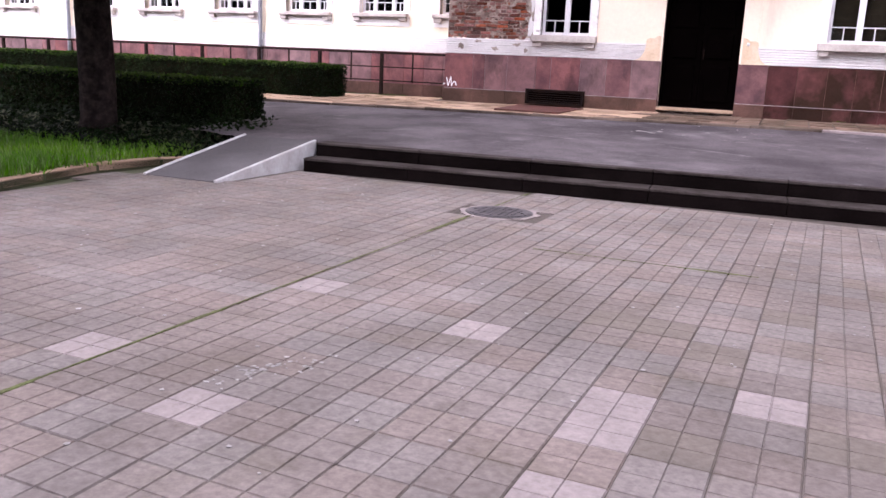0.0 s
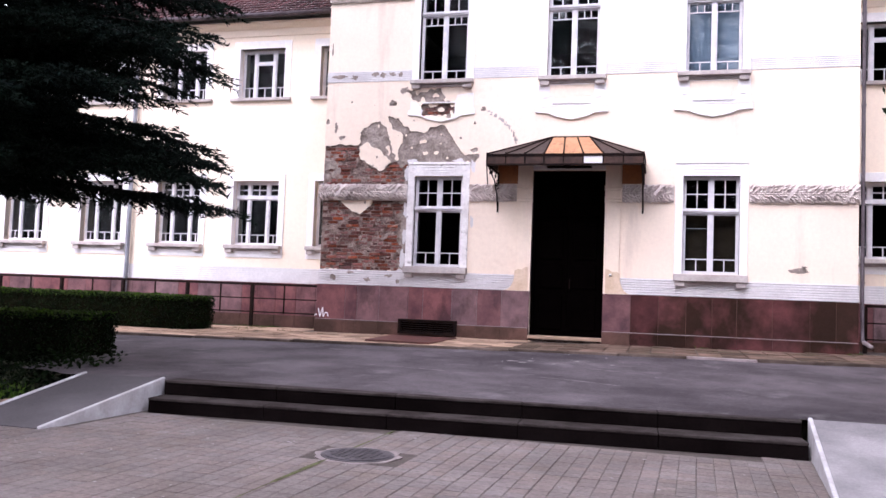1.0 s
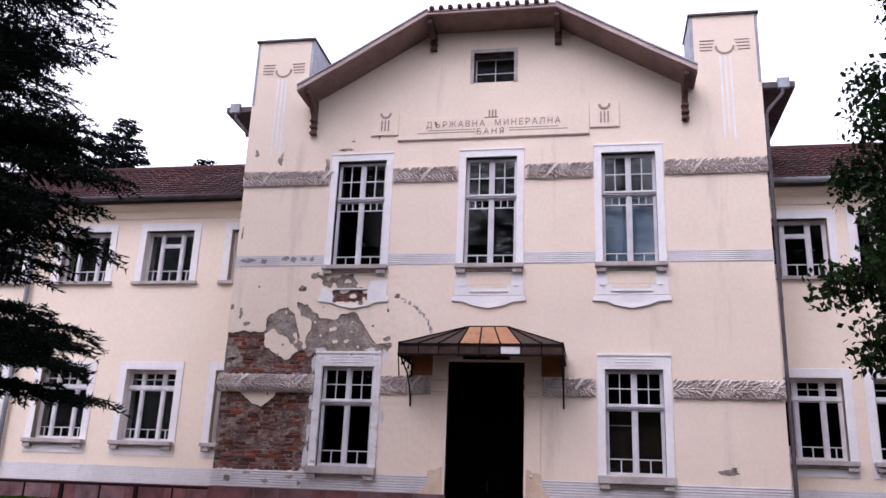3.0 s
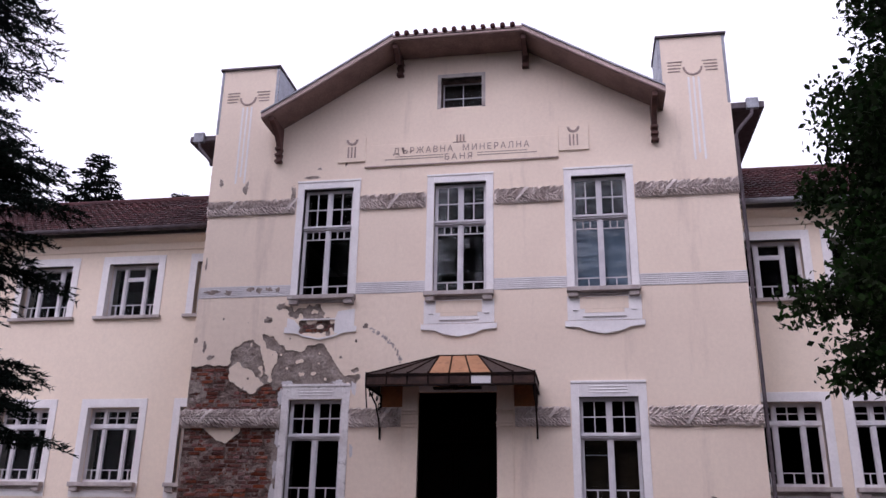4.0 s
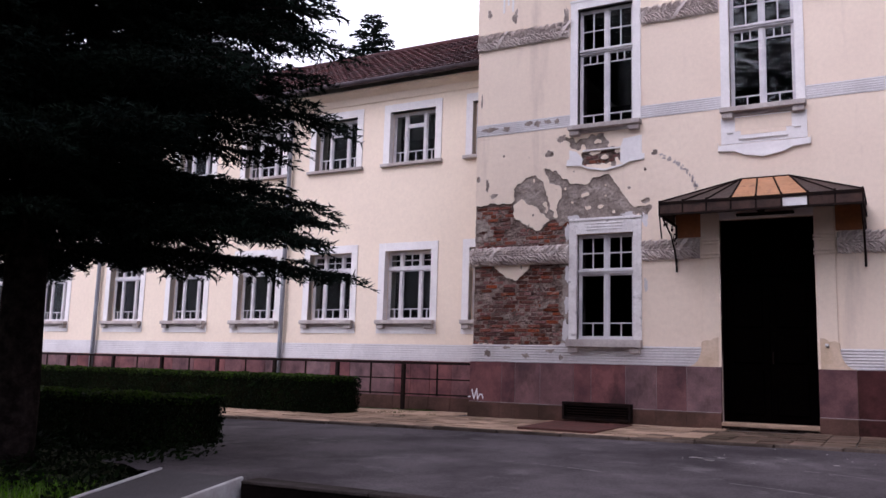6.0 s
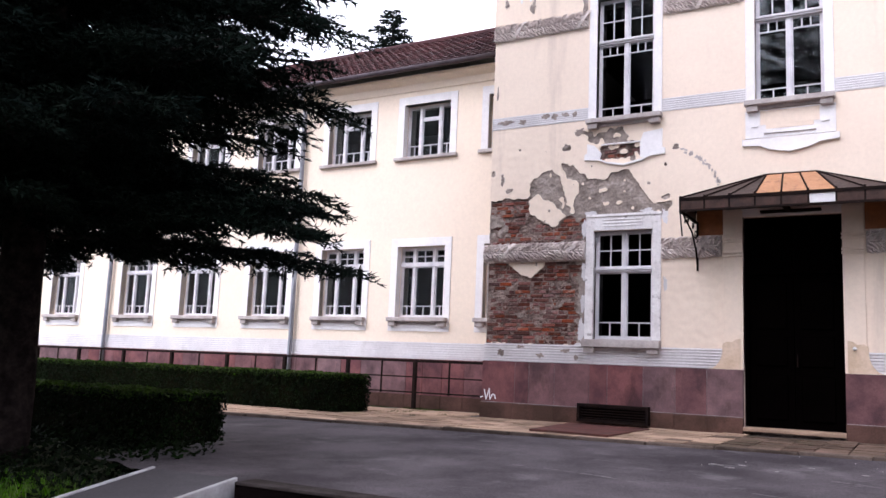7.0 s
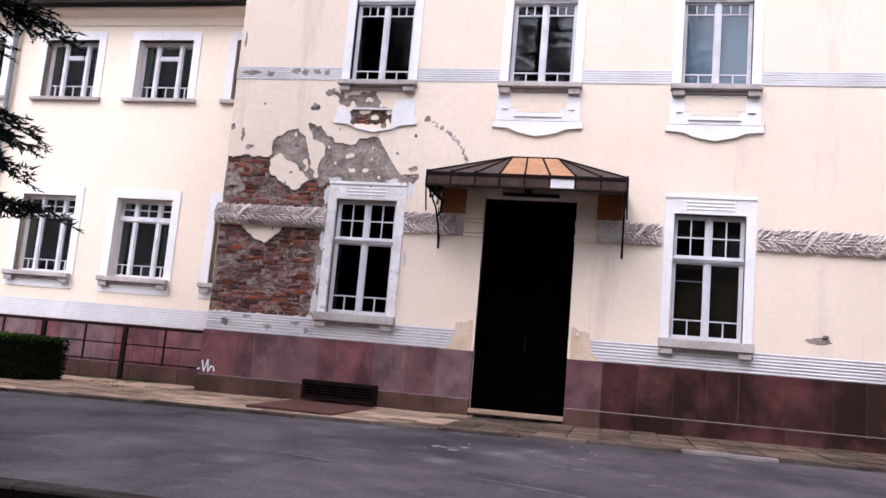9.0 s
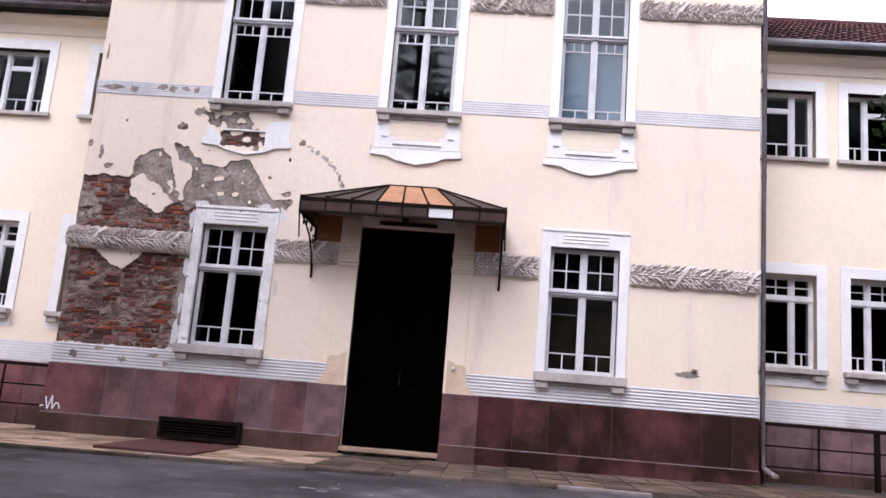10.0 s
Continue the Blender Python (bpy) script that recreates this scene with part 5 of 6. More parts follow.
# ---- stone plinth, slab by slab ----
SLABS = [-4.75, -4.07, -3.79, -3.28, -2.62, -2.29, -1.65, -1.10, -0.58, 0.0, 1.5, 2.06, 2.60, 3.13, 3.62, 4.08, 4.73, 5.40, 5.86, 6.25]
plinth = thing("plinth_middle", (MID, -0.08, 0.6), "rose stone plinth of upright slabs on a stained base", "plinth", kind="structure")
part("joint_mortar", M().box(X0 + 0.02, -0.01, -0.074, 0.03, 0.6, 1.62), PALEMORTAR, plinth, "pale mortar in the slab joints")
part("joint_mortar", M().box(1.51, X1 - 0.02, -0.074, 0.03, 0.6, 1.62), GRANITE_FOOT, plinth, "dark mortar in the slab joints")
for a, b in zip(SLABS, SLABS[1:]):
    if a == 0.0:
        continue
    part("slab", M().box(a + 0.004, b - 0.004, -0.085 + random.uniform(0, 0.006), 0.02, 0.86, 1.635), DARKROSE if a > 2.0 else GRANITE, plinth, bevel=0.004)
    part("base_slab", M().side([(-0.145, 0.55), (-0.145, 0.855), (-0.09, 0.875), (0.02, 0.875), (0.02, 0.55)], a + 0.003, b - 0.003), DARKROSE if a > 2.0 else GRANITE_FOOT, plinth)
for a, b in ((X0, 0.0), (1.5, X1)):
    part("ledge_line", M().box(a + 0.01, b - 0.01, -0.112, -0.07, 0.868, 0.880), PALEMORTAR, plinth, "pale mortar line above the base")
for nm, a0, b0 in (("plinth_west", -24.9, X0 - 0.0), ("plinth_east", X1 + 0.0, 20.0)):
    pw = thing(nm, ((a0 + b0) / 2, WING_Y, 0.6), "rose stone plinth of upright slabs along the wing", "plinth", kind="structure")
    x = a0
    while x < b0 - 0.1:
        w = min(random.uniform(0.42, 0.78), b0 - x)
        part("slab", M().box(x + 0.004, x + w - 0.004, WING_Y - 0.05, WING_Y + 0.01, 0.86, 1.635), GRANITE, pw, bevel=0.006)
        part("base_slab", M().box(x + 0.003, x + w - 0.003, WING_Y - 0.09, WING_Y + 0.01, 0.5, 0.86), GRANITE_FOOT, pw, bevel=0.008)
        x += w

# ---- railing before the basement windows ----
def railing(name, xs, label):
    rl = thing(name, (xs[0], 0.75, 0.62), label, "railing")
    y = 0.75
    a, b = min(xs), max(xs)
    for z, r in ((1.585, 0.026), (1.25, 0.014), (0.93, 0.014)):
        part("rail", M().box(a, b, y - r, y + r, z - r, z + r), IRON, rl)
    for k, x in enumerate(xs):
        r = 0.036 if k % 2 == 0 else 0.014
        part("post" if k % 2 == 0 else "baluster", M().box(x - r, x + r, y - r, y + r, 0.60 if k % 2 == 0 else 0.90, 1.575), IRON, rl)
    return rl


railing("railing", [-4.98, -5.93, -6.76, -7.6, -8.5, -9.4, -10.31, -11.2, -12.11, -13.05, -14.0, -14.9, -15.8, -16.7, -17.6, -18.5, -19.4, -20.3, -21.2], "dark iron railing along the yellow wing")
railing("railing", [6.53, 7.42, 8.31, 9.2, 10.1, 11.0, 11.9, 12.8, 13.7, 14.6, 15.5], "dark iron railing along the yellow wing")

# wing roofs, gutters, pipes
RIDGE_Y, RIDGE_Z, EV_Y, EV_Z = 4.5, 10.35, 0.98, 8.20
for nm, a, b in (("roof_west", -25.2, X0 + 0.01), ("roof_east", X1 - 0.01, 24.2)):
    rf = thing(nm, ((a + b) / 2, EV_Y, EV_Z), "dark red tiled pitched roof of the wing", "roof", kind="structure")
    part("deck", M().side([(EV_Y, EV_Z - 0.07), (EV_Y, EV_Z - 0.02), (RIDGE_Y, RIDGE_Z - 0.02), (6.9, 8.6), (6.9, 8.5), (RIDGE_Y, RIDGE_Z - 0.1)], a, b), WHITE, rf)
    part("gutter", M().tube([(a, EV_Y - 0.05, EV_Z - 0.02), (b, EV_Y - 0.05, EV_Z - 0.02)], 0.065, 10), DARKZINC if a < 0 else ZINC, rf, "half-round metal gutter", smooth=True)
    part("ridge_cap", M().tube([(a, RIDGE_Y, RIDGE_Z + 0.03), (b, RIDGE_Y, RIDGE_Z + 0.03)], 0.11, 8), TILES, rf, smooth=True)
    # tiles in overlapping courses: those beside the block one by one, the far ones joined
    slope = Vector((0, RIDGE_Y - EV_Y, RIDGE_Z - EV_Z)).normalized()
    up = Vector((0, -slope.z, slope.y))
    cols, rowh = 0.215, 0.30
    prof_ = [(-0.105, 0.0), (-0.07, 0.022), (0.0, 0.010), (0.05, 0.028), (0.105, 0.024)]
    vs = [(p, 0.0, q + 0.038) for p, q in prof_] + [(p, 0.36, q) for p, q in prof_] + [(p, 0.0, q + 0.012) for p, q in prof_]
    fs = [(i, i + 1, 6 + i, 5 + i) for i in range(4)] + [(10 + i, 11 + i, i + 1, i) for i in range(4)]
    rot = Matrix(((1, 0, 0), (0, slope.y, -slope.z), (0, slope.z, slope.y)))
    vs = [tuple(rot @ Vector(v)) for v in vs]
    tile_me = raw("roof_tile", vs, fs, TILE)
    nr = 14
    far_v, far_f = [], []
    near = (X0 - 4.6, X0) if a < 0 else (X1, X1 + 0.2)
    x = b - 0.11 if a < 0 else a + 0.11
    count = 0
    while a < x < b:
        for r in range(nr):
            base = Vector((x, EV_Y - 0.06, EV_Z)) + slope * (r * rowh)
            if near[0] < x < near[1] and count < 290:
                t = new("roof_tile", tile_me)
                t.parent = rf
                t.location = base - ROOT[rf] + up * random.uniform(0, 0.008)
                count += 1
            elif abs(x) < 17:
                n = len(far_v)
                off = base - ROOT[rf] + up * random.uniform(0, 0.008)
                far_v += [tuple(Vector(v) + off) for v in vs]
                far_f += [tuple(n + i for i in f) for f in fs]
        x += -cols if a < 0 else cols
    ft = new("roof_tiles", raw("roof_tiles", far_v, far_f, TILES))
    ft.parent = rf
    tagged(ft, kind="stuff")
for x in (-10.65, -17.35):
    dp = solid("downpipe", M().tube([(x, EV_Y - 0.02, EV_Z - 0.08), (x, EV_Y + 0.1, EV_Z - 0.25), (x, WING_Y - 0.10, 7.6), (x, WING_Y - 0.10, 5.0), (x, WING_Y - 0.10, 2.0), (x, WING_Y - 0.12, 0.66)], 0.055, 10), ZINC,
               "grey zinc downpipe on the yellow wing", "downpipe", group="wing downpipes", smooth=True, at=(x, WING_Y - 0.1, 0.63))


# ---- small losses and stains of the plaster ----
def flake(x, z, w, h, seed, material=None, y=0.0, deep=0.0):
    r2 = random.Random(seed)
    n = 30
    pts = []
    for k in range(n):
        w0 = 2 * math.pi * k / n
        rr = 0.80 + 0.55 * noise.noise((1.3 * math.cos(w0), 1.3 * math.sin(w0), seed * 1.7)) + 0.30 * noise.noise((4 * math.cos(w0), 4 * math.sin(w0), seed)) + r2.uniform(-0.14, 0.14)
        pts.append((x + w / 2 * math.cos(w0) * rr, z + h / 2 * math.sin(w0) * rr))
    part("plaster_loss", M().prism(pts, y - 0.0045, y - 0.0005 + deep), material or RENDER, wall_middle)


for k, (x, z, w, h) in enumerate([(5.22, 2.20, 0.46, 0.11), (5.28, 2.26, 0.12, 0.10), (-3.95, 8.62, 0.16, 0.34), (-4.52, 8.78, 0.12, 0.20), (-1.75, 9.62, 0.08, 0.05), (-1.72, 9.12, 0.06, 0.20),
                                  (-2.45, 8.80, 0.50, 0.07), (-2.85, 8.45, 0.12, 0.55), (-2.30, 9.0, 0.12, 0.06), (-3.18, 5.70, 0.18, 0.10), (-2.92, 5.95, 0.22, 0.16), (-4.66, 6.9, 0.05, 0.30),
                                  (-1.12, 5.50, 0.16, 0.14), (-4.5, 5.15, 0.10, 0.26), (-4.35, 4.92, 0.16, 0.12)]):
    flake(x, z, w, h, k, y=-0.005 if (z > 8.4 and x < -3.4) else 0.0)
for k, (x, z, w, h) in enumerate([(-4.45, 6.30, 0.40, 0.10), (-4.1, 6.27, 0.20, 0.12), (-3.62, 6.33, 0.18, 0.13), (-3.42, 6.31, 0.14, 0.14), (-3.22, 6.32, 0.16, 0.11), (-3.02, 6.31, 0.12, 0.13)]):
    flake(x, z, w, h, 40 + k, y=-0.015)
for k, (x, z, w, h) in enumerate([(-4.4, 1.80, 0.18, 0.16), (-3.6, 1.76, 0.16, 0.10), (-3.1, 1.86, 0.22, 0.08), (-4.0, 1.92, 0.20, 0.07), (-2.9, 1.74, 0.10, 0.12)]):
    flake(x, z, w, h, 60 + k, y=-0.023)

# broken crack beside the porch, lime spilt round the worn window
r3 = random.Random(17)
for k in range(22):
    t = k / 21
    a = 0.15 + 0.75 * (1 - t)
    flake(-2.05 + 1.68 * math.cos(a) + r3.uniform(-0.04, 0.04), 4.62 + 1.15 * math.sin(a) * 0.9 + r3.uniform(-0.03, 0.03), r3.uniform(0.03, 0.09), r3.uniform(0.03, 0.10), 200 + k, SILL)
for k, (x, z, w, h) in enumerate([(-2.66, 4.39, 0.26, 0.10), (-1.62, 4.38, 0.28, 0.10), (-1.32, 4.28, 0.14, 0.3), (-2.80, 4.12, 0.12, 0.36), (-2.80, 3.30, 0.10, 0.4),
                                  (-2.80, 2.75, 0.12, 0.34), (-2.82, 2.25, 0.16, 0.4), (-2.86, 1.95, 0.2, 0.16), (-1.30, 3.1, 0.08, 0.3)]):
    flake(x, z, w, h, 300 + k, RIBBED, deep=0.045)

# ---- small things by the wall ----
gr = thing("cellar_grille", (-2.14, -0.2, 0.63), "black iron cellar hatch grille against the plinth", "grille")
part("grille_frame", frame_ring(-2.76, -1.50, 0.64, 0.95, 0.045, -0.30, -0.15), IRON, gr)
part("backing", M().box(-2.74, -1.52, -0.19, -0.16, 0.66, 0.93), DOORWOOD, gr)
for k in range(5):
    part("slat", M().box(-2.71, -1.55, -0.285, -0.20, 0.70 + 0.045 * k, 0.715 + 0.045 * k), IRON, gr)
solid("cellar_plate", M().slab([(-2.62, -2.66), (-1.38, -2.70), (-1.42, -0.46), (-2.84, -0.42)], 0.575, 0.612), RUSTPLATE, "rusty steel plate lying on the footway", "plate", bevel=0.008, at=(-2.1, -0.9, 0.61))
gf = M()
for pts in ([(-4.77, 0.945), (-4.715, 0.965)], [(-4.69, 1.10), (-4.645, 0.91), (-4.585, 1.12)], [(-4.585, 1.12), (-4.565, 0.91), (-4.52, 1.01), (-4.47, 1.005), (-4.45, 0.925)]):
    for (p, q), (r, t) in zip(pts, pts[1:]):
        d = Vector((r - p, 0, t - q)).normalized()
        n = Vector((-d.z, 0, d.x)) * 0.012
        gf.add([(p - n.x, -0.089, q - n.z), (r - n.x, -0.089, t - n.z), (r + n.x, -0.089, t + n.z), (p + n.x, -0.089, q + n.z)], [(0, 1, 2, 3)])
solid("graffiti", gf, SPRAY, "white sprayed letters Vn on the stone plinth", "graffiti", at=(-4.55, -0.089, 1.0))
mh = thing("manhole_cover", (0.13, -10.2, 0.0), "round cast iron manhole cover set in the paving", "manhole cover")
def disc(r, z0, z1, n=32, x=0.13, y=-10.2):
    return M().slab([(x + r * math.cos(2 * math.pi * k / n), y + r * math.sin(2 * math.pi * k / n)) for k in range(n)], z0, z1)
part("collar", M().slab([(0.13 + (0.385 + 0.03 * math.sin(k * 2.3)) * math.cos(2 * math.pi * k / 28), -10.2 + (0.38 + 0.03 * math.cos(k * 1.7)) * math.sin(2 * math.pi * k / 28)) for k in range(28)], -0.02, 0.006), PALEPAVER, mh, "rough pale cement collar")
part("rim", disc(0.33, -0.02, 0.012), CASTIRON, mh)
part("lid", disc(0.295, 0.0, 0.018), CASTIRON, mh)
st = M()
for i in range(-4, 5):
    for j in range(-4, 5):
        if math.hypot(i, j) < 4.1:
            st.box(0.13 + i * 0.06 - 0.018, 0.13 + i * 0.06 + 0.018, -10.2 + j * 0.06 - 0.018, -10.2 + j * 0.06 + 0.018, 0.018, 0.024)
part("stud_pattern", st, CASTIRON, mh, kind="stuff")


# ---- plants ----
def scatter(points, normals, size, rnd, droop=0.0, aspect=0.55):
    """Small diamond leaves at the points, turned about the normals."""
    n = len(points)
    a = rnd.normal(size=(n, 3))
    a -= normals * (a * normals).sum(1, keepdims=True)
    a /= np.linalg.norm(a, axis=1, keepdims=True) + 1e-9
    a[:, 2] -= droop
    b = np.cross(normals, a)
    b /= np.linalg.norm(b, axis=1, keepdims=True) + 1e-9
    s = (size * rnd.uniform(0.6, 1.25, n))[:, None]
    v = np.stack([points - a * s, points + b * s * aspect - a * s * 0.1, points + a * s, points - b * s * aspect - a * s * 0.1], 1).reshape(-1, 3)
    f = np.arange(4 * n).reshape(-1, 4)
    return v.tolist(), f.tolist()


def conifer(name, at, height, reach, seed, label, bare=2.4, step=0.30, fine=1.0, whorl=5, needle=0.017):
    rnd = np.random.default_rng(seed)
    root = thing(name, at, label, "tree", kind="")
    tr = M()
    hs = [0, 0.25, 0.8, 2, 4, 8, 12, height]
    hs = [h for h in hs if h < height] + [height]
    tr.tube([(0.03 * math.sin(h * 1.3), 0.03 * math.cos(h), h) for h in hs], [0.255 * (1 - h / height) ** 0.8 * (1.22 if h < 0.1 else 1.0) + 0.015 for h in hs], 14)
    limbs, V, F = M(), [], []
    nv = 0
    z = bare
    while z < height - 0.3:
        f = (z - bare) / (height - bare)
        L0 = reach * (1.0 - f) ** 0.62 * (0.93 if z < bare + 0.5 else 1.0)
        turn_ = rnd.uniform(0, 1)
        for k in range(whorl):
            L = L0 * rnd.uniform(0.74, 1.06)
            if L < 0.25:
                continue
            az = 2 * math.pi * (k + turn_ + rnd.uniform(-0.4, 0.4)) / whorl
            zs = z + rnd.uniform(-0.12, 0.12)
            rise, droop = rnd.uniform(0.05, 0.25) + 0.5 * f, rnd.uniform(0.03, 0.17) * (1 - f)
            d = np.array([math.cos(az), math.sin(az), 0.0])
            side = np.array([-d[1], d[0], 0.0])

            def at_(s):
                return d * L * s + np.array([0, 0, zs + L * (rise * s - (rise * 0.6 + droop) * s * s)])
            limbs.tube([tuple(at_(s)) for s in (0, 0.3, 0.6, 0.95)], [0.05 * L / reach + 0.012, 0.035 * L / reach + 0.01, 0.02, 0.006], 5)
            twigs = []
            s = 0.16
            while s < 1.0:
                for sd in (-1, 1):
                    tl = (0.18 + 0.34 * L * (1 - s) ** 0.7 * s ** 0.3) * rnd.uniform(0.7, 1.15)
                    dirn = d * rnd.uniform(0.55, 0.9) + side * sd * rnd.uniform(0.55, 0.95) + np.array([0, 0, rnd.uniform(-0.28, 0.05)])
                    dirn /= np.linalg.norm(dirn)
                    twigs.append((at_(s), dirn, tl))
                    if tl > 0.5:
                        for q in np.arange(0.25, 0.95, 0.16):
                            d2 = dirn * 0.7 + np.cross(dirn, [0, 0, 1]) * rnd.choice([-1, 1]) * 0.7 + np.array([0, 0, rnd.uniform(-0.4, 0.0)])
                            twigs.append((at_(s) + dirn * tl * q, d2 / np.linalg.norm(d2), tl * (1 - q) * 0.55 + 0.10))
                s += 0.13 / max(L, 0.6)
            twigs.append((at_(0.8), (at_(1.0) - at_(0.8)) / np.linalg.norm(at_(1.0) - at_(0.8)), 0.25 * L))
            P, D = [], []
            for p0, dd, tl in twigs:
                n = max(3, int(tl / 0.034 * fine))
                t = (np.arange(n) + rnd.uniform(0, 1, n)) / n
                P.append(p0 + dd * (tl * t)[:, None] + np.array([0, 0, -0.10 * tl]) * (t ** 2)[:, None])
                D.append(np.repeat(dd[None], n, 0))
            P, D = np.concatenate(P), np.concatenate(D)
            n = len(P)
            for rep in range(2):
                o = rnd.normal(size=(n, 3)) * np.array([1, 1, 0.7])
                nd_ = D * 0.75 + o * 0.5
                nd_ /= np.linalg.norm(nd_, axis=1, keepdims=True)
                w = np.cross(nd_, rnd.normal(size=(n, 3)))
                w /= np.linalg.norm(w, axis=1, keepdims=True) + 1e-9
                ln2 = rnd.uniform(0.06, 0.12, n)[:, None]
                tri = np.stack([P - w * needle, P + w * needle, P + nd_ * ln2], 1).reshape(-1, 3)
                V.append(tri)
                F.append(np.arange(3 * n).reshape(-1, 3) + nv)
                nv += 3 * n
        z += step * (1 + 0.6 * f)
    part("trunk", tr, BARK, root, "scaly grey-brown trunk", smooth=True, local=True)
    part("limb_wood", limbs, BARK, root, local=True, kind="stuff")
    cr = new("crown", raw("crown", np.concatenate(V).tolist(), np.concatenate(F).tolist(), NEEDLE))
    cr.parent = root
    ROOT[cr] = ROOT[root]
    tagged(cr, "dense dark green needle sprays")
    return root


fir = conifer("fir_tree", (-6.95, -8.2, 0.1), 20.0, 4.5, 5, "tall dark fir with drooping branches over the lawn", bare=2.8, step=0.31, whorl=8, fine=1.1, needle=0.0135)
far_fir = conifer("far_fir_tree", (-22.3, 22.0, 0.5), 20.6, 3.6, 8, "dark fir top rising behind the tiled roof", bare=10.0, step=0.30, fine=0.75, whorl=8, needle=0.045)
# firs out of view: mirrored in the panes, added to shade court and wall
rear_fir = conifer("rear_fir_tree", (-22.0, -34.0, 0.0), 20.0, 4.2, 6, "unseen dark fir round the forecourt, for shade and pane reflections", bare=1.9, step=0.50, fine=0.42, whorl=6, needle=0.035)
tagged(rear_fir, group="firs behind the forecourt")
# those nearer than y -16 stand beside the court, placed only for shade
for x, y, s in ((-10.5, -26.0, 1.0), (-2.6, -26.5, 1.2), (9.5, -27.0, 1.0), (17.0, -30.0, 1.0), (-8.2, -13.8, 1.0), (10.6, -15.5, 1.0), (15.0, -10.0, 1.0), (4.5, -29.0, 1.1)):
    t = copy_thing(rear_fir, pose(x, y, 0.0, 0, 0, x * 37) @ Matrix.Scale(s, 4))
    tagged(t, "unseen dark fir round the forecourt, for shade and pane reflections", group="firs behind the forecourt")
far_two = copy_thing(far_fir, pose(-18.4, 24.0, -1.2))


def broadleaf(name, at, height, radius, crown_low, seed, label, leaves):
    rnd = np.random.default_rng(seed)
    root = thing(name, at, label, "tree")
    tr, lb = M(), M()
    tr.tube([(0, 0, 0), (0.03, 0.02, 1.0), (-0.04, 0.03, 2.4), (0.05, -0.02, 4.2), (0, 0, height * 0.85)], [0.17, 0.14, 0.12, 0.08, 0.02], 10)
    part("trunk", tr, BARK, root, "slim grey trunk", smooth=True, local=True)
    cz, rz = (height + crown_low) / 2, (height - crown_low) / 2
    cents, cw = [], []
    for k in range(230):
        u = rnd.normal(size=3)
        u /= np.linalg.norm(u)
        r = rnd.uniform(0.25, 1.0) ** 0.5
        lump = 1.0 + 0.22 * noise.noise((u[0] * 2.2, u[1] * 2.2, u[2] * 2.2 + seed))
        c = np.array([u[0] * radius * r * lump, u[1] * radius * r * lump, cz + u[2] * rz * r * lump])
        for q in range(4):
            cents.append(c + rnd.normal(size=3) * np.array([0.26, 0.26, 0.16]))
            cw.append(rnd.uniform(0.11, 0.22))
    for c in cents[::9]:
        z0 = max(1.3, c[2] - 1.2)
        lb.tube([(0, 0, z0), tuple((c + np.array([0, 0, z0])) / 2 + rnd.normal(size=3) * 0.08), tuple(c)], [0.035, 0.02, 0.006], 5)
    part("limb_wood", lb, BARK, root, local=True, kind="stuff")
    per = leaves // len(cents)
    P = np.concatenate([c + np.clip(rnd.normal(size=(per, 3)), -1.6, 1.6) * w * np.array([1.1, 1.1, 0.8]) for c, w in zip(cents, cw)])
    N = rnd.normal(size=P.shape) + np.array([0, 0, 0.8])
    N /= np.linalg.norm(N, axis=1, keepdims=True)
    v, f = scatter(P, N, 0.044, rnd, droop=0.3, aspect=0.62)
    cr = new("crown", raw("crown", v, f, LEAF))
    cr.parent = root
    ROOT[cr] = ROOT[root]
    return root


young = broadleaf("young_tree", (8.35, -7.5, 0.1), 9.0, 2.6, 0.75, 3, "leafy green young tree beside the ramp", 230000)
tagged(young, group="young trees")
# second tree, out of view, put here only to darken the east wing
tagged(copy_thing(young, pose(11.9, -5.2, 0.3, 0, 0, 130)), "unseen leafy tree added to shade the east wing", group="young trees")


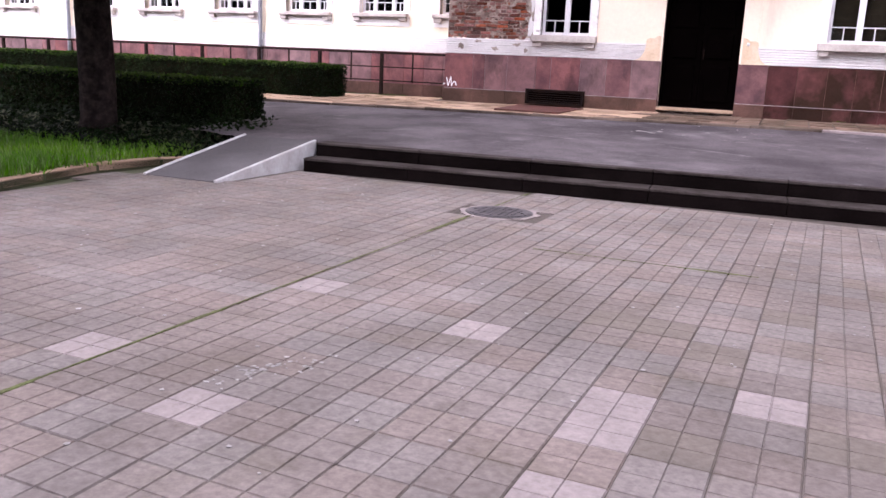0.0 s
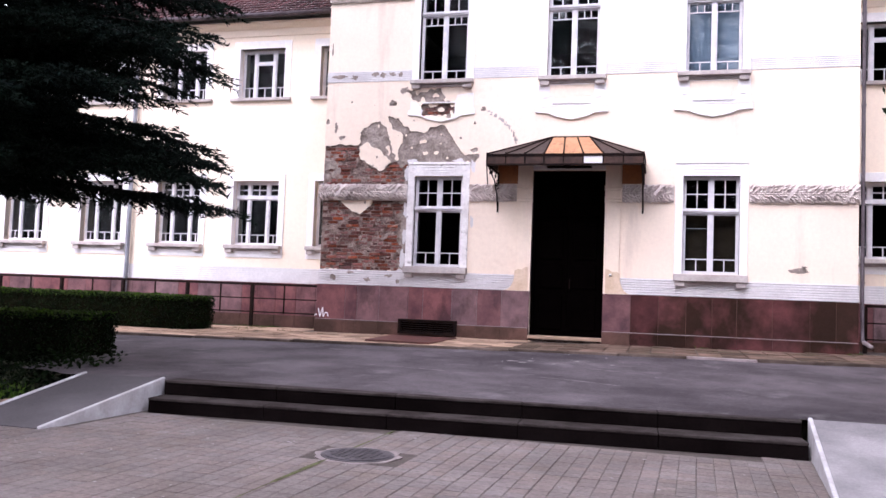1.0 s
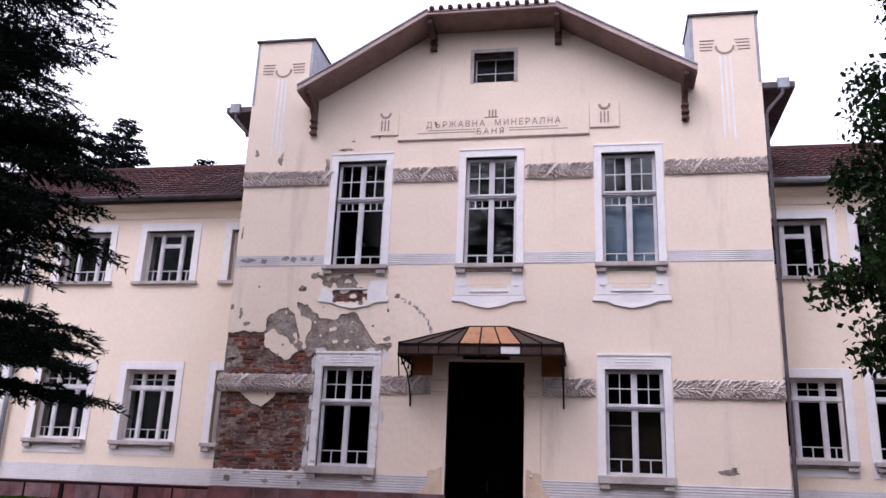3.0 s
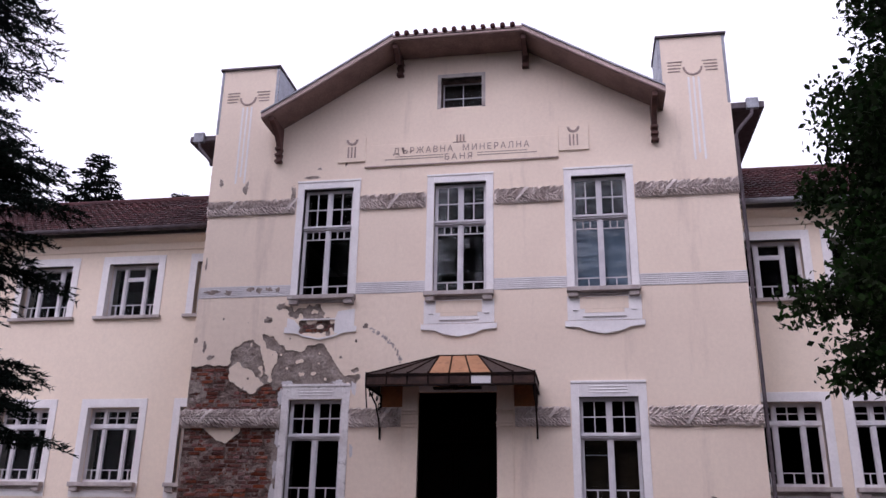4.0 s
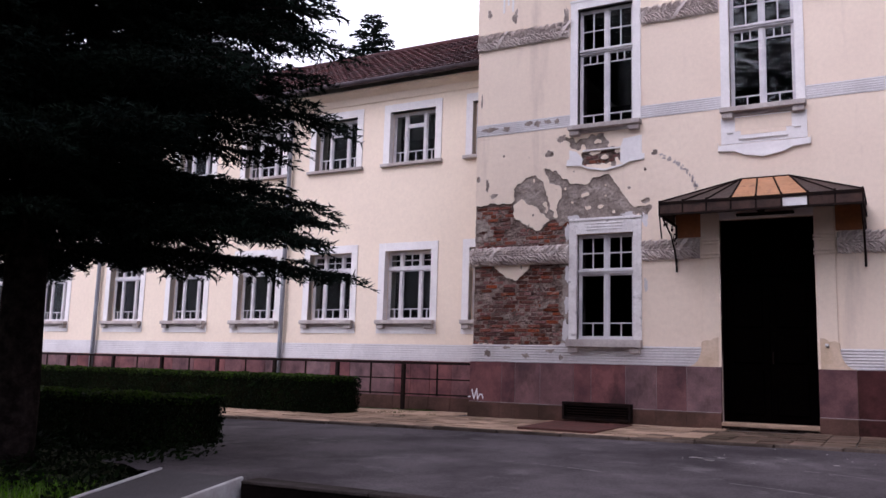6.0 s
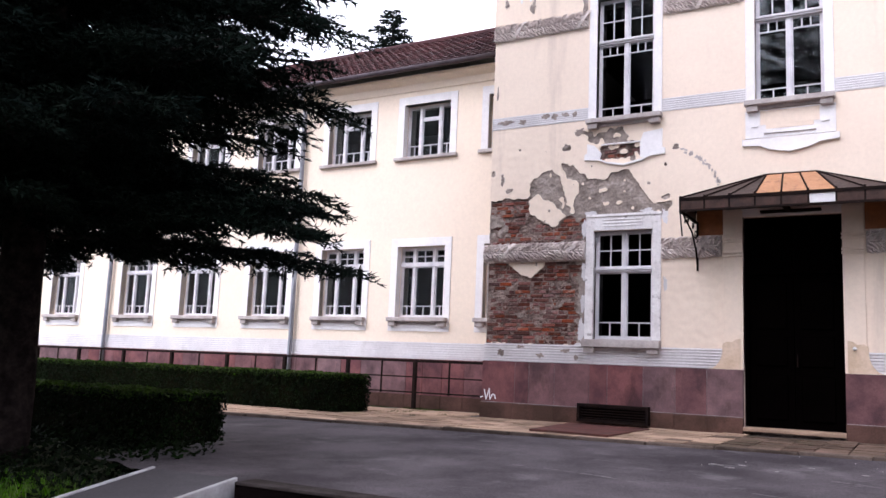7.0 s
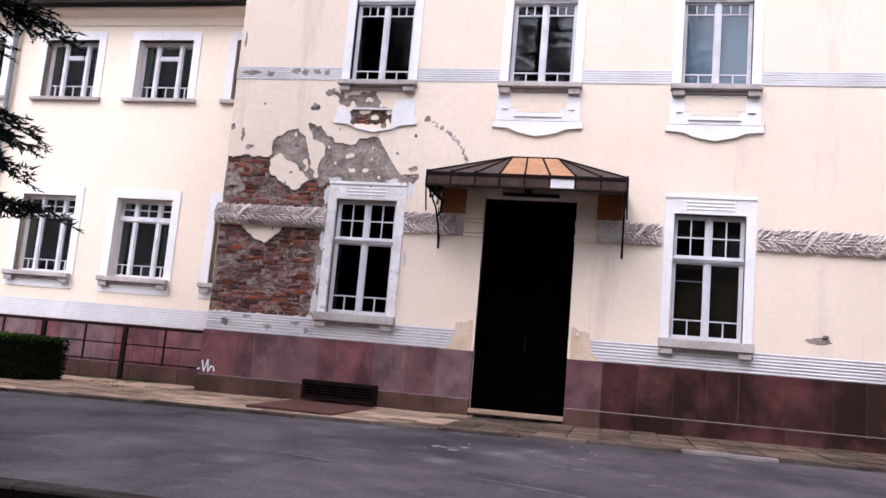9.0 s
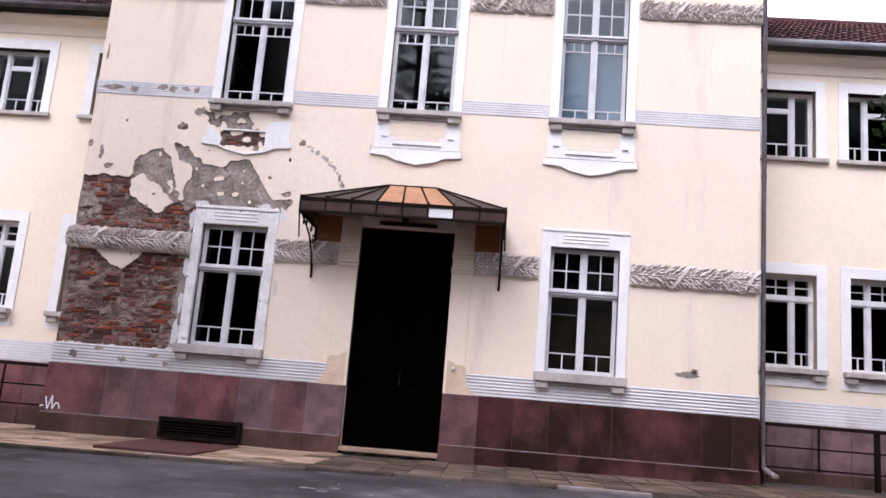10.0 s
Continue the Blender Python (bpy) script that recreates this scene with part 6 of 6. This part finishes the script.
def hedge(name, x0, x1, y0, y1, z0, z1, seed, label, dens=1500):
    rnd = np.random.default_rng(seed)
    root = thing(name, ((x0 + x1) / 2, (y0 + y1) / 2, z0), label, "hedge")
    # near-black core, coloured for the shade between the leaves
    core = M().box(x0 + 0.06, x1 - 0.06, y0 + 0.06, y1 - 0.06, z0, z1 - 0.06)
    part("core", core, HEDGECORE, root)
    faces = [((x0, x1), (y0, y0), (z0, z1), (0, -1, 0)), ((x0, x1), (y1, y1), (z0, z1), (0, 1, 0)), ((x0, x1), (y0, y1), (z1, z1), (0, 0, 1)), ((x0, x0), (y0, y1), (z0, z1), (-1, 0, 0)), ((x1, x1), (y0, y1), (z0, z1), (1, 0, 0))]
    P, N = [], []
    for fx, fy, fz_, nn in faces:
        ext = [b - a for a, b in (fx, fy, fz_) if b > a]
        n = int(ext[0] * ext[1] * dens * (1.5 if nn[2] else 1.0))
        p = np.stack([rnd.uniform(fx[0], fx[1] + 1e-6, n), rnd.uniform(fy[0], fy[1] + 1e-6, n), rnd.uniform(fz_[0], fz_[1] + 1e-6, n)], 1)
        wav = np.array([0.035 * noise.noise((q[0] * 2.3, q[1] * 2.3, q[2] * 2.3)) for q in p])
        p += np.array(nn) * (rnd.uniform(-0.09, 0.025, n) + wav)[:, None]
        P.append(p)
        m_ = rnd.normal(size=(n, 3)) * 0.65 + np.array(nn)
        N.append(m_ / np.linalg.norm(m_, axis=1, keepdims=True))
    # sides take the shade colour, the top takes the lit one
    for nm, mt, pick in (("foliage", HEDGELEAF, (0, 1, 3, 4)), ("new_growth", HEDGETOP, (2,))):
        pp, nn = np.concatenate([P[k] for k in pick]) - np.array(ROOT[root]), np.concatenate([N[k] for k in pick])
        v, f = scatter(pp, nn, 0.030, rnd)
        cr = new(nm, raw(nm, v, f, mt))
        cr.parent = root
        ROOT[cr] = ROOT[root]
    return root


hedge("hedge", -15.0, -5.3, -7.25, -6.25, 0.2, 1.0, 1, "clipped dark green hedge edging the lawn")
hedge("hedge", -18.0, -7.05, -1.5, -0.45, 0.55, 1.25, 2, "clipped dark green hedge before the railing")
hedge("hedge", 5.34, 13.0, -7.4, -6.3, 0.2, 1.01, 3, "clipped green hedge beside the ramp")
hedge("hedge", 8.35, 14.0, -1.3, -0.35, 0.6, 1.36, 4, "clipped green hedge before the east railing")

# lawns: soil, grass and their edging stones
EDGE = [(-4.15, -14.5), (-4.35, -12.6), (-4.62, -11.3), (-4.78, -10.4), (-4.62, -9.5), (-4.28, -8.9)]
lawn = M().slab([(-30, -30), (-4.1, -30)] + EDGE + [(-4.25, -8.2), (-30, -8.2)], -0.03, 0.06)
solid("lawn_west", lawn, SOIL, "dark soil of the shaded lawn", "lawn", "structure")
bank = M().add([(-30, -8.6, 0.05), (-4.30, -8.6, 0.05), (-5.15, -6.2, 0.405), (-30, -6.2, 0.405)], [(0, 1, 2, 3)])
solid("bank_west", bank, SOIL, "dark soil bank under the hedge", "soil bank", "structure")
lawn2 = M().slab([(5.22, -30), (30, -30), (30, -8.1), (5.22, -8.1)], -0.03, 0.06)
solid("lawn_east", lawn2, SOIL, "dark soil bed beside the ramp", "lawn", "structure")
bank2 = M().add([(5.22, -8.5, 0.05), (30, -8.5, 0.05), (30, -6.2, 0.405), (5.5, -6.2, 0.405)], [(0, 1, 2, 3)])
solid("bank_east", bank2, SOIL, "dark soil bank under the hedge", "soil bank", "structure")
edg = thing("lawn_edging", (-4.5, -11, 0), "pale worn edging stones round the lawn", "edging", kind="structure")
for (ax, ay), (bx, by) in zip(EDGE, EDGE[1:]):
    n = max(1, int(math.hypot(bx - ax, by - ay) / 0.55))
    for k in range(n):
        p, q = Vector((ax, ay, 0)).lerp(Vector((bx, by, 0)), k / n + 0.01), Vector((ax, ay, 0)).lerp(Vector((bx, by, 0)), (k + 1) / n - 0.01)
        d = (q - p).normalized()
        s = Vector((-d.y, d.x, 0)) * 0.12
        t = random.uniform(-0.012, 0.012)
        part("edging_stone", M().slab([(p.x, p.y), (q.x, q.y), (q.x + s.x, q.y + s.y), (p.x + s.x, p.y + s.y)], -0.02, 0.085 + t), WALKSTONE, edg, bevel=0.012)


def blades(n, x0, x1, y0, y1, zf, seed, hmin, hmax, keep, width=0.008):
    rnd = np.random.default_rng(seed)
    p = np.stack([rnd.uniform(x0, x1, n), rnd.uniform(y0, y1, n)], 1)
    dens = np.array([noise.noise((q[0] * 0.9, q[1] * 0.9, seed)) for q in p])
    ok = np.array([keep(q[0], q[1]) for q in p]) & (dens + rnd.uniform(-0.3, 0.6, n) > -0.1)
    p, dens = p[ok], dens[ok]
    n = len(p)
    b = np.stack([p[:, 0], p[:, 1], np.array([zf(q[0], q[1]) for q in p])], 1)
    az = rnd.uniform(0, 2 * math.pi, n)
    s = np.stack([np.cos(az), np.sin(az), np.zeros(n)], 1) * width
    h = (rnd.uniform(hmin, hmax, n) * (1 + 0.5 * dens))[:, None]
    lean = rnd.normal(size=(n, 3)) * np.array([0.4, 0.4, 0]) + np.array([0, 0, 1.0])
    v = np.stack([b - s, b + s, b + lean * h], 1).reshape(-1, 3)
    return v.tolist(), np.arange(3 * n).reshape(-1, 3).tolist()


zw = lambda x, y: 0.06 if y < -8.6 else 0.06 + (y + 8.6) * 0.19
on_west = lambda x, y: x < -4.45 - 0.16 * (y > -12.0) - 0.12 * (-11.2 < y < -9.4)
v, f = blades(52000, -13.0, -4.3, -14.5, -8.7, zw, 4, 0.07, 0.20, on_west)
tagged(new("lawn_grass", raw("lawn_grass", v, f, GRASS)), "uneven green lawn grass under the fir", "grass", kind="stuff")
rnd = np.random.default_rng(11)
n = 9000
p = np.stack([rnd.uniform(-13, -4.45, n), rnd.uniform(-9.4, -7.1, n)], 1)
P = np.stack([p[:, 0], p[:, 1], np.array([zw(a, b) for a, b in p]) + rnd.uniform(0, 0.22, n)], 1)
N = rnd.normal(size=P.shape) * 0.6 + np.array([0, -0.3, 1.0])
v, f = scatter(P, N / np.linalg.norm(N, axis=1, keepdims=True), 0.045, rnd)
tagged(new("ground_cover", raw("ground_cover", v, f, HEDGELEAF)), "low leafy ground cover below the hedge", "ground cover", kind="stuff")
n = 9000
p = np.stack([rnd.uniform(5.3, 11, n), rnd.uniform(-11.5, -7.3, n)], 1)
P = np.stack([p[:, 0], p[:, 1], np.array([zw(a, b) for a, b in p]) + rnd.uniform(0, 0.28, n)], 1)
N = rnd.normal(size=P.shape) * 0.6 + np.array([0, -0.3, 1.0])
v, f = scatter(P, N / np.linalg.norm(N, axis=1, keepdims=True), 0.05, rnd)
tagged(new("ground_cover", raw("ground_cover", v, f, HEDGELEAF)), "leafy ground cover beside the concrete ramp", "ground cover", kind="stuff")

# weeds where the wall meets the footway
tuft = lambda x, y: noise.noise((x * 1.3, y * 2.0, 6.0)) > 0.12
wv, wf = [], []
for k, (n, x0, x1, y0, y1) in enumerate(((5000, -9.0, -4.9, 0.85, 1.25), (2600, 2.2, 6.3, -0.34, -0.16), (2400, -7.2, -5.0, -1.0, 0.9))):
    v, f = blades(n, x0, x1, y0, y1, lambda x, y: 0.598 + askew(x)[1], 30 + k, 0.02, 0.07, tuft, 0.007)
    wf += [tuple(len(wv) + q for q in t) for t in f]
    wv += v
tagged(new("weeds", raw("weeds", wv, wf, HEDGETOP)), "low green weeds along the foot of the wall", "weeds", kind="stuff")

# ---- paving of the forecourt ----
court = thing("pavement_forecourt", (0, -12, 0), "grey-pink square pavers with mossy joints", "pavement", kind="structure")
part("bed", M().slab([(-4.12, -30), (9.0, -30), (9.0, -8.3), (-4.3, -8.3)], -0.035, -0.004), JOINT, court)
PTX, PTY, PTURN = 0.302, 0.306, 1.9
c_, s_ = math.cos(radians(-PTURN)), math.sin(radians(-PTURN))
# one paver: a slab whose face is parted in four by shallow grooves
hx, hy, i_ = PTX / 2 - 0.0022, PTY / 2 - 0.0022, 0.0030
pv = [(-hx, -hy, -0.02), (hx, -hy, -0.02), (hx, hy, -0.02), (-hx, hy, -0.02), (-hx, -hy, -0.002), (hx, -hy, -0.002), (hx, hy, -0.002), (-hx, hy, -0.002)]
pf = [(0, 1, 5, 4), (1, 2, 6, 5), (2, 3, 7, 6), (3, 0, 4, 7), (4, 5, 6, 7)]
for qx, qy in ((-1, -1), (0, -1), (-1, 0), (0, 0)):
    a, b, c, d = qx * hx + 0.0022, (qx + 1) * hx - 0.0022, qy * hy + 0.0014, (qy + 1) * hy - 0.0014
    n = len(pv)
    pv += [(a, c, -0.002), (b, c, -0.002), (b, d, -0.002), (a, d, -0.002), (a + i_, c + i_, 0.004), (b - i_, c + i_, 0.004), (b - i_, d - i_, 0.004), (a + i_, d - i_, 0.004)]
    pf += [(n, n + 1, n + 5, n + 4), (n + 1, n + 2, n + 6, n + 5), (n + 2, n + 3, n + 7, n + 6), (n + 3, n, n + 4, n + 7), (n + 4, n + 5, n + 6, n + 7)]
paver = raw("paver", pv, pf, PAVER)
fv, ff = [], []
pale_me, brown_me = raw("paver", pv, pf, PALEPAVER), raw("paver", pv, pf, BROWNPAVER)
PALE = [(2.13, -14.43), (2.12, -14.74), (2.05, -15.35), (2.78, -14.10), (1.27, -13.80), (0.60, -15.35), (3.35, -15.0), (-0.3, -15.0), (0.0, -13.4)]
BROWN = [(2.42, -14.73), (3.07, -14.40), (2.60, -13.50), (2.30, -13.20), (2.72, -15.35), (1.90, -13.20), (3.4, -13.5), (2.9, -12.6)]
count = 0
rnd = random.Random(21)
for i in range(-22, 12):
    for j in range(-6, 22):
        lx, ly = i * PTX, j * PTY
        x, y = 2.13 + lx * c_ - ly * s_, -14.43 + lx * s_ + ly * c_
        front_y = STEP_A[1] - 0.36 + (x - STEP_A[0]) * math.tan(radians(STEP_TURN))
        if y > front_y - 0.13 or x > 8.8 or math.hypot(x - 0.13, y + 10.2) < 0.40:
            continue
        if x < -4.2 + 0.0 and (y > -10.3 or x < -4.4):
            continue
        if (x < -3.1 and y > -10.2) or (x > 4.15 and y > -10.3):
            continue
        if x > 5.15:
            continue
        dz, tx, ty = rnd.uniform(-0.0015, 0.0015), rnd.uniform(-0.005, 0.005), rnd.uniform(-0.005, 0.005)
        if -1.6 < x < 4.0 and -16.2 < y < -11.6 and count < 298:
            among = lambda spots: any(abs(x - a) < 0.15 and abs(y - b) < 0.15 for a, b in spots)
            t = new("paver", pale_me if among(PALE) else brown_me if among(BROWN) else paver)
            t.parent = court
            t.matrix_basis = Matrix.Translation((x, y + 12, dz)) @ Euler((tx, ty, radians(-PTURN))).to_matrix().to_4x4()
            count += 1
        else:
            n = len(fv)
            fv += [(x + p * c_ - q * s_, y + p * s_ + q * c_ + 12, dz + r + p * ty + q * tx) for p, q, r in pv]
            ff += [tuple(n + k for k in f) for f in pf]
fp = new("pavers", raw("pavers", fv, ff, PAVERS))
fp.parent = court
tagged(fp, kind="stuff")
# moss in the long joints
ms = M()
for k in range(90):
    y = -16.2 + 0.083 * k
    w = 0.005 + 0.018 * abs(noise.noise((0, y * 1.7, 0))) + (0.012 if -11.5 < y < -10.6 else 0)
    x = -0.17 + (y + 15.46) * 0.025
    ms.box(x - w, x + w, y, y + 0.084, -0.01, 0.006 + 0.006 * abs(noise.noise((3, y * 4, 0))))
for k in range(24):
    x = 0.9 + 0.07 * k
    w = 0.006 + 0.03 * max(0, noise.noise((x * 2.0, 5, 0)))
    ms.box(x, x + 0.071, -11.61 - w, -11.61 + w, -0.01, 0.007)
solid("joint_moss", ms, MOSS, "green moss growing along the paving joints", "moss", "stuff")
fl = M()
rnd = random.Random(4)
for k in range(170):
    x, y = rnd.uniform(-3.5, 4.2), rnd.uniform(-15.8, -9.0)
    r = rnd.uniform(0.006, 0.018)
    w0 = rnd.uniform(0, 6)
    fl.slab([(x + r * (0.6 + 0.5 * rnd.random()) * math.cos(w0 + q * 1.26), y + r * (0.6 + 0.5 * rnd.random()) * math.sin(w0 + q * 1.26)) for q in range(5)], 0.006, 0.009)
for k in range(46):
    t = rnd.gauss(0, 0.5)
    x, y = 0.62 + 0.16 * t + rnd.gauss(0, 0.05), -14.82 + 0.28 * t + rnd.gauss(0, 0.05)
    r = rnd.uniform(0.006, 0.024)
    w0 = rnd.uniform(0, 6)
    fl.slab([(x + r * rnd.uniform(0.3, 1.1) * math.cos(w0 + q * 1.05), y + r * rnd.uniform(0.3, 1.1) * math.sin(w0 + q * 1.05)) for q in range(6)], 0.0055, 0.0075)
solid("fallen_petals", fl, PETAL, "pale fallen petals and droppings on the pavers", "litter", "stuff")

fl = M()
for k in range(24):
    x, y = rnd.gauss(3.6, 1.6), rnd.uniform(-4.6, -2.2)
    z = ROAD_LOW + (ROAD_HIGH - ROAD_LOW) * (y + 8.5) / (FOOT_Y + 8.5) + 0.012 * noise.noise((x * 0.4, y * 0.6, 3.0))
    r, w0 = rnd.uniform(0.006, 0.017), rnd.uniform(0, 6)
    fl.slab([(x + r * rnd.uniform(0.4, 1.1) * math.cos(w0 + q * 1.26), y + r * rnd.uniform(0.4, 1.1) * math.sin(w0 + q * 1.26)) for q in range(5)], z - 0.012, z + 0.014)
for k in range(16):
    x, y = rnd.choice([(1.6, -3.9), (3.0, -3.5), (4.4, -3.4), (0.6, -4.4)])
    x, y = x + rnd.gauss(0, 0.25), y + rnd.gauss(0, 0.12)
    z = ROAD_LOW + (ROAD_HIGH - ROAD_LOW) * (y + 8.5) / (FOOT_Y + 8.5) + 0.012 * noise.noise((x * 0.4, y * 0.6, 3.0))
    r = rnd.uniform(0.03, 0.075)
    fl.slab([(x + r * rnd.uniform(0.5, 1.3) * math.cos(q * 0.9), y + 0.6 * r * rnd.uniform(0.4, 1.2) * math.sin(q * 0.9)) for q in range(7)], z - 0.012, z + 0.006)
solid("fallen_petals", fl, PETAL, "pale plaster crumbs and petals on the drive", "litter", "stuff")

# footway slabs
SW = 0.40
sl = raw("footway_slab", [(p * 1.0, q * 1.0, r) for p, q, r in [(-0.190, -0.190, 0), (0.190, -0.190, 0), (0.190, 0.190, 0), (-0.190, 0.190, 0), (-0.190, -0.190, 0.014), (0.190, -0.190, 0.014), (0.190, 0.190, 0.014), (-0.190, 0.190, 0.014)]],
         [(0, 1, 5, 4), (1, 2, 6, 5), (2, 3, 7, 6), (3, 0, 4, 7), (4, 5, 6, 7)], WALKSTONE)
sl_dark = sl.copy()
sl_dark.materials.clear()
sl_dark.materials.append(WALKDARK)
more_v, more_f = [], []
for i in range(-22, 34):
    for j in range(10):
        x = -5.3 + i * SW
        ky, kz = askew(x)
        y = FOOT_Y + ky + 0.125 + 0.2 + j * SW
        if (y > -0.18 and X0 - 0.2 < x < X1 + 0.2) or y > WING_Y - 0.3 or (x > X1 and (j > 5 or y > -0.18)):
            continue
        at = Matrix.Translation((x, y, 0.582 + kz + 0.045 * (y - FOOT_Y - 0.12) / (WING_Y - FOOT_Y) + rnd.uniform(-0.007, 0.006))) @ Euler((rnd.uniform(-0.018, 0.018), rnd.uniform(-0.018, 0.018), rnd.uniform(-0.015, 0.015))).to_matrix().to_4x4()
        if -7.4 < x < 8.4 and y < -0.18:
            o = new("footway_slab", sl if x < -0.6 + 0.9 * rnd.random() else sl_dark)
            o.parent = pavement
            o.matrix_basis = at
        else:
            n = len(more_v)
            more_v += [tuple(at @ v.co) for v in sl.vertices]
            more_f += [tuple(n + k for k in q.vertices) for q in sl.polygons]
o = new("footway_slabs", raw("footway_slabs", more_v, more_f, WALKSTONE))
o.parent = pavement
tagged(o, kind="stuff")

# ---- bare bricks where the plaster is gone ----
bw, bh = 0.245, 0.066
shapes = []
for k in range(4):
    r2 = random.Random(k)
    q = [(sx * (bw / 2 - 0.004), 0.0, sz * (bh / 2 - 0.003)) for sx, sz in ((-1, -1), (1, -1), (1, 1), (-1, 1))]
    back_ = [(x, 0.05, z) for x, _, z in q]
    mid_ = [(x + r2.uniform(-0.006, 0.006), -0.005 + r2.uniform(-0.003, 0.004), z + r2.uniform(-0.006, 0.006)) for x, _, z in q]
    face = [(x * 0.93, -0.012 + r2.uniform(-0.006, 0.006), z * 0.78) for x, _, z in q]
    shapes.append(raw("brick", back_ + mid_ + face, [(0, 1, 5, 4), (1, 2, 6, 5), (2, 3, 7, 6), (3, 0, 4, 7), (4, 5, 9, 8), (5, 6, 10, 9), (6, 7, 11, 10), (7, 4, 8, 11), (8, 9, 10, 11)], BRICK))
rnd = random.Random(9)
row, z = 0, DZ0 + 0.045
while z < 5.66:
    x = X0 + 0.13 + (0.125 if row % 2 else 0.0)
    while x < -1.3:
        head = rnd.random() < 0.45
        here = layer(x, z)
        bare_ = noise.noise((x * 1.7, 2.0, z * 2.1)) + 0.25 * rnd.random()
        in_win = win[0] - 0.14 < x < win[1] + 0.14 and win[2] < z < win[3] + 0.3
        if here == 0 and not in_win and (bare_ > -0.30 or z > 5.3) and (x < -2.72 or z > 5.3):
            o = new("brick", rnd.choice(shapes))
            o.parent = wall_middle
            o.matrix_basis = Matrix.Translation((x + rnd.uniform(-0.006, 0.006), SKIN - 0.016 + rnd.uniform(-0.006, 0.018), z + rnd.uniform(-0.004, 0.004))) @ Euler((0, rnd.uniform(-0.02, 0.02), rnd.uniform(-0.02, 0.02))).to_matrix().to_4x4() @ Matrix.Diagonal((0.47 if head else 1.0, 1, 1, 1))
        x += (0.47 * bw if head else bw) + 0.012
    z += bh + 0.012
    row += 1
